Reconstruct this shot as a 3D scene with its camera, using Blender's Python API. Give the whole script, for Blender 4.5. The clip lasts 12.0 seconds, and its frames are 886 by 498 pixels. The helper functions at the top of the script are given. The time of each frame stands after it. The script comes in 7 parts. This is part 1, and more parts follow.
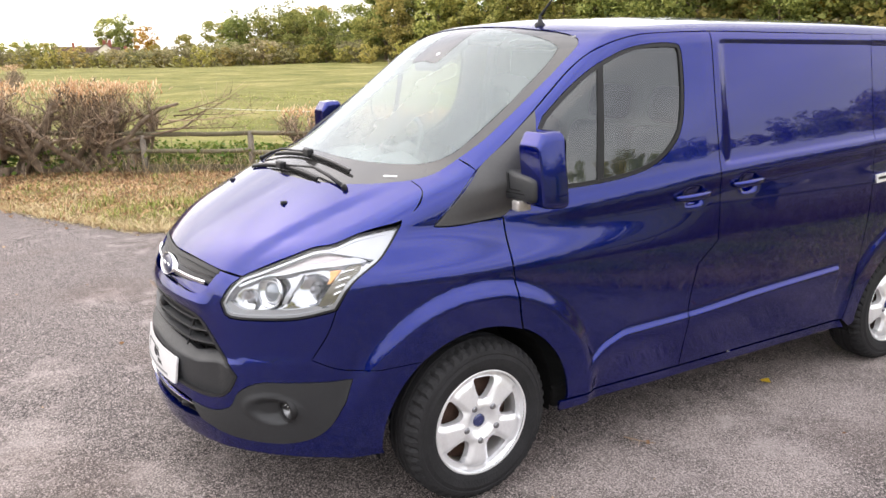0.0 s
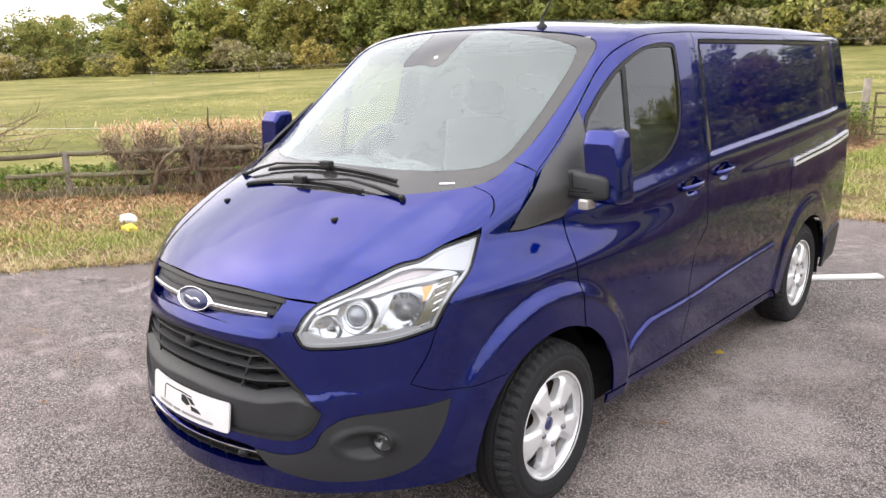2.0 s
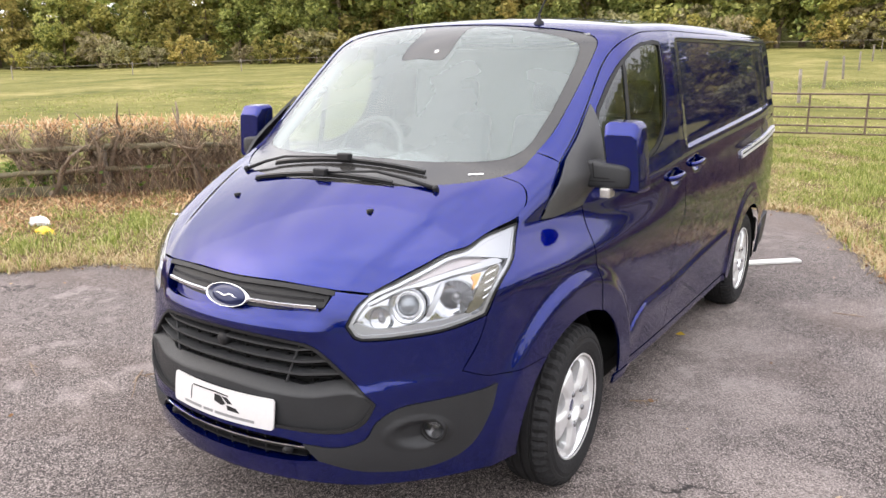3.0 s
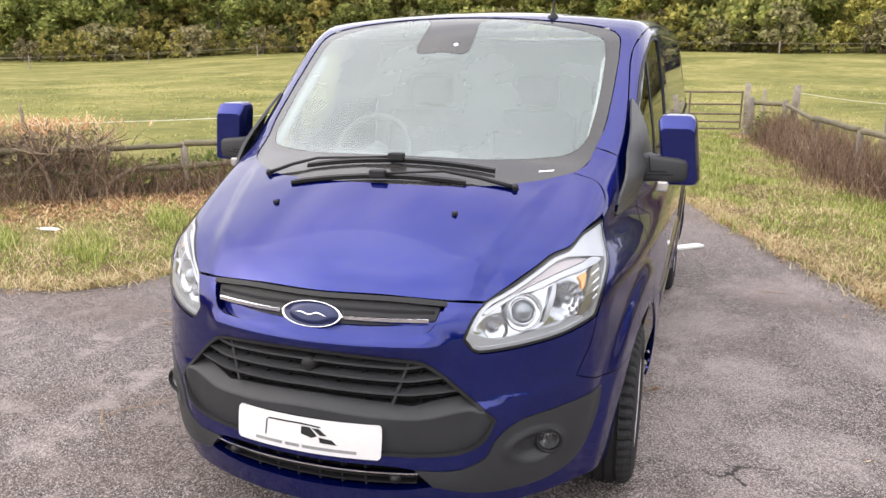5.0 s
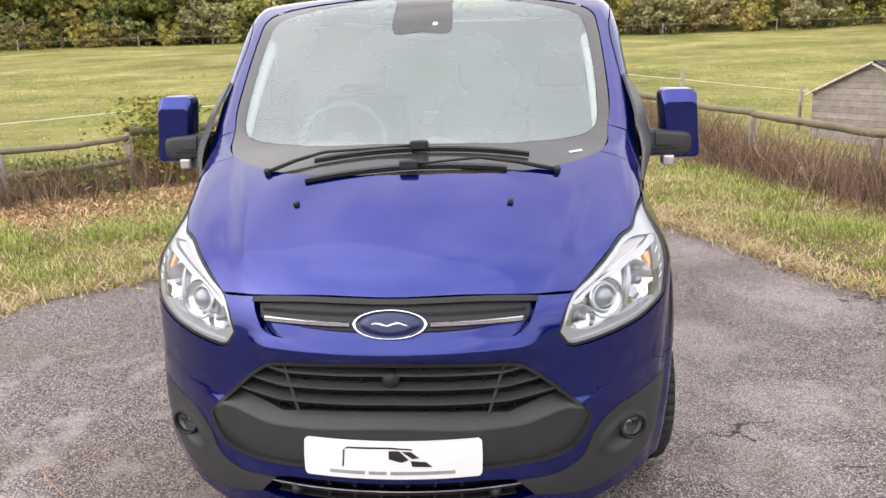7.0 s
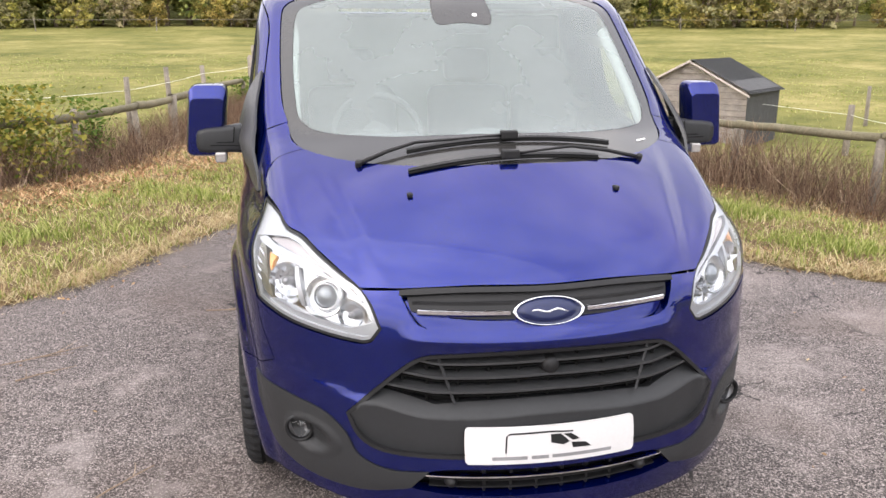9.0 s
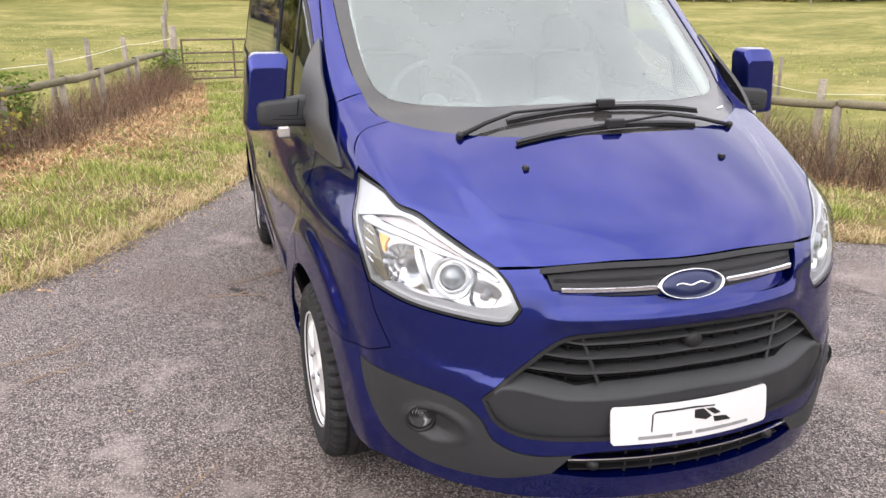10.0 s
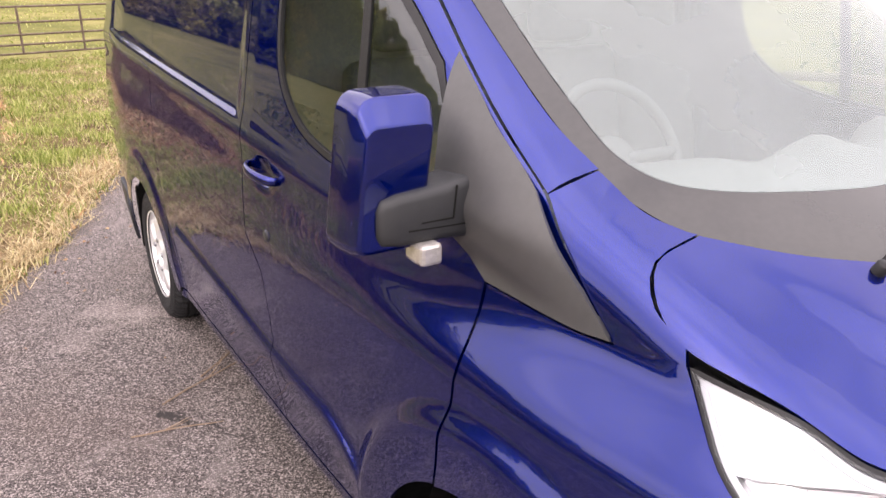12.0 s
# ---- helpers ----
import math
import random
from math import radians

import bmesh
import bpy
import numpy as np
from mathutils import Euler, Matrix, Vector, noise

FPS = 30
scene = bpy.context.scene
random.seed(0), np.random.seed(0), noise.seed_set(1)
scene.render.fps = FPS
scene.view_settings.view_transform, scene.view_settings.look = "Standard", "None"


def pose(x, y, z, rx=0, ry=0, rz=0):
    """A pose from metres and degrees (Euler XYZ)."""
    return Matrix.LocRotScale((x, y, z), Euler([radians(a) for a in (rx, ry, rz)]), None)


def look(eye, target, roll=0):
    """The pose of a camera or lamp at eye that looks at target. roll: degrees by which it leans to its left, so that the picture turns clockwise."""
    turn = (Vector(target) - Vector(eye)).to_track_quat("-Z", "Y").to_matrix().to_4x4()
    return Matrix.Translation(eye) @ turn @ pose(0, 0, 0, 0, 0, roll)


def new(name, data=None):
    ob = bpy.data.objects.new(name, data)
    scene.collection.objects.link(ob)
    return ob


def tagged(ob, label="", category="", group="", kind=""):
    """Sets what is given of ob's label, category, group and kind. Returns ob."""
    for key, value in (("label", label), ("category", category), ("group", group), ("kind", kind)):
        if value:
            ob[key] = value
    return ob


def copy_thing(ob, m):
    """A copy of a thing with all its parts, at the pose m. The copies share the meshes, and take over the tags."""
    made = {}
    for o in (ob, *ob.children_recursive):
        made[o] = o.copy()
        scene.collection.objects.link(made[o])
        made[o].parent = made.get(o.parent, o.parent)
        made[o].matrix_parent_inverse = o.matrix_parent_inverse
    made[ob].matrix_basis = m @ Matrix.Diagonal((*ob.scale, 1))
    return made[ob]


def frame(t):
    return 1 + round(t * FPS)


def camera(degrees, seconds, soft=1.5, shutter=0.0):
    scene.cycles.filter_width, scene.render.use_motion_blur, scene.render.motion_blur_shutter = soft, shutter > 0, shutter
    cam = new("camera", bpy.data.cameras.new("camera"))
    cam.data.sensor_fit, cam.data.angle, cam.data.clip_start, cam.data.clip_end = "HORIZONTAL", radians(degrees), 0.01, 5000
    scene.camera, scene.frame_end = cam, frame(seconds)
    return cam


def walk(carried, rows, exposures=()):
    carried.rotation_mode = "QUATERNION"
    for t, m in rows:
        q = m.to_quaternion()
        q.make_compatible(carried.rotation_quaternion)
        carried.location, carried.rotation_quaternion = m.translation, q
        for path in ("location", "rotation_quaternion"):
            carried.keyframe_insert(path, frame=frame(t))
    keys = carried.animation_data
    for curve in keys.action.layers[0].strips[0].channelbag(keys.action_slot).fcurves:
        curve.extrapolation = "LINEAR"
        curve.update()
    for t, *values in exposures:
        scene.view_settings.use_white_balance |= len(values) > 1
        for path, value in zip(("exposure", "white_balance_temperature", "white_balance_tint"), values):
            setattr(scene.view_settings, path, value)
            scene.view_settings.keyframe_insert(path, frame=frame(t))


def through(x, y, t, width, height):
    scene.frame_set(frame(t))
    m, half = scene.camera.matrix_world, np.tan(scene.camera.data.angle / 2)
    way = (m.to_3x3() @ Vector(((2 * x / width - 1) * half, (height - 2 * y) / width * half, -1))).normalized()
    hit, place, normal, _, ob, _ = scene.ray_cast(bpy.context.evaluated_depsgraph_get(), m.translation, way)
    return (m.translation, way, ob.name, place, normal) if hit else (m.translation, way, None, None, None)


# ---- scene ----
cam = camera(59.6, 12.0)
PATH = [
    (0, (3.345, -0.539, 1.788), (1.684, 0.464, 1.302), -0.1),
    (0.5, (3.185, -0.819, 1.784), (1.598, 0.298, 1.303), 0.3),
    (1, (3.04, -1.062, 1.793), (1.543, 0.177, 1.318), 0.1),
    (1.5, (2.798, -1.198, 1.754), (1.395, 0.148, 1.285), -0.7),
    (2, (2.561, -1.33, 1.772), (1.258, 0.113, 1.302), -1.1),
    (2.5, (2.373, -1.491, 1.75), (1.183, 0.045, 1.277), -1.0),
    (2.7, (2.286, -1.598, 1.756), (1.148, -0.022, 1.282), -0.7),
    (4.3, (1.525, -1.904, 1.731), (0.725, -0.134, 1.254), -0.1),
    (4.5, (1.45, -1.933, 1.729), (0.693, -0.144, 1.254), -0.0),
    (5, (1.191, -2.009, 1.732), (0.551, -0.176, 1.254), -0.0),
    (5.5, (0.972, -2.062, 1.734), (0.448, -0.193, 1.251), -0.7),
    (6, (0.735, -2.013, 1.705), (0.327, -0.118, 1.212), -1.5),
    (6.5, (0.528, -1.968, 1.719), (0.247, -0.053, 1.217), -1.7),
    (7, (0.314, -1.985, 1.707), (0.172, -0.056, 1.196), -1.5),
    (7.2, (0.192, -2.013, 1.716), (0.112, -0.082, 1.2), -1.5),
    (8.8, (-0.592, -1.967, 1.722), (-0.295, -0.06, 1.198), -0.2),
    (9, (-0.686, -1.955, 1.71), (-0.347, -0.057, 1.177), -0.1),
    (9.5, (-1.057, -1.895, 1.699), (-0.607, -0.03, 1.133), 0.3),
    (10, (-1.299, -1.678, 1.683), (-0.736, 0.146, 1.086), 0.1),
    (10.5, (-1.466, -1.293, 1.72), (-0.801, 0.492, 1.11), -0.5),
    (10.6, (-1.497, -1.221, 1.728), (-0.815, 0.556, 1.115), -0.7),
    (11, (-1.611, -0.848, 1.714), (-0.844, 0.886, 1.079), -1.2),
    (11.5, (-1.631, -0.397, 1.723), (-0.763, 1.279, 1.061), -1.0),
    (12, (-1.681, 0.115, 1.729), (-0.692, 1.71, 1.037), -0.0),
]
walk(cam, [(t, look(eye, target, roll)) for t, eye, target, roll in PATH],
     [(0.0, 0.12, 6500, 10), (2.5, 0.08, 6500, 10), (4.5, 0.07, 6500, 10), (9.0, 0.07, 6500, 10), (10.5, 0.12, 6560, 12), (12.0, 0.25, 6800, 20)])

# ---- light: a bright overcast sky ----
world = bpy.data.worlds.new("sky")
scene.world = world
world.use_nodes = True
wn = world.node_tree
sky_node = wn.nodes.new("ShaderNodeTexSky")
sky_node.sky_type, sky_node.sun_disc = "NISHITA", False
sky_node.sun_elevation, sky_node.sun_rotation = radians(38), radians(250)
sky_node.air_density, sky_node.dust_density, sky_node.ozone_density = 1.0, 4.0, 1.0
coord = wn.nodes.new("ShaderNodeTexCoord")
stretch = wn.nodes.new("ShaderNodeMapping")
stretch.inputs["Scale"].default_value = (1.0, 1.0, 3.0)
clouds = wn.nodes.new("ShaderNodeTexNoise")
clouds.inputs["Scale"].default_value, clouds.inputs["Detail"].default_value = 2.6, 6
ramp = wn.nodes.new("ShaderNodeValToRGB")
ramp.color_ramp.elements[0].position, ramp.color_ramp.elements[0].color = 0.36, (0.66, 0.65, 0.70, 1)
ramp.color_ramp.elements[1].position, ramp.color_ramp.elements[1].color = 0.66, (1.07, 1.02, 1.01, 1)
scale_sky = wn.nodes.new("ShaderNodeVectorMath")
scale_sky.operation = "SCALE"
scale_sky.inputs["Scale"].default_value = 0.1
blend = wn.nodes.new("ShaderNodeMix")
blend.data_type = "RGBA"
blend.inputs[0].default_value = 0.82
wn.links.new(coord.outputs["Generated"], stretch.inputs["Vector"])
wn.links.new(stretch.outputs["Vector"], clouds.inputs["Vector"])
wn.links.new(clouds.outputs["Fac"], ramp.inputs["Fac"])
wn.links.new(sky_node.outputs["Color"], scale_sky.inputs[0])
wn.links.new(scale_sky.outputs["Vector"], blend.inputs[6])
wn.links.new(ramp.outputs["Color"], blend.inputs[7])
# an overcast sky is about three times as bright overhead as at the horizon
parts_xyz, rise, bright = wn.nodes.new("ShaderNodeSeparateXYZ"), wn.nodes.new("ShaderNodeMapRange"), wn.nodes.new("ShaderNodeVectorMath")
rise.inputs["To Min"].default_value, rise.inputs["To Max"].default_value = 1.85, 3.0
bright.operation = "SCALE"
wn.links.new(coord.outputs["Generated"], parts_xyz.inputs[0])
wn.links.new(parts_xyz.outputs["Z"], rise.inputs["Value"])
wn.links.new(rise.outputs[0], bright.inputs["Scale"])
wn.links.new(blend.outputs[2], bright.inputs[0])
wn.links.new(bright.outputs[0], wn.nodes["Background"].inputs["Color"])
wn.nodes["Background"].inputs["Strength"].default_value = 1.27
sun_data = bpy.data.lights.new("sun", "SUN")
sun_data.energy, sun_data.angle, sun_data.color = 1.0, radians(95), (1.0, 0.96, 0.9)
sun = new("sun", sun_data)
sun.matrix_world = look((-20, -30, 40), (0, 0, 0))

# ---- materials ----
def mat(name, color, rough=0.5, metal=0.0, vary=0.0, scale=8.0, bump=0.0, bump_scale=60.0, coat=0.0, spec=0.5, color2=None, per_object=0.0, coat_ior=1.5):
    """A surface with a base colour that varies at two scales, and fine relief."""
    m = bpy.data.materials.new(name)
    m.use_nodes = True
    nt, b = m.node_tree, m.node_tree.nodes["Principled BSDF"]
    b.inputs["Base Color"].default_value = (*color, 1)
    b.inputs["Roughness"].default_value, b.inputs["Metallic"].default_value = rough, metal
    b.inputs["Specular IOR Level"].default_value = spec
    b.inputs["Coat Weight"].default_value, b.inputs["Coat Roughness"].default_value = coat, 0.02
    b.inputs["Coat IOR"].default_value = coat_ior
    tc = nt.nodes.new("ShaderNodeTexCoord")
    if vary or color2:
        n1, n2 = nt.nodes.new("ShaderNodeTexNoise"), nt.nodes.new("ShaderNodeTexNoise")
        n1.inputs["Scale"].default_value, n2.inputs["Scale"].default_value = scale, scale * 9
        n1.inputs["Detail"].default_value = n2.inputs["Detail"].default_value = 4
        add = nt.nodes.new("ShaderNodeMath")
        add.operation = "ADD"
        rng = nt.nodes.new("ShaderNodeMapRange")
        rng.inputs["From Min"].default_value, rng.inputs["From Max"].default_value = 0.7, 1.3
        mix = nt.nodes.new("ShaderNodeMix")
        mix.data_type = "RGBA"
        c2 = color2 or tuple(c * (1 + 1.4 * vary) for c in color)
        c1 = color if color2 else tuple(c * (1 - 0.7 * vary) for c in color)
        mix.inputs[6].default_value, mix.inputs[7].default_value = (*c1, 1), (*c2, 1)
        for n in (n1, n2):
            nt.links.new(tc.outputs["Object"], n.inputs["Vector"])
        nt.links.new(n1.outputs["Fac"], add.inputs[0])
        nt.links.new(n2.outputs["Fac"], add.inputs[1])
        nt.links.new(add.outputs[0], rng.inputs["Value"])
        nt.links.new(rng.outputs[0], mix.inputs[0])
        out = mix.outputs[2]
        if per_object:
            info, hsv = nt.nodes.new("ShaderNodeObjectInfo"), nt.nodes.new("ShaderNodeHueSaturation")
            val = nt.nodes.new("ShaderNodeMapRange")
            val.inputs["To Min"].default_value, val.inputs["To Max"].default_value = 1 - per_object, 1 + per_object
            nt.links.new(info.outputs["Random"], val.inputs["Value"])
            nt.links.new(val.outputs[0], hsv.inputs["Value"])
            nt.links.new(out, hsv.inputs["Color"])
            out = hsv.outputs["Color"]
        nt.links.new(out, b.inputs["Base Color"])
    if bump:
        n3, bp = nt.nodes.new("ShaderNodeTexNoise"), nt.nodes.new("ShaderNodeBump")
        n3.inputs["Scale"].default_value, n3.inputs["Detail"].default_value = bump_scale, 5
        bp.inputs["Strength"].default_value, bp.inputs["Distance"].default_value = bump, 0.02
        nt.links.new(tc.outputs["Object"], n3.inputs["Vector"])
        nt.links.new(n3.outputs["Fac"], bp.inputs["Height"])
        nt.links.new(bp.outputs["Normal"], b.inputs["Normal"])
    return m


def glass_mat(name, tint, rough=0.0, ior=1.45, haze=0.0):
    m = bpy.data.materials.new(name)
    m.use_nodes = True
    nt = m.node_tree
    nt.nodes.remove(nt.nodes["Principled BSDF"])
    tr, gl, fr, mx = (nt.nodes.new("ShaderNode" + k) for k in ("BsdfTransparent", "BsdfGlossy", "LayerWeight", "MixShader"))
    tr.inputs["Color"].default_value = (*tint, 1)
    gl.inputs["Roughness"].default_value = rough
    # the gloss of a pane, alike from both sides: rising from f0 to a full mirror at a glancing view
    fifth, f0 = nt.nodes.new("ShaderNodeMath"), nt.nodes.new("ShaderNodeMapRange")
    fifth.operation, fifth.inputs[1].default_value = "POWER", 4.5
    f0.inputs["To Min"].default_value = ((ior - 1) / (ior + 1)) ** 2
    nt.links.new(fr.outputs["Facing"], fifth.inputs[0])
    nt.links.new(fifth.outputs[0], f0.inputs["Value"])
    nt.links.new(f0.outputs[0], mx.inputs[0])
    nt.links.new(tr.outputs[0], mx.inputs[1])
    nt.links.new(gl.outputs[0], mx.inputs[2])
    out = mx.outputs[0]
    if haze:
        # a dusty film, thicker in soft streaks, and mostly sky reflection painted as haze
        tc, no, rg, df, m2 = (nt.nodes.new("ShaderNode" + k) for k in ("TexCoord", "TexNoise", "MapRange", "BsdfDiffuse", "MixShader"))
        no.inputs["Scale"].default_value, no.inputs["Detail"].default_value = 3.0, 5
        rg.inputs["From Min"].default_value, rg.inputs["From Max"].default_value = 0.3, 0.7
        rg.inputs["To Min"].default_value, rg.inputs["To Max"].default_value = haze * 0.92, haze * 1.12
        df.inputs["Color"].default_value = (0.50, 0.56, 0.555, 1)
        nt.links.new(tc.outputs["Object"], no.inputs["Vector"])
        nt.links.new(no.outputs["Fac"], rg.inputs["Value"])
        nt.links.new(rg.outputs[0], m2.inputs[0])
        nt.links.new(out, m2.inputs[1])
        nt.links.new(df.outputs[0], m2.inputs[2])
        out = m2.outputs[0]
    nt.links.new(out, nt.nodes["Material Output"].inputs["Surface"])
    return m


PAINT = mat("blue_paint", (0.0008, 0.0085, 0.138), 0.25, 0.85, coat=1.0, vary=0.06, scale=3, spec=0.0, coat_ior=1.52)
# the flakes stay blue at a glancing view; the clear lacquer alone shines white
PAINT.node_tree.nodes["Principled BSDF"].inputs["Specular Tint"].default_value = (0.01, 0.05, 0.35, 1)
GREY_PLASTIC = mat("grey_plastic", (0.021, 0.022, 0.024), 0.48, spec=0.4, vary=0.1, bump=0.15, bump_scale=900)
BLACK_PLASTIC = mat("black_plastic", (0.011, 0.011, 0.012), 0.5, spec=0.32, vary=0.2, bump=0.1, bump_scale=700)
DARK = mat("dark_underside", (0.010, 0.010, 0.010), 0.9, vary=0.3, spec=0.1)
CHROME = mat("chrome", (0.85, 0.86, 0.88), 0.1, 1.0, vary=0.02)
RUBBER = mat("tyre_rubber", (0.018, 0.018, 0.019), 0.75, vary=0.25, scale=14, bump=0.2, bump_scale=120, spec=0.2)
ALLOY = mat("silver_alloy", (0.80, 0.81, 0.82), 0.3, 0.5, vary=0.05, coat=0.4)
GLASS = glass_mat("window_glass", (0.62, 0.68, 0.66), ior=2.0)
SCREEN_GLASS = glass_mat("windscreen_glass", (0.72, 0.80, 0.785), rough=0.08, ior=1.28, haze=0.31)
FRIT = mat("black_glass_border", (0.03, 0.029, 0.028), 0.12, vary=0.1, spec=0.6)
LAMP_GLASS = glass_mat("headlamp_glass", (0.93, 0.94, 0.95), ior=1.5)
REFLECTOR = mat("lamp_reflector", (0.52, 0.53, 0.55), 0.12, 0.95, vary=0.1, scale=30, bump=0.06, bump_scale=40)
SATIN = mat("satin_silver", (0.42, 0.43, 0.45), 0.3, 0.6, vary=0.04)
WHITE_PLASTIC = mat("white_plastic", (0.8, 0.8, 0.79), 0.35, vary=0.03)
AMBER = mat("amber_plastic", (0.75, 0.36, 0.12), 0.3, vary=0.25, scale=60)
TRIM_CLOTH = mat("dark_cloth", (0.085, 0.088, 0.092), 0.9, vary=0.3, scale=20)
DASH_PLASTIC = mat("dash_plastic", (0.15, 0.155, 0.155), 0.65, vary=0.15, bump=0.2, bump_scale=600)
LINER = mat("pale_lining", (0.26, 0.265, 0.265), 0.85, vary=0.08)
PALE_TRIM = mat("pale_pillar_trim", (0.62, 0.63, 0.61), 0.7, vary=0.05)
# ---- the van's outer surface: sides, nose and top, blended where they meet ----
# x = 0 is the van's middle, y = 0 its nose, z = 0 the ground; the surface is the same on both sides
def curve(*pairs):
    """A smooth function through the given (at, value) pairs, flat beyond them, with no overshoot."""
    xs, ys = np.array([p[0] for p in pairs], float), np.array([p[1] for p in pairs], float)
    h, d = np.diff(xs), np.diff(ys) / np.diff(xs)
    m = np.zeros(len(xs))
    for i in range(1, len(xs) - 1):
        if d[i - 1] * d[i] > 0:
            m[i] = (h[i - 1] + h[i]) / (h[i - 1] / d[i - 1] + h[i] / d[i])
    m[0], m[-1] = d[0], d[-1]

    def at(x):
        x = np.clip(np.asarray(x, float), xs[0], xs[-1])
        i = np.clip(np.searchsorted(xs, x) - 1, 0, len(xs) - 2)
        t = (x - xs[i]) / h[i]
        a, b = (1 + 2 * t) * (1 - t) ** 2, t * (1 - t) ** 2
        c, e = t * t * (3 - 2 * t), t * t * (t - 1)
        return a * ys[i] + b * h[i] * m[i] + c * ys[i + 1] + e * h[i] * m[i + 1]
    return at


def ease(a, b, x):
    """0 at a, 1 at b, smooth between."""
    t = np.clip((np.asarray(x, float) - a) / (b - a), 0, 1)
    return t * t * (3 - 2 * t)


def smax(a, b, k):
    h = np.maximum(k - np.abs(a - b), 0) / k
    return np.maximum(a, b) + h * h * k / 4


def smin(a, b, k):
    return -smax(-a, -b, k)


WHEEL_F, WHEEL_R, HUB_Z, TYRE_R = 1.08, 4.013, 0.335, 0.343
side_z = curve((0.15, 0.915), (0.25, 0.955), (0.4, 0.98), (0.55, 0.992), (0.75, 1.0), (0.95, 1.005), (1.1, 1.0), (1.25, 0.985),
               (1.4, 0.965), (1.6, 0.93), (1.86, 0.88), (2.1, 0.82))
taper_low = curve((0.0, 0.5), (0.2, 0.34), (0.35, 0.22), (0.5, 0.13), (0.75, 0.075), (1.08, 0.04), (1.6, 0.012), (2.2, 0), (4.2, 0), (5.0, 0.045))
taper_up = curve((0.3, 0.1), (0.7, 0.09), (0.93, 0.085), (1.12, 0.07), (1.6, 0.028), (2.3, 0))
belt_z = curve((0.7, 1.06), (1.0, 1.13), (1.5, 1.175), (2.0, 1.222), (2.37, 1.258), (3.4, 1.308), (4.6, 1.372))
swage_z = curve((1.6, 0.44), (1.66, 0.5), (1.72, 0.545), (1.84, 0.583), (2.25, 0.597), (2.75, 0.63), (3.4, 0.66))


def side_w(y, z):
    w = side_z(z) - taper_low(y) - taper_up(y) * ease(0.96, 1.16, z)
    # flares over the wheels
    for wy, a, b, lift in ((WHEEL_F, 0.535, 0.615, 0.03), (WHEEL_R, 0.5, 0.57, 0.016)):
        r = np.hypot(y - wy, (z - HUB_Z) * 1.0)
        w = w + lift * (1 - ease(a, b, r)) * ease(0.0, 0.35, z)
    # shoulder under the windows, and the load bay's recessed upper panel
    d = z - belt_z(y)
    w = w + 0.010 * np.exp(-(d / 0.055) ** 2) * ease(0.8, 1.6, y)
    w = w - 0.009 * ease(-0.006, 0.016, d - 0.036) * ease(2.39, 2.46, y) * (1 - ease(4.52, 4.62, y)) * (1 - ease(1.835, 1.865, z))
    # the raised line low on the doors
    s = z - swage_z(y)
    w = w + 0.016 * ease(1.60, 1.68, y) * (1 - ease(3.36, 3.4, y)) * np.where(s > 0, np.exp(-(s / 0.022) ** 2), np.exp(-(s / 0.11) ** 2))
    return w


nose_z = curve((0.1, 0.16), (0.2, 0.085), (0.3, 0.04), (0.42, 0.022), (0.52, 0.03), (0.62, 0.045), (0.75, 0.062), (0.85, 0.075), (0.93, 0.095), (1.05, 0.16), (1.4, 0.4))
roof_y = curve((0.9, 1.75), (1.3, 1.86), (1.6, 1.92), (2.0, 1.965), (2.6, 1.99), (3.4, 1.995), (4.6, 1.975), (5.1, 1.95))


def bonnet_y(y):
    return 0.728 + 0.694 * np.maximum(y + 0.05, 0.0005) ** 0.6


def front_y(x, z):
    y = nose_z(z) + 0.42 * x ** 2 + 0.12 * x ** 4
    # the rounded bar between badge and grille, and the step from the corners to the lower bumper
    y = y - 0.016 * np.exp(-((z - 0.848) / 0.03) ** 2) * (1 - ease(0.38, 0.46, x))
    return y - 0.011 * ease(0.022, -0.016, z - 0.655 - 0.19 * (x - 0.57)) * ease(0.5, 0.56, x) * ease(0.42, 0.6, z)


def top_z(x, y):
    ax = np.abs(x)
    bonnet = bonnet_y(y - 0.12 * x ** 2) - 0.15 * x ** 2 + 0.013 * ease(0.035, -0.035, ax - 0.50 - 0.27 * (y - 0.26)) * ease(0.95, 0.6, y)
    screen = 1.29 + (y - 0.75 - 0.4 * x ** 2) / 1.32
    roof = roof_y(y) - 0.085 * x ** 2
    return smin(smax(bonnet, screen, 0.03), roof, 0.09)


SLIDER_CUP = [0.02]


def body(x, y, z):
    ax = np.abs(x)
    # hollows behind the door handles; only the left side has a sliding door
    cup = 0.02 * np.exp(-(((y - 2.2) / 0.05) ** 4 + ((z - 1.172) / 0.036) ** 4))
    cup = cup + SLIDER_CUP[0] * (np.asarray(x) > 0) * np.exp(-(((y - 2.57) / 0.05) ** 4 + ((z - 1.204) / 0.036) ** 4))
    g = smax(ax - side_w(y, z) + cup, front_y(ax, z) - y, 0.10)
    g = smax(g, z - top_z(ax, y), 0.075)
    return smax(g, smax(y - 4.96, 0.2 - z, 0.05), 0.08)


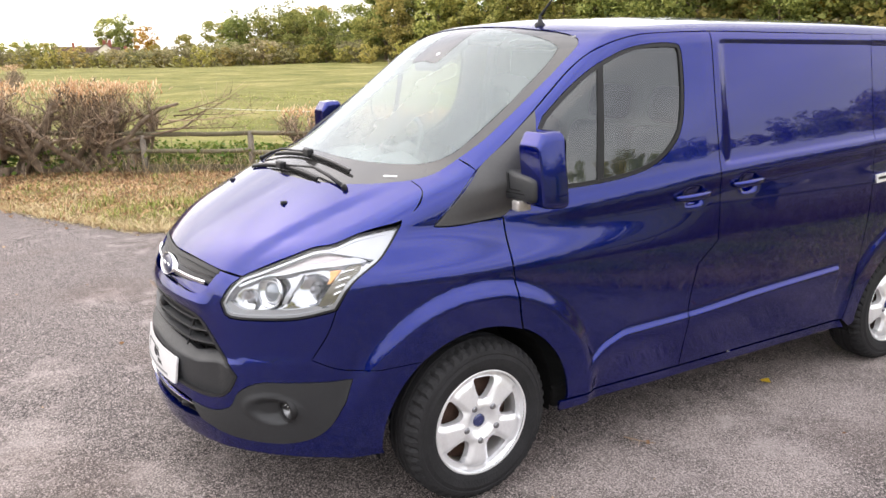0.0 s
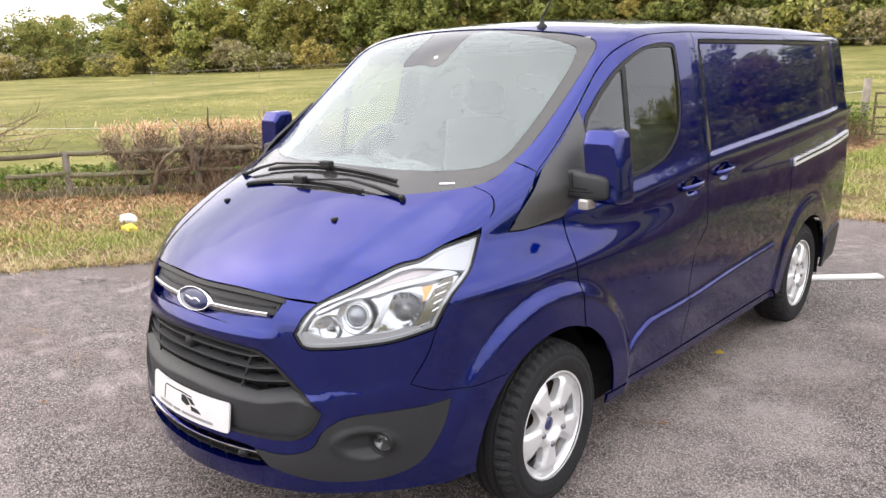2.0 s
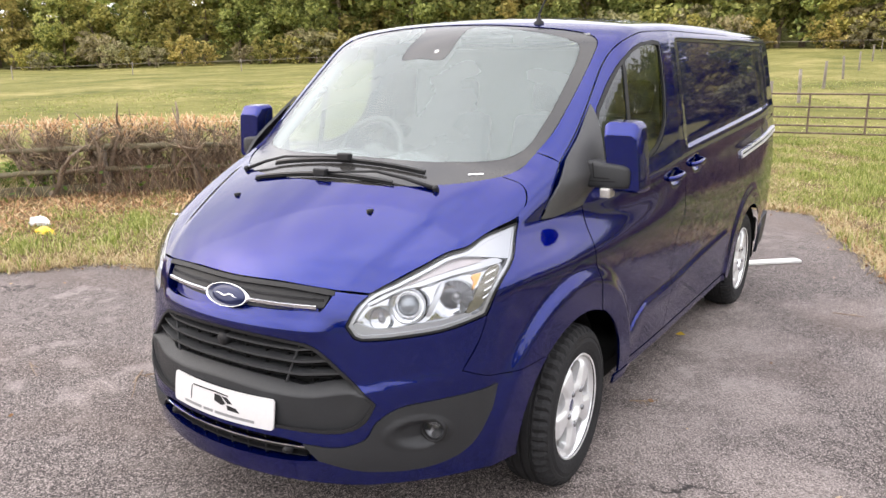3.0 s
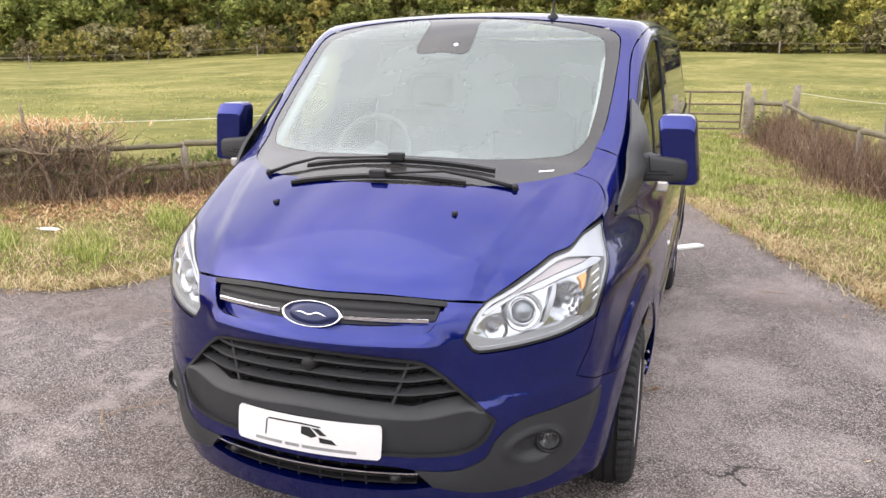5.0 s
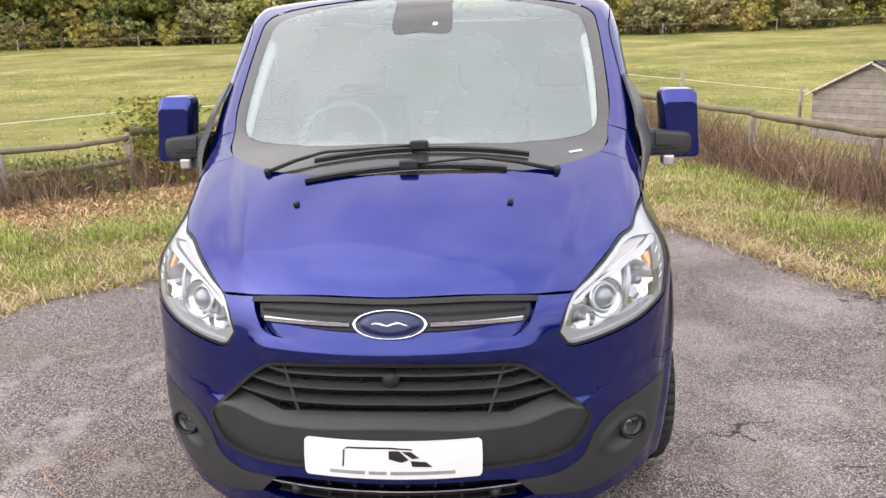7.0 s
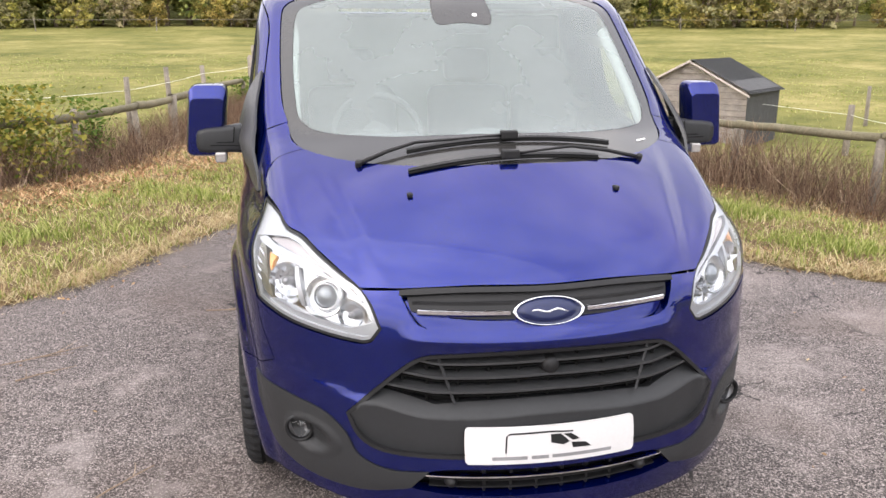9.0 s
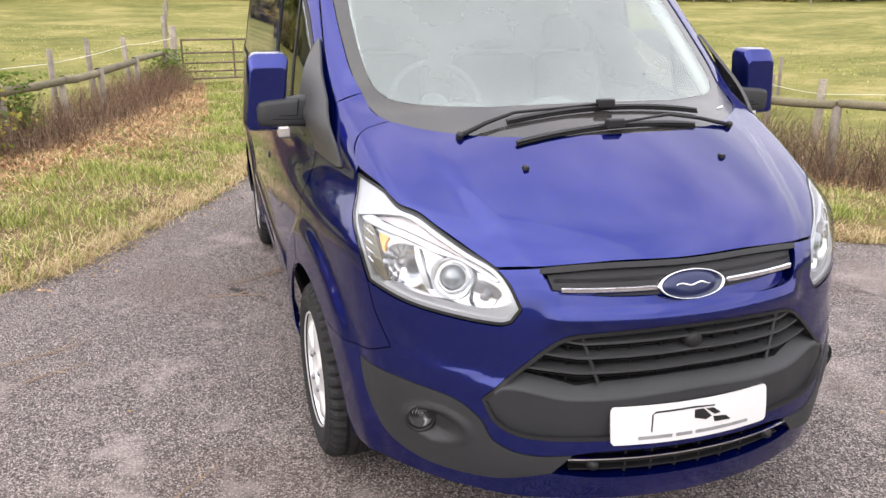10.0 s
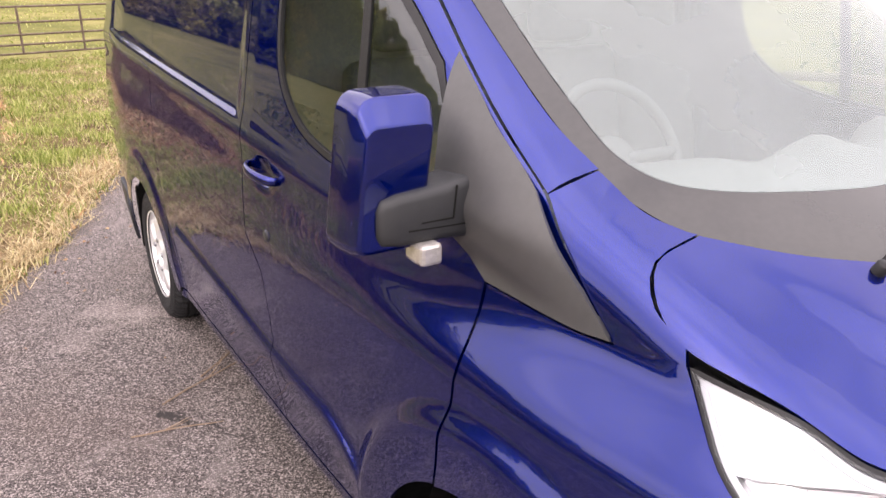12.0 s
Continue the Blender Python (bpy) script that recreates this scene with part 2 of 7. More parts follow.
def cross(a, b, steps=30):
    """Where the way from the points a (inside) to the points b (outside) leaves the body."""
    a, b = np.array(a, float), np.array(b, float)
    lo, hi = np.zeros(len(a)), np.ones(len(a))
    for _ in range(steps):
        mid = (lo + hi) / 2
        p = a + (b - a) * mid[:, None]
        inside = body(p[:, 0], p[:, 1], p[:, 2]) < 0
        lo, hi = np.where(inside, mid, lo), np.where(inside, hi, mid)
    return a + (b - a) * ((lo + hi) / 2)[:, None]


NOSE_AXIS, TUBE_Z = 1.25, 1.0


def lift(kind, uv):
    """Points of a flat view of the van (side: y, z; front: x, z; top: x, y; nose: angle, z; tube: angle, y) brought onto its surface."""
    u, v = np.array(uv, float).T
    o = np.zeros(len(u))
    if kind == "side":
        return cross(np.c_[o, u, v], np.c_[o + 1.6, u, v])
    if kind == "front":
        return cross(np.c_[u, o + 2.2, v], np.c_[u, o - 0.6, v])
    if kind == "top":
        return cross(np.c_[u, v, o + 0.6], np.c_[u, v, o + 2.6])
    if kind == "nose":
        return cross(np.c_[o, o + NOSE_AXIS, v], np.c_[1.9 * np.sin(u), NOSE_AXIS - 1.9 * np.cos(u), v])
    return cross(np.c_[o, v, o + TUBE_Z], np.c_[1.9 * np.sin(u), v, TUBE_Z + 1.9 * np.cos(u)])


def flatten(kind, p):
    x, y, z = np.array(p, float).T
    if kind == "side":
        return np.c_[y, z]
    if kind == "front":
        return np.c_[x, z]
    if kind == "top":
        return np.c_[x, y]
    if kind == "nose":
        return np.c_[np.arctan2(x, NOSE_AXIS - y), z]
    return np.c_[np.arctan2(x, z - TUBE_Z), y]


def outward(p, e=0.002):
    x, y, z = np.array(p, float).T
    n = np.c_[body(x + e, y, z) - body(x - e, y, z), body(x, y + e, z) - body(x, y - e, z), body(x, y, z + e) - body(x, y, z - e)]
    return n / np.maximum(np.linalg.norm(n, axis=1, keepdims=True), 1e-9)

# ---- building helpers ----
def mesh_ob(name, verts, faces, material, parent=None, label="", smooth=True, normals=None):
    me = bpy.data.meshes.new(name)
    me.from_pydata([tuple(map(float, v)) for v in verts], [], [tuple(map(int, f)) for f in faces])
    me.update()
    if smooth:
        me.polygons.foreach_set("use_smooth", [True] * len(me.polygons))
    if normals is not None:
        me.normals_split_custom_set_from_vertices([tuple(map(float, n)) for n in normals])
    me.materials.append(material)
    ob = new(name, me)
    if parent:
        ob.parent = parent
    if label:
        tagged(ob, label)
    return ob


def part(name, bm, material, parent, label="", smooth=False):
    """One bmesh as one mesh object under a thing or a part."""
    me = bpy.data.meshes.new(name)
    bmesh.ops.recalc_face_normals(bm, faces=bm.faces)
    bm.to_mesh(me)
    bm.free()
    if smooth:
        me.polygons.foreach_set("use_smooth", [True] * len(me.polygons))
    me.materials.append(material)
    ob = new(name, me)
    if parent:
        ob.parent = parent
    if label:
        tagged(ob, label)
    return ob


def thing(name, label, category, m=None, group="", kind=""):
    ob = new(name)
    ob.empty_display_size = 0.2
    if m is not None:
        ob.matrix_world = m
    return tagged(ob, label, category, group, kind)


def box(bm, lo, hi, bevel=0.0, m=None, seg=2):
    r = bmesh.ops.create_cube(bm, size=1)
    vs = r["verts"]
    for v in vs:
        v.co = Vector([lo[i] + (v.co[i] + 0.5) * (hi[i] - lo[i]) for i in range(3)])
    if bevel:
        es = list({e for v in vs for e in v.link_edges})
        r = bmesh.ops.bevel(bm, geom=es, offset=bevel, segments=seg, affect="EDGES", profile=0.5)
        vs = list({v for f in r["faces"] for v in f.verts} | {v for v in vs if v.is_valid})
    if m is not None:
        for v in vs:
            v.co = m @ v.co
    return vs


def tube(bm, pts, radii, seg=6, cap=True):
    """A round bar along the points, with a radius at each."""
    pts = [Vector(p) for p in pts]
    rings = []
    for i, p in enumerate(pts):
        d = (pts[min(i + 1, len(pts) - 1)] - pts[max(i - 1, 0)]).normalized()
        a = d.cross(Vector((0, 0, 1)) if abs(d.z) < 0.9 else Vector((1, 0, 0))).normalized()
        b = d.cross(a)
        rings.append([bm.verts.new(p + (a * math.cos(k * math.tau / seg) + b * math.sin(k * math.tau / seg)) * radii[i]) for k in range(seg)])
    for r0, r1 in zip(rings, rings[1:]):
        for k in range(seg):
            bm.faces.new((r0[k], r0[(k + 1) % seg], r1[(k + 1) % seg], r1[k]))
    if cap:
        bm.faces.new(rings[0][::-1])
        bm.faces.new(rings[-1])
    return rings


def lathe(bm, profile, axis_m, seg=48, close=False):
    """A turned shape: (radius, height) pairs about local z, posed by axis_m."""
    rings = []
    for r, h in profile:
        rings.append([bm.verts.new(axis_m @ Vector((r * math.cos(k * math.tau / seg), r * math.sin(k * math.tau / seg), h))) for k in range(seg)])
    pairs = list(zip(rings, rings[1:])) + ([(rings[-1], rings[0])] if close else [])
    for r0, r1 in pairs:
        for k in range(seg):
            bm.faces.new((r0[k], r0[(k + 1) % seg], r1[(k + 1) % seg], r1[k]))
    return rings


def spline(pts, step, closed=True):
    """A dense line through points (u, v) or (u, v, 1): rounded at the first kind, cornered at the second."""
    n = len(pts)
    P = [np.array(p[:2], float) for p in pts]
    hard = [len(p) > 2 for p in pts]
    out = []
    for i in range(n if closed else n - 1):
        j = (i + 1) % n
        a, b = P[i], P[j]
        before = a if hard[i] or (not closed and i == 0) else P[i - 1]
        after = b if hard[j] or (not closed and j == n - 1) else P[(j + 1) % n]
        d = np.linalg.norm(b - a)
        ta = (b - before) / (np.linalg.norm(b - a) + np.linalg.norm(a - before) + 1e-9) * d
        tb = (after - a) / (np.linalg.norm(b - a) + np.linalg.norm(after - b) + 1e-9) * d
        for k in range(max(1, round(d / step))):
            t = k / max(1, round(d / step))
            out.append((1 + 2 * t) * (1 - t) ** 2 * a + t * (1 - t) ** 2 * ta + t * t * (3 - 2 * t) * b + t * t * (t - 1) * tb)
    if not closed:
        out.append(P[-1])
    return np.array(out)


def outline(kind, pts, step=0.02):
    """A closed line on the van, from rough places (x, y, z) or, with a fourth value, corners, in the flat view of that kind."""
    uv = flatten(kind, [p[:3] for p in pts])
    return spline([(*q, 1) if len(p) > 3 else tuple(q) for q, p in zip(uv, pts)], step)


def inside(poly, q):
    x, y = q[:, 0], q[:, 1]
    c = np.zeros(len(q), bool)
    a, b = poly, np.roll(poly, -1, 0)
    for (x0, y0), (x1, y1) in zip(a, b):
        if y0 != y1:
            c ^= ((y0 > y) != (y1 > y)) & (x < (x1 - x0) * (y - y0) / (y1 - y0) + x0)
    return c


def inset(poly, d):
    """The closed line moved inwards by d."""
    nxt, prv = np.roll(poly, -1, 0), np.roll(poly, 1, 0)
    t = nxt - prv
    t /= np.maximum(np.linalg.norm(t, axis=1, keepdims=True), 1e-9)
    area = np.sum(poly[:, 0] * nxt[:, 1] - nxt[:, 0] * poly[:, 1])
    return poly + np.c_[-t[:, 1], t[:, 0]] * d * (1 if area > 0 else -1)


from mathutils.geometry import delaunay_2d_cdt


def fill(lines, step, guides=None):
    """Triangles inside the first closed line and outside the others: places and faces."""
    pts, edges = [], []
    for ln in lines:
        s = len(pts)
        pts += [tuple(p) for p in ln]
        edges += [(s + i, s + (i + 1) % len(ln)) for i in range(len(ln))]
    allp = np.array(pts)
    lo, hi = lines[0].min(0), lines[0].max(0)
    gx, gy = np.meshgrid(np.arange(lo[0] + step / 2, hi[0], step), np.arange(lo[1] + step / 2, hi[1], step))
    gx[::2] += step * 0.5
    q = np.c_[gx.ravel(), gy.ravel()]
    ok = inside(lines[0], q)
    for ln in lines[1:]:
        ok &= ~inside(ln, q)
    q = q[ok]
    if guides is not None:
        guides = guides[inside(inset(lines[0], 0.006), guides)]
        far = np.ones(len(q), bool)
        for i in range(0, len(guides), 400):
            far &= np.min(np.sum((q[:, None] - guides[None, i:i + 400]) ** 2, 2), 1) > (0.5 * step) ** 2
        q = np.vstack([q[far], guides])
    if len(q):
        near = np.ones(len(q), bool)
        for i in range(0, len(allp), 400):
            d = np.min(np.sum((q[:, None] - allp[None, i:i + 400]) ** 2, 2), 1)
            near &= d > (0.3 * step) ** 2
        pts += [tuple(p) for p in q[near]]
    res = delaunay_2d_cdt([Vector(p) for p in pts], edges, [], 0, 1e-7)
    v = np.array([tuple(p) for p in res[0]])
    f = np.array([tuple(t) for t in res[2] if len(t) == 3])
    c = v[f].mean(1)
    ok = inside(lines[0], c)
    for ln in lines[1:]:
        ok &= ~inside(ln, c)
    return v, f[ok]


def panel(name, kind, lines, material, parent, label="", step=0.03, off=0.0, thick=0.012, shape=None, gap=0.0, both=False, hold=None, guides=None):
    """A sheet of the van's skin inside the first line and outside the others, with folded edges. shape: further height over the skin,
    by flat place. both: also its mirror image. Returns the parts."""
    if gap:
        lines = [inset(lines[0], gap)] + [inset(l, -gap) for l in lines[1:]]
    uv, f = fill(lines, step, guides)
    p = lift(kind, uv)
    n = outward(p)
    h = off + (shape(uv, p) if shape else 0)
    q = p + n * (h[:, None] if shape else h)
    # winding outwards
    fn = np.cross(q[f[:, 1]] - q[f[:, 0]], q[f[:, 2]] - q[f[:, 0]])
    flip = np.sum(fn * n[f[:, 0]], 1) < 0
    f[flip] = f[flip][:, ::-1]
    if shape:
        vn = np.zeros_like(q)
        fn[flip] *= -1
        for k in range(3):
            np.add.at(vn, f[:, k], fn)
        vn /= np.maximum(np.linalg.norm(vn, axis=1, keepdims=True), 1e-12)
    else:
        vn = n
    # folded edges
    es = {}
    for t in f:
        for a, b in ((t[0], t[1]), (t[1], t[2]), (t[2], t[0])):
            if (b, a) in es:
                del es[(b, a)]
            else:
                es[(a, b)] = 1
    verts, normals, faces = list(q), list(vn), [tuple(t) for t in f]
    if thick:
        top, low = {}, {}
        for a, b in es:
            for k in (a, b):
                if k not in top:
                    top[k] = len(verts)
                    verts.append(q[k])
                    normals.append((0, 0, 0))
                    low[k] = len(verts)
                    verts.append(q[k] - n[k] * thick)
                    normals.append((0, 0, 0))
            faces.append((top[b], top[a], low[a], low[b]))
    made = [mesh_ob(name, verts, faces, material, parent, label, True, normals)]
    if both:
        flipx = np.array([-1, 1, 1])
        made.append(mesh_ob(name, [v * flipx for v in map(np.array, verts)], [t[::-1] for t in faces], material, hold or parent, label, True,
                            [np.array(v) * flipx for v in normals]))
    return made


# ---- the van ----
van = thing("van", "deep blue metallic panel van with silver alloy wheels, parked on asphalt", "van")


def S(y, z, *c):
    return (*lift("side", [(y, z)])[0], *c)


def T(x, y, *c):
    return (*lift("top", [(x, y)])[0], *c)


def arc(wy, r, a0, a1, n=24):
    return [S(wy + r * math.cos(radians(a0 + (a1 - a0) * i / n)), HUB_Z + r * math.sin(radians(a0 + (a1 - a0) * i / n))) for i in range(n + 1)]


def mirrored(half):
    """A half line from the middle out to the left and back to the middle, closed by its mirror image."""
    return half + [(-p[0], *p[1:]) for p in half[::-1] if abs(p[0]) > 1e-6]


HEADLAMP = [(0.495, 0.189, 0.872, 1), (0.520, 0.196, 0.836, 1), (0.545, 0.206, 0.827), (0.701, 0.315, 0.842), (0.778, 0.391, 0.856), (0.862, 0.503, 0.893, 1),
            (0.879, 0.57, 0.99), (0.87, 0.684, 1.061), (0.852, 0.731, 1.101), (0.833, 0.785, 1.163, 1), (0.786, 0.635, 1.14), (0.759, 0.546, 1.107), (0.713, 0.487, 1.092),
            (0.672, 0.417, 1.061), (0.601, 0.323, 1.012), (0.544, 0.261, 0.977), (0.518, 0.221, 0.936)]
BONNET_SIDE = [T(0.545, 0.262, 1), T(0.600, 0.326), T(0.669, 0.421), T(0.710, 0.491), T(0.755, 0.55), T(0.783, 0.638), T(0.828, 0.79), T(0.825, 0.87), T(0.785, 0.915), T(0.69, 0.915, 1)]
COWL = [T(0.60, 0.815), T(0.52, 0.75), T(0.42, 0.69), T(0.25, 0.635), T(0.0, 0.612)]
NOSE_EDGE = [T(0.0, 0.150), T(0.25, 0.174), T(0.43, 0.213)]
bonnet_line = outline("top", mirrored(NOSE_EDGE + BONNET_SIDE + COWL))
bonnet = panel("bonnet", "top", [bonnet_line], PAINT, van, "blue bonnet with two creases and washer jets", gap=0.003, step=0.022)[0]
# dark sheet added under the bonnet so that its gaps read as shade
panel("engine_bay", "top", [bonnet_line], DARK, van, off=-0.05, thick=0, step=0.05)

# windscreen with its printed black border
SCREEN = [(0.0, 0.60), (0.28, 0.625), (0.45, 0.69), (0.58, 0.785), (0.69, 0.905), (0.745, 1.05), (0.765, 1.2), (0.77, 1.35), (0.768, 1.5), (0.762, 1.62), (0.745, 1.70), (0.69, 1.725), (0.4, 1.68), (0.0, 1.655)]
screen_line = outline("top", mirrored([T(*p) for p in SCREEN]))
GLASS_IN = [(0.0, 0.81), (0.3, 0.84), (0.5, 0.915), (0.64, 1.005), (0.70, 1.10), (0.715, 1.22), (0.718, 1.35), (0.712, 1.5), (0.70, 1.60), (0.67, 1.645), (0.4, 1.635), (0.14, 1.62), (0.12, 1.38), (0.0, 1.375)]
glass_line = outline("top", mirrored([T(*p) for p in GLASS_IN]))
windscreen = panel("windscreen", "top", [glass_line], SCREEN_GLASS, van, "clear laminated windscreen glass", off=-0.004, thick=0)[0]
windscreen.visible_shadow = False
panel("printed_border", "top", [screen_line, glass_line], FRIT, windscreen, "black printed glass border", gap=0.002, off=-0.004, thick=0.006)

# shell: roof, pillars and rear quarters
DOOR_TOP = [S(1.256, 1.450), S(1.40, 1.568), S(1.50, 1.652), S(1.60, 1.733), S(1.70, 1.80), S(1.84, 1.853), S(2.0, 1.879), S(2.363, 1.893, 1)]
ROOF_SEAM = 1.893
shell_half = [T(*p) for p in SCREEN[::-1][:8]] + [T(0.745, 1.10, 1), S(1.125, 1.352, 1)] + DOOR_TOP + [S(3.2, ROOF_SEAM), S(4.0, ROOF_SEAM), S(4.88, ROOF_SEAM, 1), T(0.7, 4.91, 1), T(0.4, 4.91), T(0.0, 4.91)]
panel("shell", "tube", [outline("tube", mirrored(shell_half), 0.025)], PAINT, van, "blue roof and pillars", step=0.028, gap=0.001)


def side_lines(y0, y1):
    """Places along the ledge and the low raised line, so that the sheet folds crisply there."""
    y = np.arange(y0, y1, 0.011)
    rows = [np.c_[y, belt_z(y) + 0.036 + d] for d in (-0.014, -0.006, 0.0, 0.005, 0.010, 0.016, 0.026)]
    rows += [np.c_[y, swage_z(y) + d] for d in (-0.012, -0.004, 0.003, 0.010, 0.018, 0.028, 0.042)]
    return np.vstack(rows)


QUARTER = [S(3.62, ROOF_SEAM, 1), S(4.88, ROOF_SEAM, 1), S(4.905, 1.3), S(4.88, 0.3, 1), S(4.43, 0.3, 1)] + arc(WHEEL_R, 0.405, -4, 184, 30) + [S(3.56, 0.30, 1), S(3.49, 0.352, 1), S(3.57, 0.78), S(3.60, 1.3)]
panel("rear_quarter", "side", [outline("side", QUARTER)], PAINT, van, "blue rear quarter with a flared arch", thick=0.004, step=0.016, gap=0.002, both=True, guides=side_lines(3.5, 4.9))
SILL = [S(1.47, 0.345, 1), S(3.48, 0.345, 1), S(3.52, 0.30, 1), S(1.47, 0.30, 1)]
panel("sill", "side", [outline("side", SILL)], PAINT, van, "blue sill", gap=0.001, both=True)

# front wings
JOIN = [T(0.745, 1.10, 1), S(1.125, 1.352, 1)]
SAIL_LOW = [S(0.92, 1.152, 1), S(1.0, 1.148), S(1.21, 1.168, 1)]
WING = JOIN + SAIL_LOW + [S(1.215, 1.0), S(1.235, 0.80), S(1.25, 0.722, 1)] + arc(WHEEL_F, 0.42, 66, 128, 14) + \
    [S(0.813, 0.66, 1), (0.877, 0.553, 0.655), (0.813, 0.425, 0.70, 1), (0.845, 0.48, 0.80), (0.867, 0.505, 0.889, 1), (0.884, 0.57, 0.99), (0.875, 0.684, 1.061), (0.857, 0.731, 1.101), (0.836, 0.79, 1.167, 1), T(0.823, 0.805, 1), T(0.825, 0.87), T(0.785, 0.915), T(0.69, 0.915, 1), T(0.73, 1.0)]
panel("wing", "nose", [outline("nose", WING)], PAINT, van, "blue front wing with a flared arch", step=0.02, gap=0.002, both=True)

# black plate at the foot of each window that carries the mirror
SAIL = [S(1.13, 1.346, 1), S(1.256, 1.440), S(1.33, 1.502), S(1.405, 1.564, 1), S(1.365, 1.46), S(1.338, 1.36), S(1.32, 1.25, 1), S(1.21, 1.172, 1), S(1.0, 1.152), S(0.925, 1.156, 1)]


def sail_shape(uv, p):
    y, z = p[:, 1], p[:, 2]
    # two folds run down to the front tip; the lowest strip is undercut
    d = z - 1.311 - 0.206 * (y - 1.273)
    fall = np.interp(d, (-0.10, -0.057, 0.0, 0.26), (0.0, 0.62, 1.0, 0.0))
    return 0.006 + 0.05 * ease(0.93, 1.2, y) * fall


panel("mirror_base", "side", [outline("side", SAIL, 0.012)], mat("sail_plastic", (0.048, 0.048, 0.049), 0.42, vary=0.1, bump=0.15, bump_scale=900), van, "triangular grey plastic mirror base", step=0.014, shape=sail_shape, both=True)

# front doors, with a window opening
REAR_EDGE = [S(2.363, 1.893, 1), S(2.362, 1.543), S(2.37, 1.3), S(2.372, 0.95, 1), S(2.25, 0.85, 1), S(2.215, 0.64), S(2.205, 0.352, 1)]
DOOR = [S(1.125, 1.352, 1)] + DOOR_TOP[:-1] + REAR_EDGE + [S(1.50, 0.352, 1)] + arc(WHEEL_F, 0.425, 3, 64, 14) + \
    [S(1.253, 0.722, 1), S(1.238, 0.80), S(1.218, 1.0), S(1.213, 1.168, 1), S(1.0, 1.15), S(0.92, 1.154, 1)]
WINDOW = [S(*p) for p in ((2.146, 1.834), (1.905, 1.822), (1.72, 1.758), (1.57, 1.665), (1.425, 1.548, 1), (1.372, 1.46), (1.342, 1.36), (1.325, 1.258, 1), (1.594, 1.266), (1.835, 1.291), (1.994, 1.338), (2.115, 1.435), (2.16, 1.56), (2.168, 1.79))]
window_line = outline("side", WINDOW, 0.015)


def grip(parent, y0, z0, side):
    """A door pull: a bar standing on two feet over its hollow."""
    n = 14
    bm = bmesh.new()
    ring = []
    for i in range(n + 1):
        t = i / n
        y = y0 - 0.105 + 0.21 * t
        z = z0 + 0.010 * (t - 0.5)
        x = side_w(y, z) + 0.004 + 0.034 * math.sin(math.pi * t) ** 0.5
        h = 0.012 + 0.006 * math.sin(math.pi * t)
        d = 0.010
        ring.append([bm.verts.new((side * (x + dx), y, z + dz)) for dx, dz in ((-d, -h * 0.6), (0, -h), (d * 0.8, -h * 0.4), (d * 0.8, h * 0.5), (0, h), (-d, h * 0.6))])
    for a, b in zip(ring, ring[1:]):
        for k in range(6):
            bm.faces.new((a[k], a[(k + 1) % 6], b[(k + 1) % 6], b[k]))
    bm.faces.new(ring[0])
    bm.faces.new(ring[-1])
    part("door_handle", bm, PAINT, parent, "blue pull handle", True)


doors = panel("front_door", "side", [outline("side", DOOR), window_line], PAINT, van, "blue front door with dark window", step=0.018, gap=0.003, both=True, guides=side_lines(1.3, 2.4))
WIN_IN = inset(window_line, 0.015)
for door, side in zip(doors, (1, -1)):
    grip(door, 2.19, 1.176, side)
frames = panel("window_frame", "side", [window_line, WIN_IN], BLACK_PLASTIC, doors[0], "black rubber window surround", off=-0.001, thick=0.012, both=True, hold=doors[1])
panes = panel("side_window", "side", [WIN_IN], GLASS, doors[0], "dark door window", off=-0.008, thick=0, both=True, hold=doors[1])
split = outline("side", [S(1.66, 1.262, 1), S(1.695, 1.262, 1), S(1.735, 1.775, 1), S(1.705, 1.765, 1)])
panel("window_post", "side", [split], BLACK_PLASTIC, doors[0], "black upright between the panes", off=-0.004, both=True, hold=doors[1])
for g in panes:
    g.visible_shadow = False

# sliding door, and the fixed panel opposite
SLIDER = [S(2.363, 1.893, 1), S(3.62, 1.893, 1), S(3.60, 1.3), S(3.57, 0.78), S(3.54, 0.60), S(3.49, 0.352, 1)] + REAR_EDGE[::-1][:-1]
slider_line = outline("side", SLIDER)
slider = panel("sliding_door", "side", [slider_line], PAINT, van, "blue side load door", step=0.016, gap=0.003, guides=side_lines(2.2, 3.6))[0]
grip(slider, 2.56, 1.208, 1)
SLIDER_CUP[0] = 0.0
fixed = panel("side_panel", "side", [slider_line], PAINT, van, "blue fixed load bay panel", step=0.016, gap=0.003, both=True, guides=side_lines(2.2, 3.6))
bpy.data.objects.remove(fixed[0])
SLIDER_CUP[0] = 0.02
rail = outline("side", [S(3.61, 1.112, 1), S(3.61, 1.158, 1), S(4.88, 1.236, 1), S(4.88, 1.192, 1)])
panel("door_rail", "side", [rail, inset(rail, 0.014)], mat("bright_rail", (0.78, 0.78, 0.79), 0.3, 0.4, vary=0.05), van, "bright sliding door rail", off=0.014, thick=0.02, step=0.02)
panel("rail_slot", "side", [rail], BLACK_PLASTIC, van, "black rail slot", off=0.004, thick=0.006)
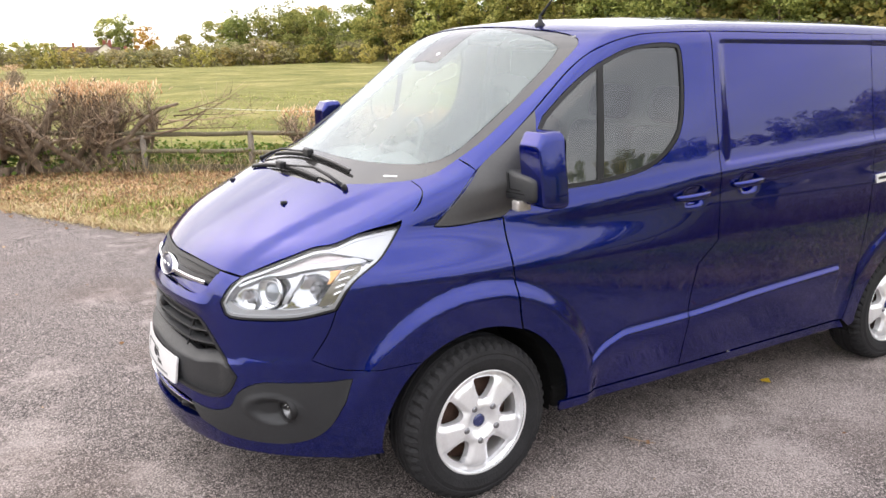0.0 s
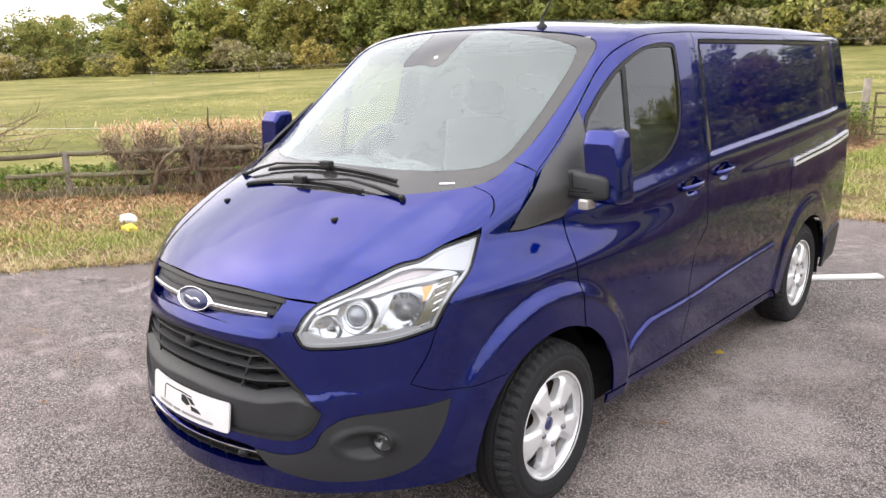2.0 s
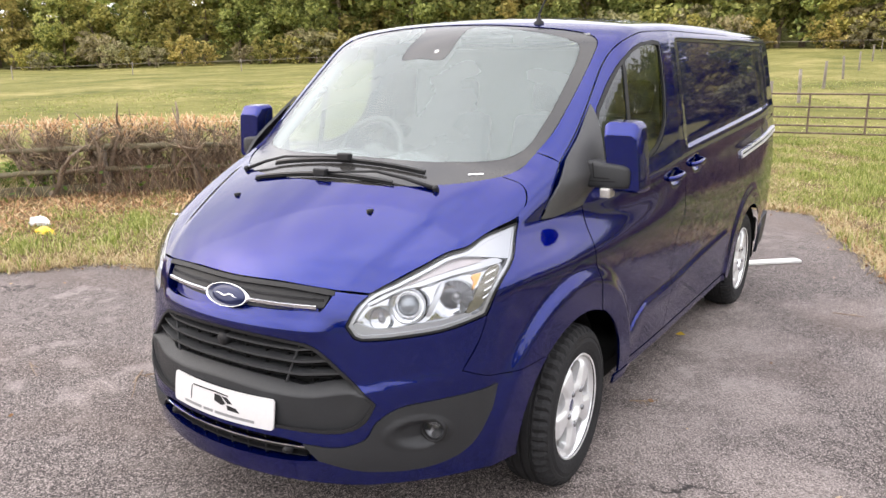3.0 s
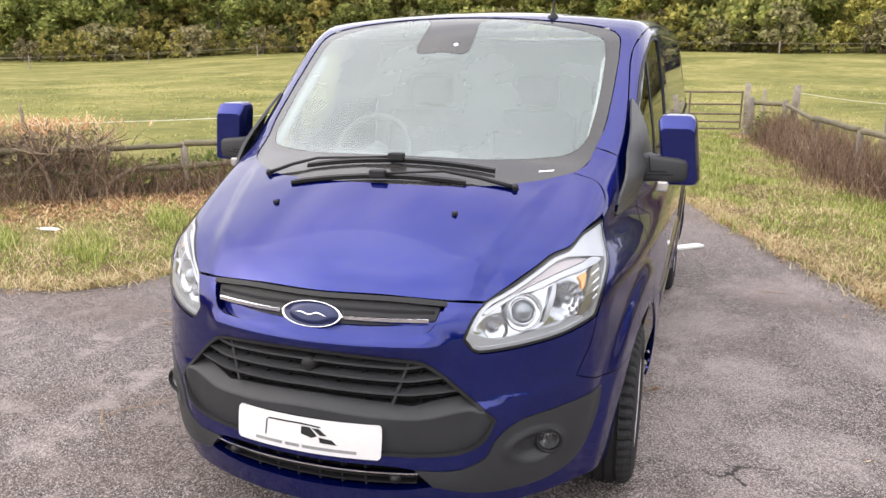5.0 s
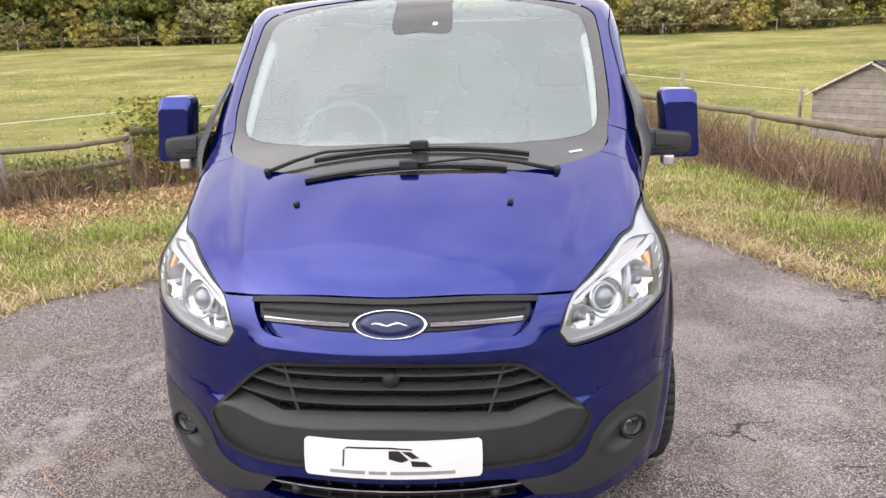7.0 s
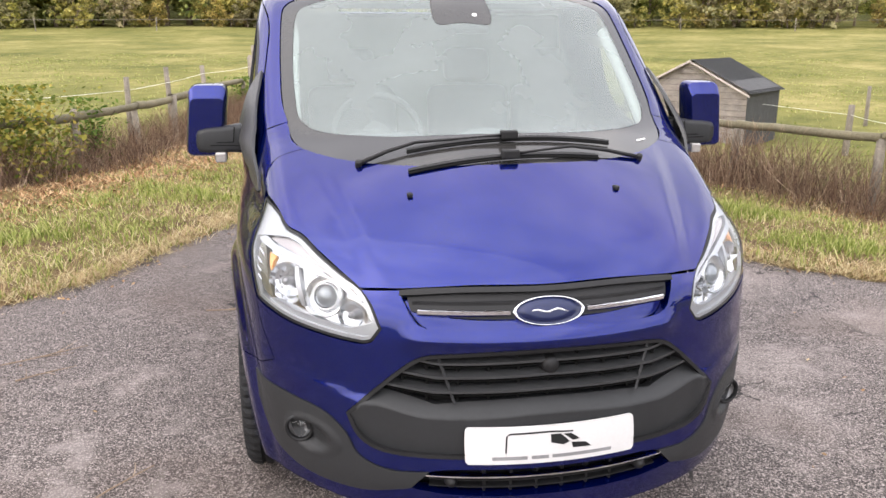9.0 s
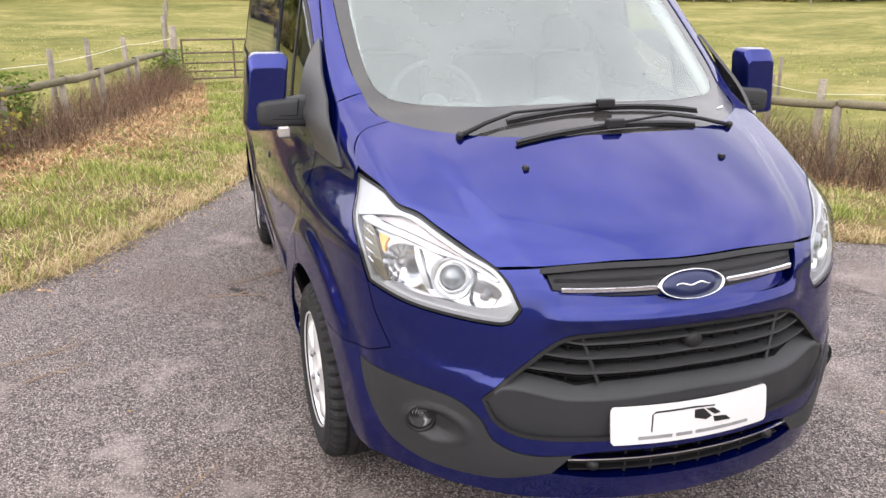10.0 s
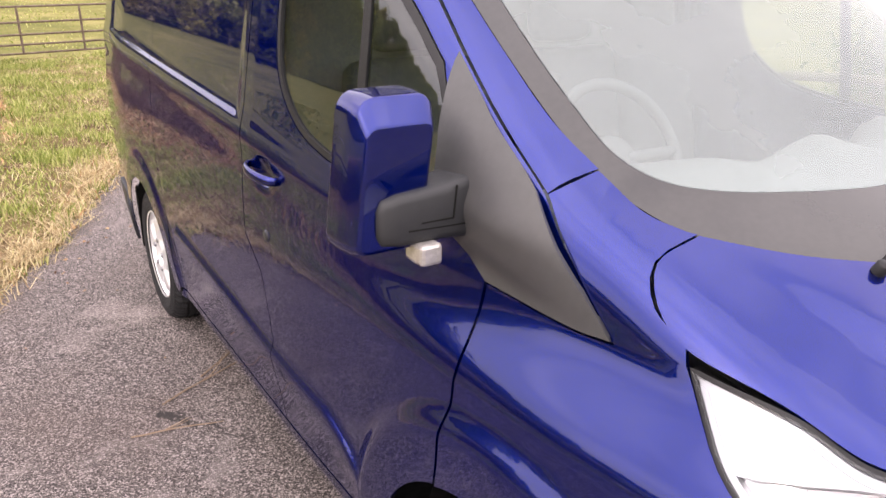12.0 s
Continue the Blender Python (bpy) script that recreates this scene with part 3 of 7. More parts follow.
# back doors that close the load bay, and the bumper under them
for side in (1, -1):
    verts, faces = [], []
    zs = np.linspace(0.56, 1.88, 24)
    for z in zs:
        w = float(side_w(4.86, z)) - 0.012
        for k in range(7):
            x = 0.004 + (w - 0.004) * k / 6
            verts.append((side * x, 4.885 + 0.03 * (1 - (x / w) ** 4), min(z, float(top_z(np.array(x), np.array(4.85))) - 0.012)))
    for i in range(len(zs) - 1):
        for k in range(6):
            a = i * 7 + k
            faces.append((a, a + 1, a + 8, a + 7) if side < 0 else (a, a + 7, a + 8, a + 1))
    mesh_ob("back_door", verts, faces, PAINT, van, "blue back door", True)
bm = bmesh.new()
box(bm, (-0.86, 4.80, 0.32), (0.86, 4.93, 0.55), 0.03)
part("back_bumper", bm, GREY_PLASTIC, van, "grey plastic back bumper", True)
rear_bumper = outline("side", [S(4.44, 0.30, 1), S(4.47, 0.50), S(4.88, 0.55, 1), S(4.88, 0.30, 1)])
panel("rear_bumper", "side", [rear_bumper], GREY_PLASTIC, van, "grey plastic rear bumper end", off=0.012, both=True)

# front bumper and nose
FASCIA = NOSE_EDGE + [T(0.54, 0.258, 1), (0.514, 0.219, 0.936), (0.490, 0.187, 0.872, 1), (0.517, 0.195, 0.831, 1), (0.545, 0.206, 0.821), (0.701, 0.315, 0.836), (0.778, 0.391, 0.850), (0.867, 0.505, 0.888, 1),
          (0.845, 0.48, 0.80), (0.813, 0.425, 0.70, 1), (0.877, 0.553, 0.655), S(0.813, 0.66, 1)] + arc(WHEEL_F, 0.42, 130, 182, 12) + [S(0.67, 0.295, 1), (0.7, 0.32, 0.292), (0.4, 0.12, 0.288), (0.0, 0.06, 0.285)]
fascia_line = outline("nose", mirrored(FASCIA))
MOUTH = [(0.0, 0.09, 0.824), (0.33, 0.115, 0.808), (0.40, 0.135, 0.788), (0.515, 0.17, 0.69), (0.597, 0.21, 0.603, 1), (0.57, 0.18, 0.537), (0.51, 0.146, 0.499), (0.40, 0.1, 0.490), (0.0, 0.04, 0.497)]
mouth_line = outline("nose", mirrored(MOUTH))
SLOT = [(*NOSE_EDGE[0][:2], NOSE_EDGE[0][2] - 0.004), (*NOSE_EDGE[1][:2], NOSE_EDGE[1][2] - 0.004), (0.43, 0.205, NOSE_EDGE[2][2] - 0.005, 1), (0.414, 0.178, 0.937), (0.385, 0.145, 0.893), (0.31, 0.125, 0.882), (0.0, 0.085, 0.890)]
slot_line = outline("nose", mirrored(SLOT))
GREY = [(0.365, 0.08, 0.445, 1), (0.485, 0.132, 0.442), (0.565, 0.185, 0.475), (0.60, 0.21, 0.54), (0.66, 0.265, 0.588), (0.74, 0.34, 0.603), (0.89, 0.55, 0.622, 1), (0.875, 0.52, 0.52), (0.83, 0.45, 0.405), (0.745, 0.345, 0.352), (0.58, 0.19, 0.348), (0.42, 0.1, 0.385, 1)]
grey_line = outline("nose", GREY, 0.014)
grey_right = grey_line * np.array([-1, 1])
VENT = [(0.0, 0.03, 0.458), (0.3, 0.06, 0.455), (0.360, 0.08, 0.446, 1), (0.415, 0.1, 0.385, 1), (0.3, 0.06, 0.372), (0.0, 0.03, 0.368)]
vent_line = outline("nose", mirrored(VENT))
bumper = panel("front_bumper", "nose", [fascia_line, mouth_line, slot_line, grey_line, grey_right, vent_line], PAINT, van, "blue front bumper with grey inserts", step=0.02, gap=0.0015, thick=0.035)[0]
# added dark sheet behind the bumper; gives its gaps and openings a shaded depth
panel("bumper_core", "nose", [fascia_line], DARK, van, off=-0.075, thick=0, step=0.05)


def fog_pocket(uv, p):
    u, v = (uv[:, 0] - 0.640) / 0.088, (uv[:, 1] - 0.487) / 0.052
    r = np.sqrt(u * u + v * v)
    hollow = -0.055 * (1 - ease(0.55, 1.0, r)) * (0.55 + 0.45 * np.clip(u, -1, 1))
    ridge = 0.010 * ease(0.0, 1.0, (uv[:, 1] - 0.36) / 0.2) * (1 - ease(1.0, 1.25, r))
    return hollow + ridge + 0.004


corners = panel("bumper_corner", "nose", [grey_line], GREY_PLASTIC, bumper, "grey plastic bumper corner with fog lamp hollow", step=0.012, shape=fog_pocket, thick=0.03, gap=0.001, both=True)


FOG_BOWL = mat("fog_bowl", (0.22, 0.22, 0.225), 0.3, 0.8, vary=0.1)


def fog_lamp(parent, side):
    fore = Vector((side * 0.25, -1, 0)).normalized()
    at = Vector((side * 0.746, 0.345, 0.492)) - fore * 0.002
    m = look(at, at + fore)
    m = m @ pose(0, 0, 0, 180, 0, 0)
    bm = bmesh.new()
    lathe(bm, [(0.047, -0.01), (0.047, 0.012), (0.041, 0.016), (0.037, 0.010), (0.036, -0.01)], m, 28)
    lamp = part("fog_lamp", bm, BLACK_PLASTIC, parent, "round front fog lamp", True)
    bm = bmesh.new()
    lathe(bm, [(0.036, 0.0), (0.028, -0.014), (0.014, -0.02), (0.004, -0.012), (0.0005, -0.004)], m, 24)
    part("reflector", bm, FOG_BOWL, lamp, "", True)
    bm = bmesh.new()
    lathe(bm, [(0.037, 0.006), (0.03, 0.012), (0.016, 0.016), (0.0005, 0.0175)], m, 24)
    part("lens", bm, LAMP_GLASS, lamp, "clear lens", True).visible_shadow = False


for c, side in zip(corners, (1, -1)):
    fog_lamp(c, side)


def ribbon(name, zs, xs, half_h, depth, off, material, parent, label="", chart_n=60, tilt=0.0):
    """A bar across the nose along its skin: heights zs at the places xs, from -xs[-1] to xs[-1]."""
    x = np.linspace(-xs[-1], xs[-1], chart_n)
    z = np.interp(np.abs(x), xs, zs)
    p = lift("front", np.c_[x, z])
    n = outward(p)
    n[:, 2] = 0
    n /= np.linalg.norm(n, axis=1, keepdims=True)
    up = np.array([0, 0, 1.0])
    sec = ((0.0, half_h), (depth * 0.3 + tilt, half_h), (depth, half_h * 0.35), (depth, -half_h * 0.5), (depth * 0.5 - tilt, -half_h), (0.0, -half_h))
    verts = [p[i] + n[i] * (off + a - depth) + up * b for i in range(len(x)) for a, b in sec]
    k = len(sec)
    faces = [(i * k + j, i * k + (j + 1) % k, (i + 1) * k + (j + 1) % k, (i + 1) * k + j) for i in range(len(x) - 1) for j in range(k)]
    faces += [tuple(range(k))[::-1], tuple(range((len(x) - 1) * k, len(x) * k))]
    faces = [f[::-1] for f in faces]
    return mesh_ob(name, verts, faces, material, parent, label, False)


SLAT = mat("slat_plastic", (0.034, 0.035, 0.037), 0.45, vary=0.1, spec=0.45)
# main grille: dark back, slats and uprights, tow eye cover
grille = panel("grille", "nose", [mouth_line], DARK, van, "black slatted grille", step=0.03, off=-0.07, thick=0)[0]
panel("grille_rim", "nose", [mouth_line, inset(mouth_line, 0.011)], BLACK_PLASTIC, grille, "black grille rim", off=0.003, thick=0.06, step=0.01)
for zs, xs in (((0.785, 0.776, 0.786), (0, 0.33, 0.395)), ((0.743, 0.734, 0.747), (0, 0.34, 0.44)), ((0.699, 0.690, 0.705), (0, 0.345, 0.483))):
    ribbon("slat", zs, xs, 0.0085, 0.05, -0.006, SLAT, grille)
    ribbon("slat_lip", [z - 0.017 for z in zs], xs, 0.003, 0.03, -0.022, DARK, grille)
for x in (-0.43, -0.36, -0.27, -0.18, -0.09, 0.0, 0.09, 0.18, 0.27, 0.36, 0.43):
    bm = bmesh.new()
    p = lift("front", [(x, 0.72)])[0]
    box(bm, (x - 0.004, p[1] + 0.038, 0.64), (x + 0.004, p[1] + 0.075, 0.80), 0.001, seg=1)
    part("upright", bm, DARK, grille)
for side in (1, -1):
    bm = bmesh.new()
    a, b = lift("front", [(side * 0.333, 0.805), (side * 0.285, 0.655)])
    tube(bm, [Vector(a) + Vector((0, 0.018, 0)), Vector(b) + Vector((0, 0.014, 0))], [0.005, 0.005], 6)
    part("brace", bm, GREY_PLASTIC, grille, "slanted grey brace")
bm = bmesh.new()
lathe(bm, [(0.001, 0.032), (0.015, 0.03), (0.024, 0.024), (0.027, 0.012), (0.028, -0.03)], pose(0.0, 0.092, 0.768, 90), 24)
part("tow_eye_cover", bm, BLACK_PLASTIC, grille, "round black cover", True)

# the grey beam under the slats, with the show plate on it
BEAM = [(0.0, 0.06, 0.668), (0.26, 0.08, 0.657), (0.35, 0.1, 0.648, 1), (0.45, 0.14, 0.672), (0.512, 0.168, 0.684, 1), (0.590, 0.207, 0.603, 1), (0.563, 0.178, 0.541), (0.505, 0.146, 0.505), (0.40, 0.1, 0.496), (0.0, 0.04, 0.503)]
beam_line = outline("nose", mirrored(BEAM))


def beam_shape(uv, p):
    x, z = np.abs(p[:, 0]), p[:, 2]
    ridge = 0.630 - 0.014 * ease(0.0, 0.3, x) + 0.028 * ease(0.36, 0.54, x)
    return np.where(z > ridge, 0.006 - 0.95 * (z - ridge), 0.006 - 0.16 * (ridge - z))


fx = np.arange(-0.57, 0.571, 0.012)
fz = 0.630 - 0.014 * ease(0.0, 0.3, np.abs(fx)) + 0.028 * ease(0.36, 0.54, np.abs(fx))
fold = np.vstack([flatten("nose", lift("front", np.c_[fx, fz + d])) for d in (-0.008, 0.0, 0.008)])
beam = panel("bumper_beam", "nose", [beam_line], GREY_PLASTIC, van, "dark grey plastic beam under the grille", step=0.014, shape=beam_shape, thick=0.03, guides=fold)[0]
plate_line = spline([(-0.252, 0.481, 1), (-0.26, 0.489), (-0.26, 0.585), (-0.252, 0.593, 1), (0.252, 0.593, 1), (0.26, 0.585), (0.26, 0.489), (0.252, 0.481, 1)], 0.02)
plate = panel("show_plate", "front", [plate_line], mat("plate_white", (0.60, 0.59, 0.59), 0.4, vary=0.03, scale=12), van, "white show plate with a van emblem and a plain bar", off=0.014, thick=0.008, step=0.02)[0]


def on_plate(name, pts, material=None):
    panel(name, "front", [spline([(*p, 1) for p in pts], 0.02)], material or BLACK_PLASTIC, plate, off=0.0155, thick=0.001, step=0.02)


CAPTION = mat("grey_print", (0.2, 0.2, 0.205), 0.5, vary=0.2)
for a, b in ((-0.183, -0.079), (-0.067, -0.015), (-0.004, 0.183)):
    on_plate("caption_bar", [(a, 0.4945), (b, 0.4945), (b, 0.5045), (a, 0.5045)], CAPTION)
on_plate("emblem_roof", [(-0.14, 0.566), (-0.13, 0.575), (-0.01, 0.577), (0.06, 0.572), (0.06, 0.568), (-0.01, 0.572), (-0.13, 0.570)])
on_plate("emblem_tail", [(-0.145, 0.516), (-0.141, 0.516), (-0.137, 0.568), (-0.142, 0.566)])
on_plate("emblem_window", [(-0.008, 0.566), (0.022, 0.566), (0.05, 0.540), (0.03, 0.532), (-0.008, 0.542)])
on_plate("emblem_windscreen", [(0.03, 0.564), (0.055, 0.564), (0.082, 0.545), (0.06, 0.543)])
on_plate("emblem_nose", [(0.055, 0.537), (0.10, 0.533), (0.118, 0.518), (0.06, 0.520)])

# badge slot with bright bars and the oval badge
slot = panel("badge_slot", "nose", [slot_line], PAINT, van, "recessed slot behind the badge", step=0.03, off=-0.034, thick=0)[0]
SLOT_BACK = [(0.0, 0.1, 0.985), (0.25, 0.13, 0.982), (0.415, 0.19, 0.968, 1), (0.405, 0.17, 0.930, 1), (0.25, 0.12, 0.915), (0.0, 0.1, 0.912)]
panel("slot_back", "nose", [outline("nose", mirrored(SLOT_BACK))], BLACK_PLASTIC, slot, "black insert behind the bars", off=-0.012, thick=0.02, step=0.03)
# black strip over the bumper's top edge paints the shade of the bonnet gap
SLOT_LIP = [(*e[:2], e[2] - 0.001) for e in NOSE_EDGE] + [(0.432, 0.207, NOSE_EDGE[2][2] - 0.014, 1), (0.25, 0.165, NOSE_EDGE[1][2] - 0.014), (0.0, 0.14, NOSE_EDGE[0][2] - 0.014)]
panel("bonnet_seal", "nose", [outline("nose", mirrored(SLOT_LIP))], BLACK_PLASTIC, slot, "black strip standing for the shaded gap under the bonnet's edge", off=0.0015, thick=0.02, step=0.03)
ribbon("slot_bar", (0.948, 0.946), (0, 0.40), 0.011, 0.03, -0.012, BLACK_PLASTIC, slot)
for side in (1, -1):
    x = np.linspace(0.118, 0.385, 14)
    p = lift("front", np.c_[x, np.full(14, 0.927)])
    n = outward(p)
    sec = ((-0.02, 0.010), (-0.004, 0.010), (0.003, 0.005), (0.003, -0.006), (-0.004, -0.010), (-0.02, -0.010))
    verts = [(p[i] + n[i] * a) * np.array([side, 1, 1]) + np.array([0, 0, b]) for i in range(14) for a, b in sec]
    faces = [(i * 6 + j, i * 6 + (j + 1) % 6, (i + 1) * 6 + (j + 1) % 6, (i + 1) * 6 + j) for i in range(13) for j in range(6)] + [tuple(range(6))[::-1], tuple(range(78, 84))]
    mesh_ob("chrome_bar", verts, [f[::-side] for f in faces], CHROME, slot, "bright chrome bar", False)
badge_m = pose(0, 0.112, 0.925, 68, 0, 0) @ Matrix.Diagonal((1, 0.4, 1, 1))
bm = bmesh.new()
lathe(bm, [(0.098, 0.004), (0.101, 0.011), (0.105, 0.012), (0.109, 0.009), (0.111, -0.02)], badge_m, 48)
badge = part("badge", bm, CHROME, van, "oval blue badge in a chrome ring", True)
bm = bmesh.new()
lathe(bm, [(0.001, 0.013), (0.05, 0.012), (0.100, 0.008), (0.101, -0.01)], badge_m, 48)
part("badge_field", bm, mat("badge_blue", (0.006, 0.012, 0.06), 0.3, 0.3, coat=0.3, vary=0.05), badge, "dark blue enamel field", True)
bm = bmesh.new()
flat = pose(0, 0.112, 0.925, 68, 0, 0)
tube(bm, [flat @ Vector((-0.056 + 0.0112 * k, 0.004 * math.sin(k * 1.1), 0.0125)) for k in range(11)], [0.0008, 0.002, 0.003, 0.0036, 0.003, 0.0036, 0.003, 0.0036, 0.003, 0.002, 0.0008], 6)
part("badge_relief", bm, CHROME, badge, "plain silver flourish", True)

# lower vent with its chrome line
vent = panel("lower_vent", "nose", [vent_line], DARK, van, "black lower air vent", off=-0.05, thick=0)[0]
ribbon("chrome_line", (0.437, 0.435), (0, 0.375), 0.005, 0.02, 0.004, CHROME, vent, "thin chrome line")
for z in (0.415, 0.392):
    ribbon("vent_slat", (z, z), (0, 0.37), 0.005, 0.03, -0.015, BLACK_PLASTIC, vent)
for x in (-0.2, -0.12, -0.04, 0.04, 0.12, 0.2):
    bm = bmesh.new()
    box(bm, (x - 0.004, 0.045 + 0.4 * x * x, 0.375), (x + 0.004, 0.08 + 0.4 * x * x, 0.455), 0.001, seg=1)
    part("vent_upright", bm, BLACK_PLASTIC, vent)
for x in (-0.3, 0.3):
    bm = bmesh.new()
    lathe(bm, [(0.001, 0.008), (0.010, 0.007), (0.012, 0.0), (0.018, -0.004), (0.02, -0.02)], pose(x, 0.062, 0.412, 90), 20)
    part("parking_sensor", bm, BLACK_PLASTIC, vent, "", True)

# headlamps: bright bowl with a projector, a second reflector and a side marker, under a clear cover
lamp_line = outline("nose", HEADLAMP, 0.012)


def band(pts, step=0.012):
    return outline("nose", pts, step)


def lamp_bowl(uv, p):
    """The bowl's floor: three round hollows."""
    h = np.full(len(uv), -0.034)
    for u0, v0, r, d in ((0.62, 0.948, 0.085, 0.035), (0.775, 0.962, 0.085, 0.035), (0.535, 0.895, 0.06, 0.02)):
        q = np.hypot(uv[:, 0] - u0, uv[:, 1] - v0) / r
        h = h - d * (1 - ease(0.2, 1.0, q))
    return h


lamps = panel("headlamp", "nose", [lamp_line], REFLECTOR, van, "clear headlamp with bright reflectors", step=0.014, thick=0, shape=lamp_bowl, both=True)
panel("lamp_rim", "nose", [inset(lamp_line, 0.003), inset(lamp_line, 0.014)], SATIN, lamps[0], "pale lamp rim", off=-0.008, thick=0.03, step=0.008, both=True, hold=lamps[1])
panel("lamp_seal", "nose", [inset(lamp_line, -0.004), inset(lamp_line, 0.004)], BLACK_PLASTIC, lamps[0], "black seal", off=-0.004, thick=0.03, step=0.01, both=True, hold=lamps[1])
LENS = mat("pale_lens", (0.38, 0.35, 0.35), 0.16, 0.35, vary=0.12, scale=40)
SMOKED = mat("smoked_marker", (0.16, 0.15, 0.12), 0.25, 0.3, vary=0.2, scale=30)
WEDGE = [(0.725, 0.495, 1.089), (0.759, 0.546, 1.105), (0.786, 0.635, 1.136), (0.830, 0.775, 1.155, 1), (0.849, 0.731, 1.101), (0.866, 0.675, 1.062, 1), (0.83, 0.597, 1.078), (0.78, 0.541, 1.087)]
panel("lamp_wedge", "nose", [band(WEDGE)], SATIN, lamps[0], "satin white wedge at the lamp's tip", off=-0.010, thick=0.02, step=0.012, both=True, hold=lamps[1])
EYEBROW = [(0.859, 0.636, 1.062), (0.828, 0.549, 1.05), (0.76, 0.452, 1.034), (0.684, 0.366, 1.005), (0.63, 0.321, 0.993), (0.55, 0.241, 0.943), (0.541, 0.24, 0.949), (0.606, 0.304, 0.988),
           (0.651, 0.348, 1.008), (0.696, 0.396, 1.028), (0.756, 0.468, 1.051), (0.801, 0.532, 1.064), (0.832, 0.6, 1.076)]
panel("eyebrow", "nose", [band(EYEBROW)], SATIN, lamps[0], "satin silver eyebrow", off=-0.012, thick=0.03, step=0.012, both=True, hold=lamps[1])
INDICATOR = [(0.565, 0.265, 0.967), (0.65, 0.353, 1.014), (0.695, 0.401, 1.034), (0.755, 0.474, 1.057), (0.797, 0.534, 1.069), (0.823, 0.584, 1.077), (0.78, 0.539, 1.086), (0.723, 0.487, 1.085),
             (0.672, 0.406, 1.048), (0.602, 0.314, 1.0)]
panel("indicator", "nose", [band(INDICATOR)], LENS, lamps[0], "ribbed pale indicator", off=-0.022, thick=0.01, step=0.012, both=True, hold=lamps[1])
MARKER = [(0.841, 0.566, 1.047), (0.858, 0.618, 1.054), (0.872, 0.576, 1.008), (0.866, 0.53, 0.956), (0.850, 0.49, 0.915), (0.82, 0.442, 0.893, 1), (0.83, 0.461, 0.927), (0.84, 0.499, 0.986)]
panel("side_marker", "nose", [band(MARKER)], SMOKED, lamps[0], "smoked side marker strip", off=-0.020, thick=0.02, step=0.01, both=True, hold=lamps[1])
FLOOR = [(0.505, 0.193, 0.866), (0.536, 0.204, 0.838), (0.575, 0.224, 0.832), (0.7, 0.315, 0.849), (0.777, 0.391, 0.863), (0.846, 0.476, 0.89, 1), (0.822, 0.447, 0.901), (0.761, 0.377, 0.884),
         (0.683, 0.305, 0.874), (0.589, 0.237, 0.861), (0.537, 0.211, 0.877), (0.52, 0.204, 0.885)]
panel("lamp_floor", "nose", [band(FLOOR)], SATIN, lamps[0], "pale lamp floor", off=-0.018, thick=0.03, step=0.012, both=True, hold=lamps[1])
DIVIDER = [(0.735, 0.417, 1.018), (0.745, 0.427, 1.02), (0.733, 0.354, 0.9), (0.720, 0.344, 0.9)]
panel("divider", "nose", [band(DIVIDER)], SATIN, lamps[0], "pale slanted divider", off=-0.022, thick=0.04, step=0.012, both=True, hold=lamps[1])
amber_spot = band([(0.808, 0.505, 1.034), (0.829, 0.543, 1.041, 1), (0.836, 0.50, 1.0), (0.832, 0.48, 0.985, 1), (0.828, 0.495, 1.015)])
panel("amber_bulb", "nose", [amber_spot], AMBER, lamps[0], "amber side marker", off=-0.026, thick=0.01, step=0.01, both=True, hold=lamps[1])


def turned(name, profile, m, material, parent, seg=28, label=""):
    bm = bmesh.new()
    lathe(bm, profile, m, seg)
    return part(name, bm, material, parent, label, True)


PROJECTOR = mat("projector_glass", (0.20, 0.22, 0.24), 0.05, 0.5, coat=1.0, vary=0.1)
DISH = mat("bright_dish", (0.60, 0.61, 0.63), 0.14, 0.9, vary=0.08, scale=40)
SHIELD = mat("bulb_shield", (0.25, 0.25, 0.26), 0.3, 0.8, vary=0.1)
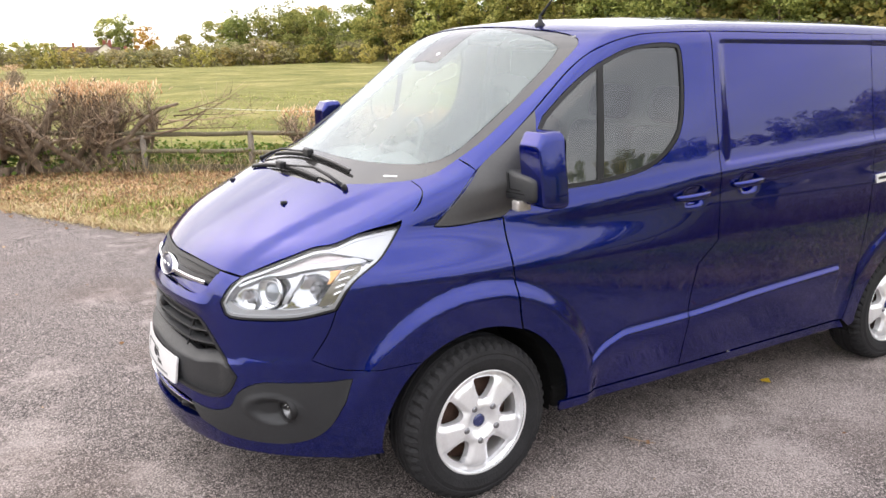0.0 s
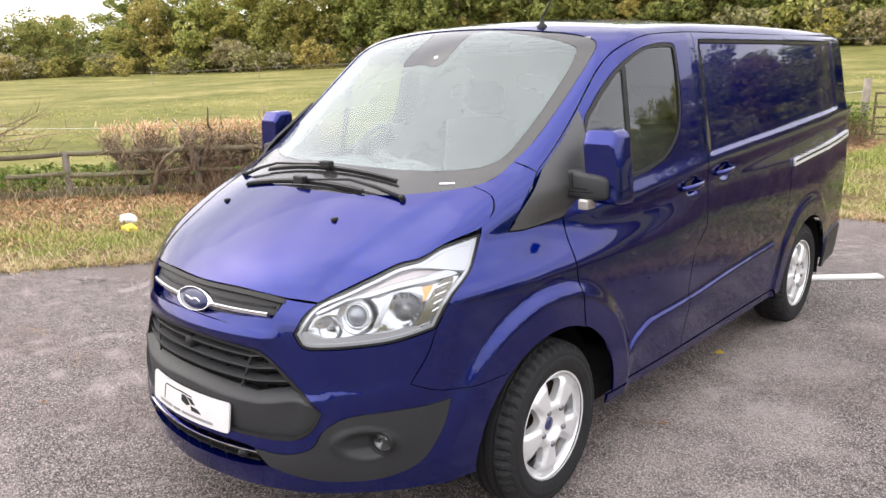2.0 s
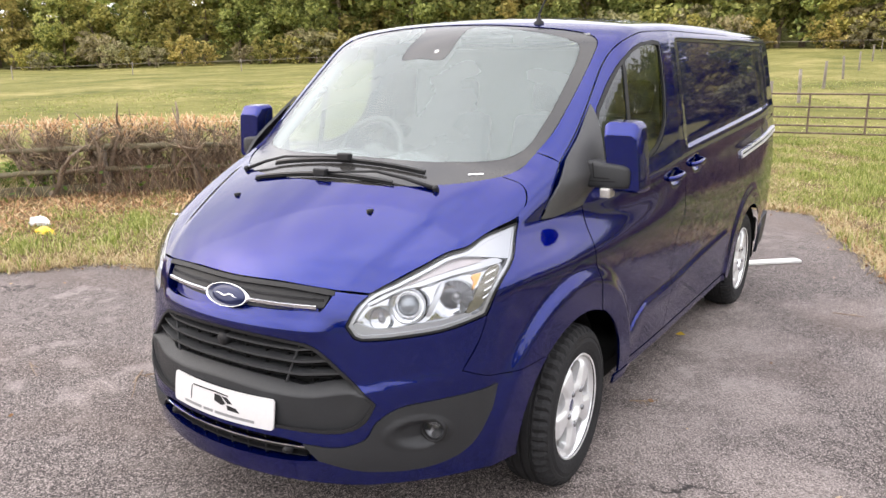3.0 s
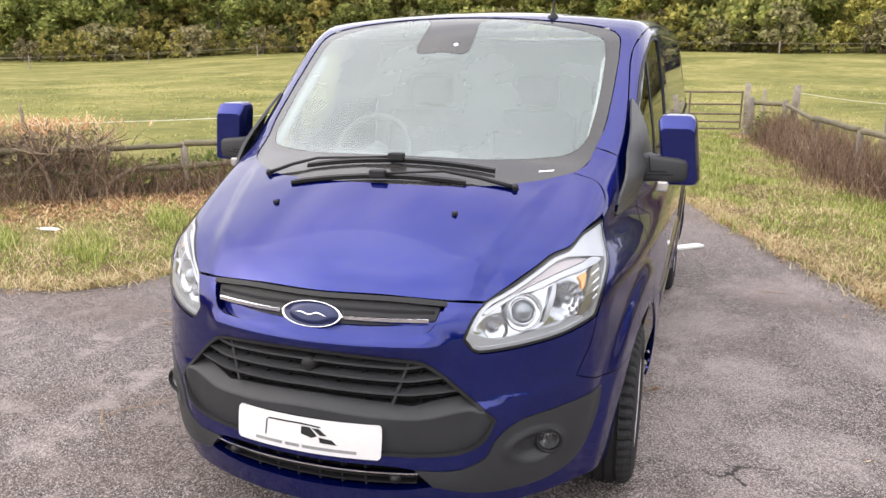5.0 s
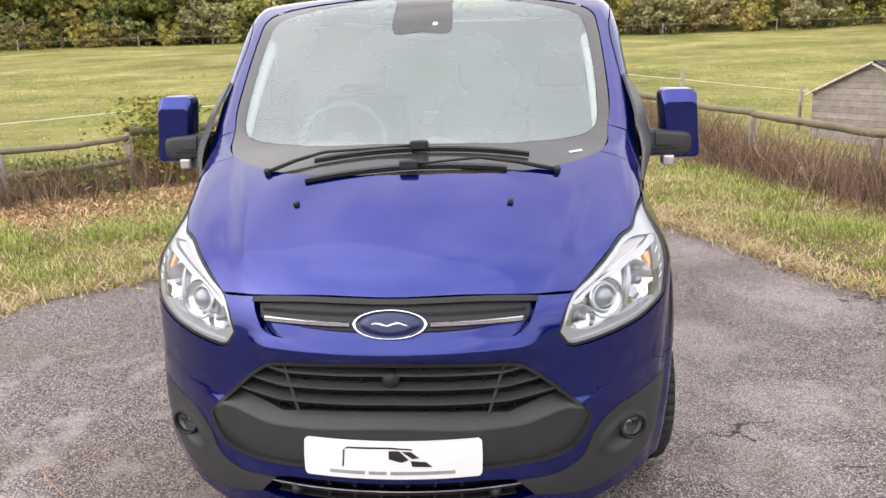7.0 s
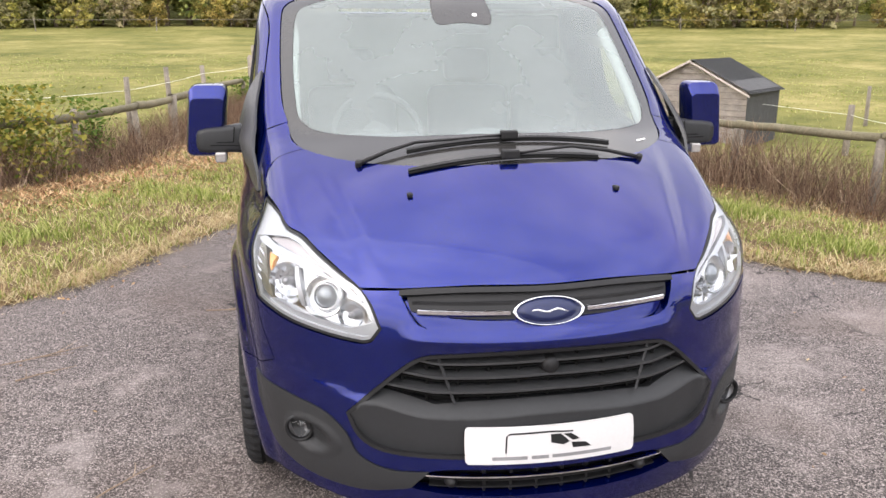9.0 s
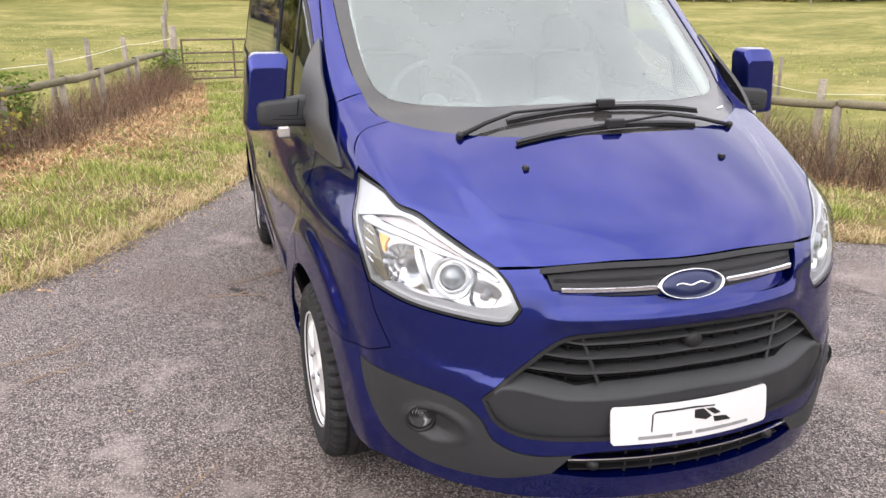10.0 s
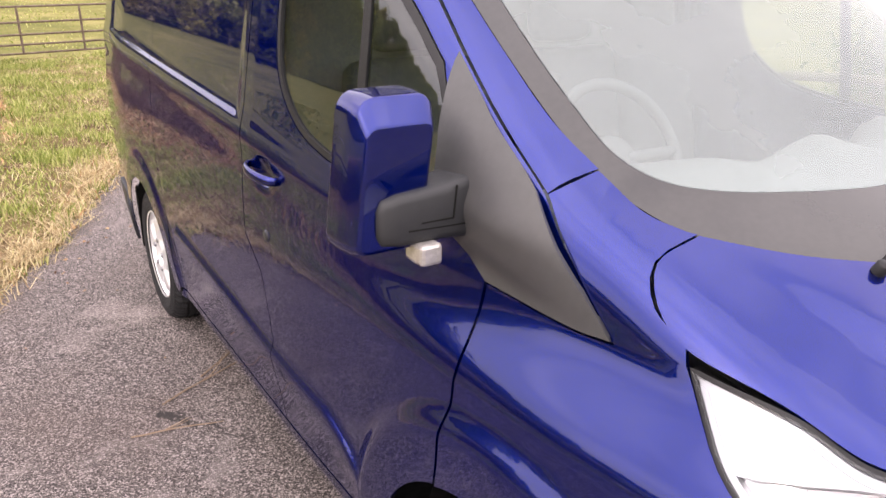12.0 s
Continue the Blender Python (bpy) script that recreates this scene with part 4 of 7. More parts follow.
for lamp, side in zip(lamps, (1, -1)):
    for u, v, r, k in ((0.62, 0.948, 0.036, 0), (0.775, 0.962, 0.060, 1), (0.535, 0.895, 0.040, 1)):
        at = Vector(lift("nose", [(u, v)])[0])
        nn = Vector(outward([at])[0])
        fwd = (Vector((0.35, -1, 0.12)) * 0.7 + nn * 0.5).normalized()
        at = at - nn * (0.05 if k == 0 else 0.052)
        at.x, fwd.x = at.x * side, fwd.x * side
        m = look(at, at + fwd) @ pose(0, 0, 0, 180, 0, 0)
        if k == 0:
            turned("lamp_ring", [(r * 1.75, 0.022), (r * 1.7, 0.012), (r * 1.25, -0.004), (r * 1.2, 0.012), (r * 1.08, 0.014), (r, 0.006), (r * 0.98, -0.01)], m, DISH, lamp)
            turned("projector_lens", [(r, 0.002), (r * 0.85, 0.016), (r * 0.5, 0.026), (0.0005, 0.029)], m, PROJECTOR, lamp, 28, "grey projector lens")
        else:
            # a facetted dish with its bulb shield
            bm = bmesh.new()
            lathe(bm, [(r, 0.016), (r * 0.8, 0.0), (r * 0.55, -0.012), (r * 0.25, -0.02), (0.001, -0.022)], m, 14)
            part("dish", bm, DISH, lamp, "facetted bright dish")
            turned("bulb", [(r * 0.25, -0.015), (r * 0.25, 0.012), (r * 0.15, 0.02), (0.0005, 0.022)], m, SHIELD, lamp, 16)
    for i in range(4):
        a, b = lift("nose", [(0.870 - 0.006 * i, 1.026 - 0.026 * i), (0.910 - 0.012 * i, 1.038 - 0.026 * i)])
        n = outward([a])[0]
        bm = bmesh.new()
        tube(bm, [Vector((q - n * 0.012) * np.array([side, 1, 1])) for q in (a, b)], [0.0026, 0.0026], 5)
        part("marker_rib", bm, CHROME, lamp)
for g in panel("lamp_cover", "nose", [inset(lamp_line, 0.002)], LAMP_GLASS, lamps[0], "clear polished cover", off=0.0, thick=0, step=0.02, both=True, hold=lamps[1]):
    g.visible_shadow = False

# door mirrors
def loft(name, rings, material, parent, label="", caps=True, smooth=True):
    k = len(rings[0])
    verts = [v for r in rings for v in r]
    faces = [(i * k + j, i * k + (j + 1) % k, (i + 1) * k + (j + 1) % k, (i + 1) * k + j) for i in range(len(rings) - 1) for j in range(k)]
    if caps:
        faces += [tuple(range(k))[::-1], tuple(range((len(rings) - 1) * k, len(rings) * k))]
    bm = bmesh.new()
    vs = [bm.verts.new(v) for v in verts]
    for f in faces:
        bm.faces.new([vs[i] for i in f])
    return part(name, bm, material, parent, label, smooth)


def rounded(cx, cz, hw, hh, r, n=5):
    """A rounded rectangle in (x, z)."""
    out = []
    for qx, qz, a0 in ((1, 1, 0), (-1, 1, 90), (-1, -1, 180), (1, -1, 270)):
        for i in range(n):
            a = radians(a0 + 90 * i / (n - 1))
            out.append((cx + qx * (hw - r) + r * math.cos(a), cz + qz * (hh - r) + r * math.sin(a)))
    return out


def mirror_head(side):
    # the painted cap: a flat face, a broad bevel along its top, narrower ones at the sides
    rings = []
    for y, x0, x1, z0, z1, r in ((1.340, 0.990, 1.130, 1.232, 1.508, 0.03), (1.332, 0.985, 1.135, 1.226, 1.515, 0.034), (1.29, 0.985, 1.135, 1.226, 1.515, 0.034), (1.252, 0.986, 1.132, 1.230, 1.510, 0.032),
                                 (1.228, 0.992, 1.124, 1.238, 1.470, 0.022), (1.224, 0.996, 1.120, 1.243, 1.463, 0.018)):
        cz = (z0 + z1) / 2
        rings.append([(side * (x - 0.016 * (z - 1.37) / 0.145), y - 0.006 * (z - 1.37) / 0.145, z) for x, z in rounded((x0 + x1) / 2, cz, (x1 - x0) / 2, (z1 - z0) / 2, r, 6)])
    ob = loft("mirror", rings, PAINT, van, "blue door mirror on a grey arm")
    ob.data.set_sharp_from_angle(angle=radians(24))
    bev = ob.modifiers.new("edge", "BEVEL")
    bev.width, bev.segments, bev.limit_method, bev.angle_limit = 0.005, 3, "ANGLE", radians(24)
    # arm: a flat-fronted bar let into the lower inner corner of the cap
    rings = []
    for x, y, z, hy, hz in ((0.862, 1.275, 1.302, 0.056, 0.062), (0.92, 1.258, 1.302, 0.054, 0.058), (0.97, 1.250, 1.300, 0.046, 0.052), (1.06, 1.250, 1.296, 0.042, 0.049), (1.090, 1.252, 1.295, 0.040, 0.043), (1.10, 1.256, 1.295, 0.034, 0.03)):
        rings.append([(side * x, a, b) for a, b in rounded(y, z, hy, hz, 0.018, 4)])
    arm = loft("mirror_arm", rings, GREY_PLASTIC, ob, "grey plastic mirror arm")
    bm = bmesh.new()
    for a, b in (((0.948, 1.203, 1.35), (0.955, 1.2035, 1.29)), ((0.955, 1.2035, 1.29), (1.02, 1.207, 1.289)), ((0.925, 1.204, 1.275), (1.045, 1.2075, 1.278)), ((0.90, 1.207, 1.355), (0.905, 1.207, 1.25))):
        tube(bm, [(side * a[0], *a[1:]), (side * b[0], *b[1:])], [0.0022, 0.0022], 5)
    part("seam_line", bm, DARK, ob)
    # indicator below, and the glass at the back
    bm = bmesh.new()
    vs = box(bm, (0.985, 1.19, 1.210), (1.03, 1.255, 1.252), 0.008)
    for v in bm.verts:
        v.co.x *= side
    part("side_repeater", bm, mat("clear_repeater", (0.42, 0.40, 0.38), 0.12, 0.4, coat=1.0, vary=0.2, scale=60), ob, "clear side repeater lamp")
    bm = bmesh.new()
    pts = rounded(1.060, 1.372, 0.058, 0.118, 0.026, 6)
    bm.faces.new([bm.verts.new((side * x, 1.342, z)) for x, z in pts])
    bmesh.ops.solidify(bm, geom=bm.faces[:], thickness=0.004)
    part("mirror_glass", bm, CHROME, ob, "mirror glass")
    return ob


mirror_head(1)
mirror_head(-1).location = (-0.01, 0.03, 0.01)

# wipers on the screen
def over_screen(x, y, h):
    p = lift("top", [(x, y)])
    return Vector((p + outward(p) * h)[0])


def wiper(pivot, elbow, clip, ends):
    bm = bmesh.new()
    a, b, c = over_screen(*pivot, 0.008), over_screen(*elbow, 0.022), over_screen(*clip, 0.024)
    tube(bm, [a, a.lerp(b, 0.5) + Vector((0, 0, 0.006)), b, b.lerp(c, 0.5), c], [0.009, 0.0075, 0.006, 0.0045, 0.0045], 6)
    w = part("wiper", bm, BLACK_PLASTIC, van, "black windscreen wiper at rest", True)
    bm = bmesh.new()
    n = 12
    pts = [over_screen(ends[0][0] + (ends[1][0] - ends[0][0]) * i / n, ends[0][1] + (ends[1][1] - ends[0][1]) * i / n, 0.011) for i in range(n + 1)]
    tube(bm, pts, [0.006] + [0.0075] * (n - 1) + [0.006], 6)
    part("wiper_blade", bm, mat("blade_rubber", (0.01, 0.01, 0.011), 0.35, vary=0.2), w, "rubber blade")
    bm = bmesh.new()
    tube(bm, [q - Vector((0, 0.006, 0.009)) for q in pts], [0.005] * (n + 1), 5)
    part("blade_lip", bm, DARK, w)
    bm = bmesh.new()
    m = Matrix.Translation(over_screen(*clip, 0.018))
    box(bm, (-0.032, -0.016, -0.012), (0.032, 0.016, 0.02), 0.006, m)
    part("blade_clip", bm, BLACK_PLASTIC, w, "blade clip")
    bm = bmesh.new()
    lathe(bm, [(0.012, -0.01), (0.012, 0.008), (0.009, 0.012), (0.001, 0.013)], Matrix.Translation(over_screen(*pivot, 0.008)) @ pose(0, 0, 0, 30), 18)
    part("pivot_cap", bm, BLACK_PLASTIC, w, "", True)


wiper((-0.505, 0.712), (-0.30, 0.754), (0.038, 0.754), ((-0.335, 0.732), (0.425, 0.780)))
wiper((0.52, 0.708), (0.25, 0.694), (0.012, 0.634), ((-0.345, 0.617), (0.345, 0.670)))

# washer jets, small sticker, aerial
for x in (0.356, -0.356):
    bm = bmesh.new()
    p = lift("top", [(x, 0.51)])[0]
    box(bm, (x - 0.009, p[1] - 0.014, p[2] - 0.006), (x + 0.009, p[1] + 0.012, p[2] + 0.010), 0.004, None)
    part("washer_jet", bm, BLACK_PLASTIC, bonnet, "black washer jet", True)
bm = bmesh.new()
a, b = over_screen(0.575, 0.855, 0.001), over_screen(0.625, 0.89, 0.001)
d = Vector((0, 0.0025, 0.0025))
bm.faces.new([bm.verts.new(v) for v in (a - d, b - d, b + d, a + d)])
part("sticker", bm, WHITE_PLASTIC, windscreen, "small white sticker")
bm = bmesh.new()
p = Vector(lift("top", [(0.43, 1.74)])[0])
lathe(bm, [(0.026, -0.01), (0.024, 0.006), (0.013, 0.014), (0.007, 0.03), (0.005, 0.045)], Matrix.Translation(p), 18)
tube(bm, [p + Vector((0, 0, 0.04)), p + Vector((0.0, 0.10, 0.15)), p + Vector((0.0, 0.28, 0.34))], [0.006, 0.0035, 0.0022], 6)
part("aerial", bm, BLACK_PLASTIC, van, "black rod aerial leaning back", True)
# keyhole in the right-hand door
bm = bmesh.new()
p = Vector(lift("side", [(2.172, 0.992)])[0])
lathe(bm, [(0.001, 0.005), (0.014, 0.005), (0.019, 0.0), (0.019, -0.01)], Matrix.Translation((-p.x, p.y, p.z)) @ pose(0, 0, 0, 0, -90, 0), 20)
part("lock_cap", bm, GREY_PLASTIC, doors[1], "round grey lock", True)
bm = bmesh.new()
box(bm, (-0.115, 1.38, 1.70), (0.115, 1.56, 1.82), 0.02, None)
for v in bm.verts:
    v.co.z = float(top_z(v.co.x, np.array(v.co.y))) - (0.015 if v.co.z > 1.76 else 0.05)
part("sensor_pod", bm, mat("pod_plastic", (0.07, 0.072, 0.075), 0.6, vary=0.1), windscreen, "black sensor pod behind the glass", True)
bm = bmesh.new()
lathe(bm, [(0.001, 0.0), (0.010, 0.0), (0.012, -0.004)], Matrix.Translation(over_screen(0.055, 1.42, -0.002)) @ pose(0, 0, 0, 38), 16)
part("sensor_eye", bm, WHITE_PLASTIC, windscreen, "pale sensor eye", True)

# wheels
def rim_windows():
    out = []
    for i in range(5):
        c = radians(72 * i + 90)
        w0, w1, r0, r1 = radians(9), radians(16.5), 0.104, 0.190
        pts = [(r0, -w0), (r1 * 0.97, -w1), (r1, -w1 * 0.6), (r1, w1 * 0.6), (r1 * 0.97, w1), (r0, w0)]
        q = [(r * math.cos(c + a), r * math.sin(c + a)) for r, a in pts]
        out.append(spline(q, 0.008))
    return out


def rim_face():
    circle = spline([(0.212 * math.cos(k * math.tau / 40), 0.212 * math.sin(k * math.tau / 40)) for k in range(40)], 0.012)
    uv, f = fill([circle] + rim_windows(), 0.009)
    r, a = np.hypot(uv[:, 0], uv[:, 1]), np.arctan2(uv[:, 1], uv[:, 0])
    ph = np.abs(((a - radians(90) + radians(36)) % radians(72)) - radians(36)) / radians(36)  # 0 between spokes, 1 on a spoke
    h = 0.012 - 0.026 * ease(0.075, 0.035, r) - 0.010 * ease(0.165, 0.21, r) - 0.014 * ease(0.66, 0.44, ph) * ease(0.075, 0.105, r) - 0.005 * ease(0.012, 0.004, np.abs(r - 0.196))
    return uv, f, h


RIM = rim_face()
TYRE_PROFILE = [(0.215, -0.095), (0.240, -0.108), (0.275, -0.113), (0.310, -0.106), (0.328, -0.094), (0.338, -0.078), (0.342, -0.055), (0.343, -0.05), (0.334, -0.046), (0.334, -0.036), (0.343, -0.033), (0.344, -0.008), (0.335, -0.005),
                (0.335, 0.005), (0.344, 0.008), (0.343, 0.033), (0.334, 0.036), (0.334, 0.046), (0.343, 0.05), (0.342, 0.055), (0.338, 0.078), (0.328, 0.094), (0.310, 0.106), (0.296, 0.1095), (0.292, 0.1075), (0.275, 0.113), (0.245, 0.109), (0.229, 0.103), (0.220, 0.092)]


NUT_STEEL = mat("nut_steel", (0.22, 0.22, 0.23), 0.35, 0.8, vary=0.1)


def wheel(x, y, side, turn=0.0):
    m = pose(x, y, HUB_Z + 0.006, 0, 0, turn) @ pose(0, 0, 0, 0, 90 * side, 0) @ pose(0, 0, 0, 0, 0, 12)
    bm = bmesh.new()
    lathe(bm, [(0.216, 0.099), (0.223, 0.103), (0.226, 0.096), (0.217, 0.086), (0.207, 0.06), (0.198, -0.09), (0.215, -0.095)], m, 56)
    w = part("wheel", bm, ALLOY, van, "silver alloy wheel with black tyre", True)
    bm = bmesh.new()
    seg = 144
    rings = []
    for r, h in TYRE_PROFILE:
        ring = []
        for k in range(seg):
            # notches across the shoulders
            cut = 0.012 if (k % 3 == 0 and 0.05 < abs(h) < 0.1 and r > 0.32) else 0.0
            a = (k + (0.8 if abs(h) < 0.05 else 0)) * math.tau / seg
            ring.append(bm.verts.new(m @ Vector(((r - cut) * math.cos(a), (r - cut) * math.sin(a), h))))
        rings.append(ring)
    for r0, r1 in zip(rings, rings[1:]):
        for k in range(seg):
            bm.faces.new((r0[k], r0[(k + 1) % seg], r1[(k + 1) % seg], r1[k]))
    part("tyre", bm, RUBBER, w, "worn black tyre", False)
    uv, f, h = RIM
    top = [m @ Vector((u, v, 0.086 + z)) for (u, v), z in zip(uv, h)]
    bm = bmesh.new()
    vs = [bm.verts.new(p) for p in top]
    for t in f:
        bm.faces.new([vs[i] for i in t])
    edge = [e for e in bm.edges if e.is_boundary]
    back = m.to_3x3() @ Vector((0, 0, -0.03))
    r = bmesh.ops.extrude_edge_only(bm, edges=edge)
    for v in (g for g in r["geom"] if isinstance(g, bmesh.types.BMVert)):
        v.co += back
    face = part("spokes", bm, ALLOY, w, "five broad silver spokes", True)
    face.data.set_sharp_from_angle(angle=radians(40))
    bm = bmesh.new()
    lathe(bm, [(0.001, -0.02), (0.1, -0.02), (0.16, -0.03), (0.195, -0.05)], m @ Matrix.Translation((0, 0, 0.04)), 32)
    part("brake_disc", bm, mat("rusty_iron", (0.09, 0.05, 0.035), 0.7, 0.4, vary=0.4, scale=20), w, "rusty brake disc", True)
    bm = bmesh.new()
    lathe(bm, [(0.001, 0.080), (0.02, 0.080), (0.028, 0.076), (0.030, 0.06)], m, 24)
    part("centre_cap", bm, mat("cap_blue", (0.02, 0.03, 0.12), 0.25, 0.2, coat=1.0, vary=0.1), w, "blue centre cap", True)
    for i in range(5):
        a = radians(72 * i + 54)
        bm = bmesh.new()
        mm = m @ Matrix.Translation((0.078 * math.cos(a), 0.078 * math.sin(a), 0.012))
        lathe(bm, [(0.001, 0.094), (0.009, 0.093), (0.0135, 0.087), (0.0135, 0.05)], mm, 12)
        part("wheel_nut", bm, NUT_STEEL, w, "grey steel nut")


for side in (1, -1):
    wheel(0.868 * side, WHEEL_F, side, 2.0)
    wheel(0.868 * side, WHEEL_R, side)
    for wy in (WHEEL_F, WHEEL_R):
        bm = bmesh.new()
        n = 20
        ra = [[bm.verts.new((side * x, wy + 0.425 * math.cos(math.pi * (-0.06 + 1.12 * k / n)), HUB_Z + 0.425 * math.sin(math.pi * (-0.06 + 1.12 * k / n)))) for k in range(n + 1)] for x in (0.55, 0.88 if wy < 2 else 0.965)]
        for k in range(n):
            bm.faces.new((ra[0][k], ra[0][k + 1], ra[1][k + 1], ra[1][k]))
        bm.faces.new([*ra[0]])
        part("arch_liner", bm, DARK, van, "black wheel arch liner")
# underside, cab floor and bulkhead
bm = bmesh.new()
box(bm, (-0.90, 1.5, 0.27), (0.90, 3.58, 0.37), 0.02)
box(bm, (-0.55, 0.45, 0.24), (0.55, 4.8, 0.36), 0.02)
box(bm, (-0.9, 4.45, 0.29), (0.9, 4.86, 0.5), 0.02)
part("chassis", bm, DARK, van, "dark underside")
bm = bmesh.new()
box(bm, (-0.90, 2.45, 0.36), (0.90, 2.49, 1.82), 0.02)
for v in bm.verts:
    v.co.x *= 1.0 if v.co.z < 1.0 else 0.86
part("bulkhead", bm, LINER, van, "pale bulkhead behind the seats")
bm = bmesh.new()
box(bm, (-0.78, 4.86, 0.5), (0.78, 4.93, 1.9), 0.03)
part("rear_door", bm, PAINT, van, "blue rear doors")
# dashboard with a binnacle, steering wheel, seats
rings = []
for x in np.linspace(-0.84, 0.84, 41):
    hump = 0.055 * math.exp(-((x + 0.37) / 0.2) ** 4) + 0.075 * math.exp(-((x - 0.06) / 0.18) ** 2)
    y0 = 0.86 + 0.4 * x * x
    rings.append([(x, y0, 1.08), (x, y0, 1.22), (x, y0 + 0.12, 1.275), (x, y0 + 0.26, 1.275 + hump * 0.7), (x, y0 + 0.36, 1.265 + hump), (x, y0 + 0.42, 1.22 + hump * 0.6), (x, y0 + 0.46, 1.1), (x, y0 + 0.42, 0.7), (x, y0 + 0.1, 0.7)])
loft("dashboard", rings, DASH_PLASTIC, van, "dark grey dashboard")
wm = pose(-0.37, 1.43, 1.29, 62, 0, 0)
bm = bmesh.new()
tube(bm, [wm @ Vector((0.19 * math.cos(k * math.tau / 36), 0.19 * math.sin(k * math.tau / 36), 0)) for k in range(37)], [0.015] * 37, 8, False)
for a in (0, 180, 270):
    tube(bm, [wm @ Vector((0.04 * math.cos(radians(a)), 0.04 * math.sin(radians(a)), -0.02)), wm @ Vector((0.185 * math.cos(radians(a)), 0.185 * math.sin(radians(a)), 0))], [0.02, 0.014], 6)
lathe(bm, [(0.001, 0.0), (0.06, -0.005), (0.07, -0.03), (0.05, -0.16)], wm, 20)
part("steering_wheel", bm, mat("wheel_leather", (0.09, 0.09, 0.095), 0.5, vary=0.1), van, "black steering wheel", True)
for x0, wide in ((-0.42, 0.25), (0.22, 0.24), (0.66, 0.2)):
    bm = bmesh.new()
    box(bm, (x0 - wide, 1.75, 0.62), (x0 + wide, 2.28, 0.82), 0.06, None, 3)
    seat = part("cab_seat", bm, TRIM_CLOTH, van, "dark cloth cab seat", True)
    bm = bmesh.new()
    box(bm, (x0 - wide * 0.95, -0.07, 0.0), (x0 + wide * 0.95, 0.07, 0.68), 0.06, pose(0, 2.22, 0.78, -12), 3)
    part("seat_back", bm, TRIM_CLOTH, seat, "", True)
    bm = bmesh.new()
    box(bm, (x0 - 0.13, -0.05, 0.70), (x0 + 0.13, 0.05, 0.88), 0.045, pose(0, 2.22, 0.78, -12), 3)
    part("headrest", bm, TRIM_CLOTH, seat, "", True)
for side in (1, -1):
    bm = bmesh.new()
    pts = [over_screen(side * x, y, -0.05) for x, y in ((0.735, 1.06), (0.74, 1.2), (0.74, 1.4), (0.73, 1.58))]
    tube(bm, pts, [0.03, 0.028, 0.028, 0.03], 8)
    part("pillar_trim", bm, PALE_TRIM, van, "pale pillar lining", True)
bm = bmesh.new()
box(bm, (-0.7, 1.72, 1.85), (0.7, 2.45, 1.87), 0.008)
part("roof_lining", bm, LINER, van, "pale roof lining")

# ---- the lie of the land ----
def fast_mesh(name, verts, tris, material, parent=None, label="", smooth=False):
    """A mesh from arrays of places and triangles."""
    me = bpy.data.meshes.new(name)
    verts, tris = np.asarray(verts, np.float32), np.asarray(tris, np.int32)
    me.vertices.add(len(verts))
    me.vertices.foreach_set("co", verts.ravel())
    me.loops.add(tris.size)
    me.loops.foreach_set("vertex_index", tris.ravel())
    me.polygons.add(len(tris))
    me.polygons.foreach_set("loop_start", np.arange(len(tris), dtype=np.int32) * 3)
    if smooth:
        me.polygons.foreach_set("use_smooth", np.ones(len(tris), bool))
    me.update(calc_edges=True)
    me.validate()
    me.materials.append(material)
    ob = new(name, me)
    if parent:
        ob.parent = parent
    if label:
        tagged(ob, label)
    return ob


rng = np.random.default_rng(7)
LEFT_EDGE = [(-14, -4.5), (-9.5, -1.6), (-7, -0.2), (-5.15, 0.8), (-4.6, 1.55), (-4.05, 2.28), (-3.35, 2.5), (-2.95, 3.15), (-2.3, 3.7), (-1.84, 4.6), (-1.3, 5.65), (-0.85, 6.9), (-0.4, 7.7)]
RIGHT_EDGE = [(0.4, 8.0), (1.0, 7.9), (1.25, 7.2), (1.55, 6.35), (1.8, 5.65), (2.12, 4.95), (2.45, 4.1), (2.62, 3.65), (2.9, 3.2), (3.25, 2.88), (4.5, 2.1), (7, 1.2), (12, 0.6)]
LEFT_FENCE = [(-16, -3.5), (-10.6, -2.0), (-10.1, 0.2), (-9.0, 2.2), (-7.6, 4.3), (-5.9, 5.9), (-4.4, 7.3), (-3.3, 9.0), (-2.75, 11.0), (-2.2, 14.0), (-1.75, 16.6)]
RIGHT_FENCE = [(1.75, 17.3), (2.35, 15.9), (2.75, 13.0), (3.05, 10.2), (3.55, 8.4), (4.15, 6.3), (4.65, 4.75), (5.6, 3.3), (8, 2.1), (14, 1.4)]
yard_poly = np.array(LEFT_EDGE + RIGHT_EDGE + [(16, -14), (-16, -14)], float)
pen_poly = np.array(LEFT_FENCE + RIGHT_FENCE + [(22, -20), (-22, -20)], float)


def distance(poly, q, closed=True):
    a = poly if closed else poly[:-1]
    b = np.roll(poly, -1, 0) if closed else poly[1:]
    best = np.full(len(q), 1e9)
    for p, r in zip(a, b):
        d = r - p
        t = np.clip(((q - p) @ d) / (d @ d), 0, 1)
        best = np.minimum(best, np.linalg.norm(q - p - t[:, None] * d, axis=1))
    return best


def wave(q, s, seed=0):
    """Soft unevenness of about one over s metres."""
    x, y = q[:, 0] * s + seed * 3.7, q[:, 1] * s - seed * 1.9
    return (np.sin(x * 1.3 + np.sin(y * 0.9 + seed)) + np.sin(y * 1.7 + np.sin(x * 1.1)) + np.sin((x + y) * 2.3 + seed)) / 3


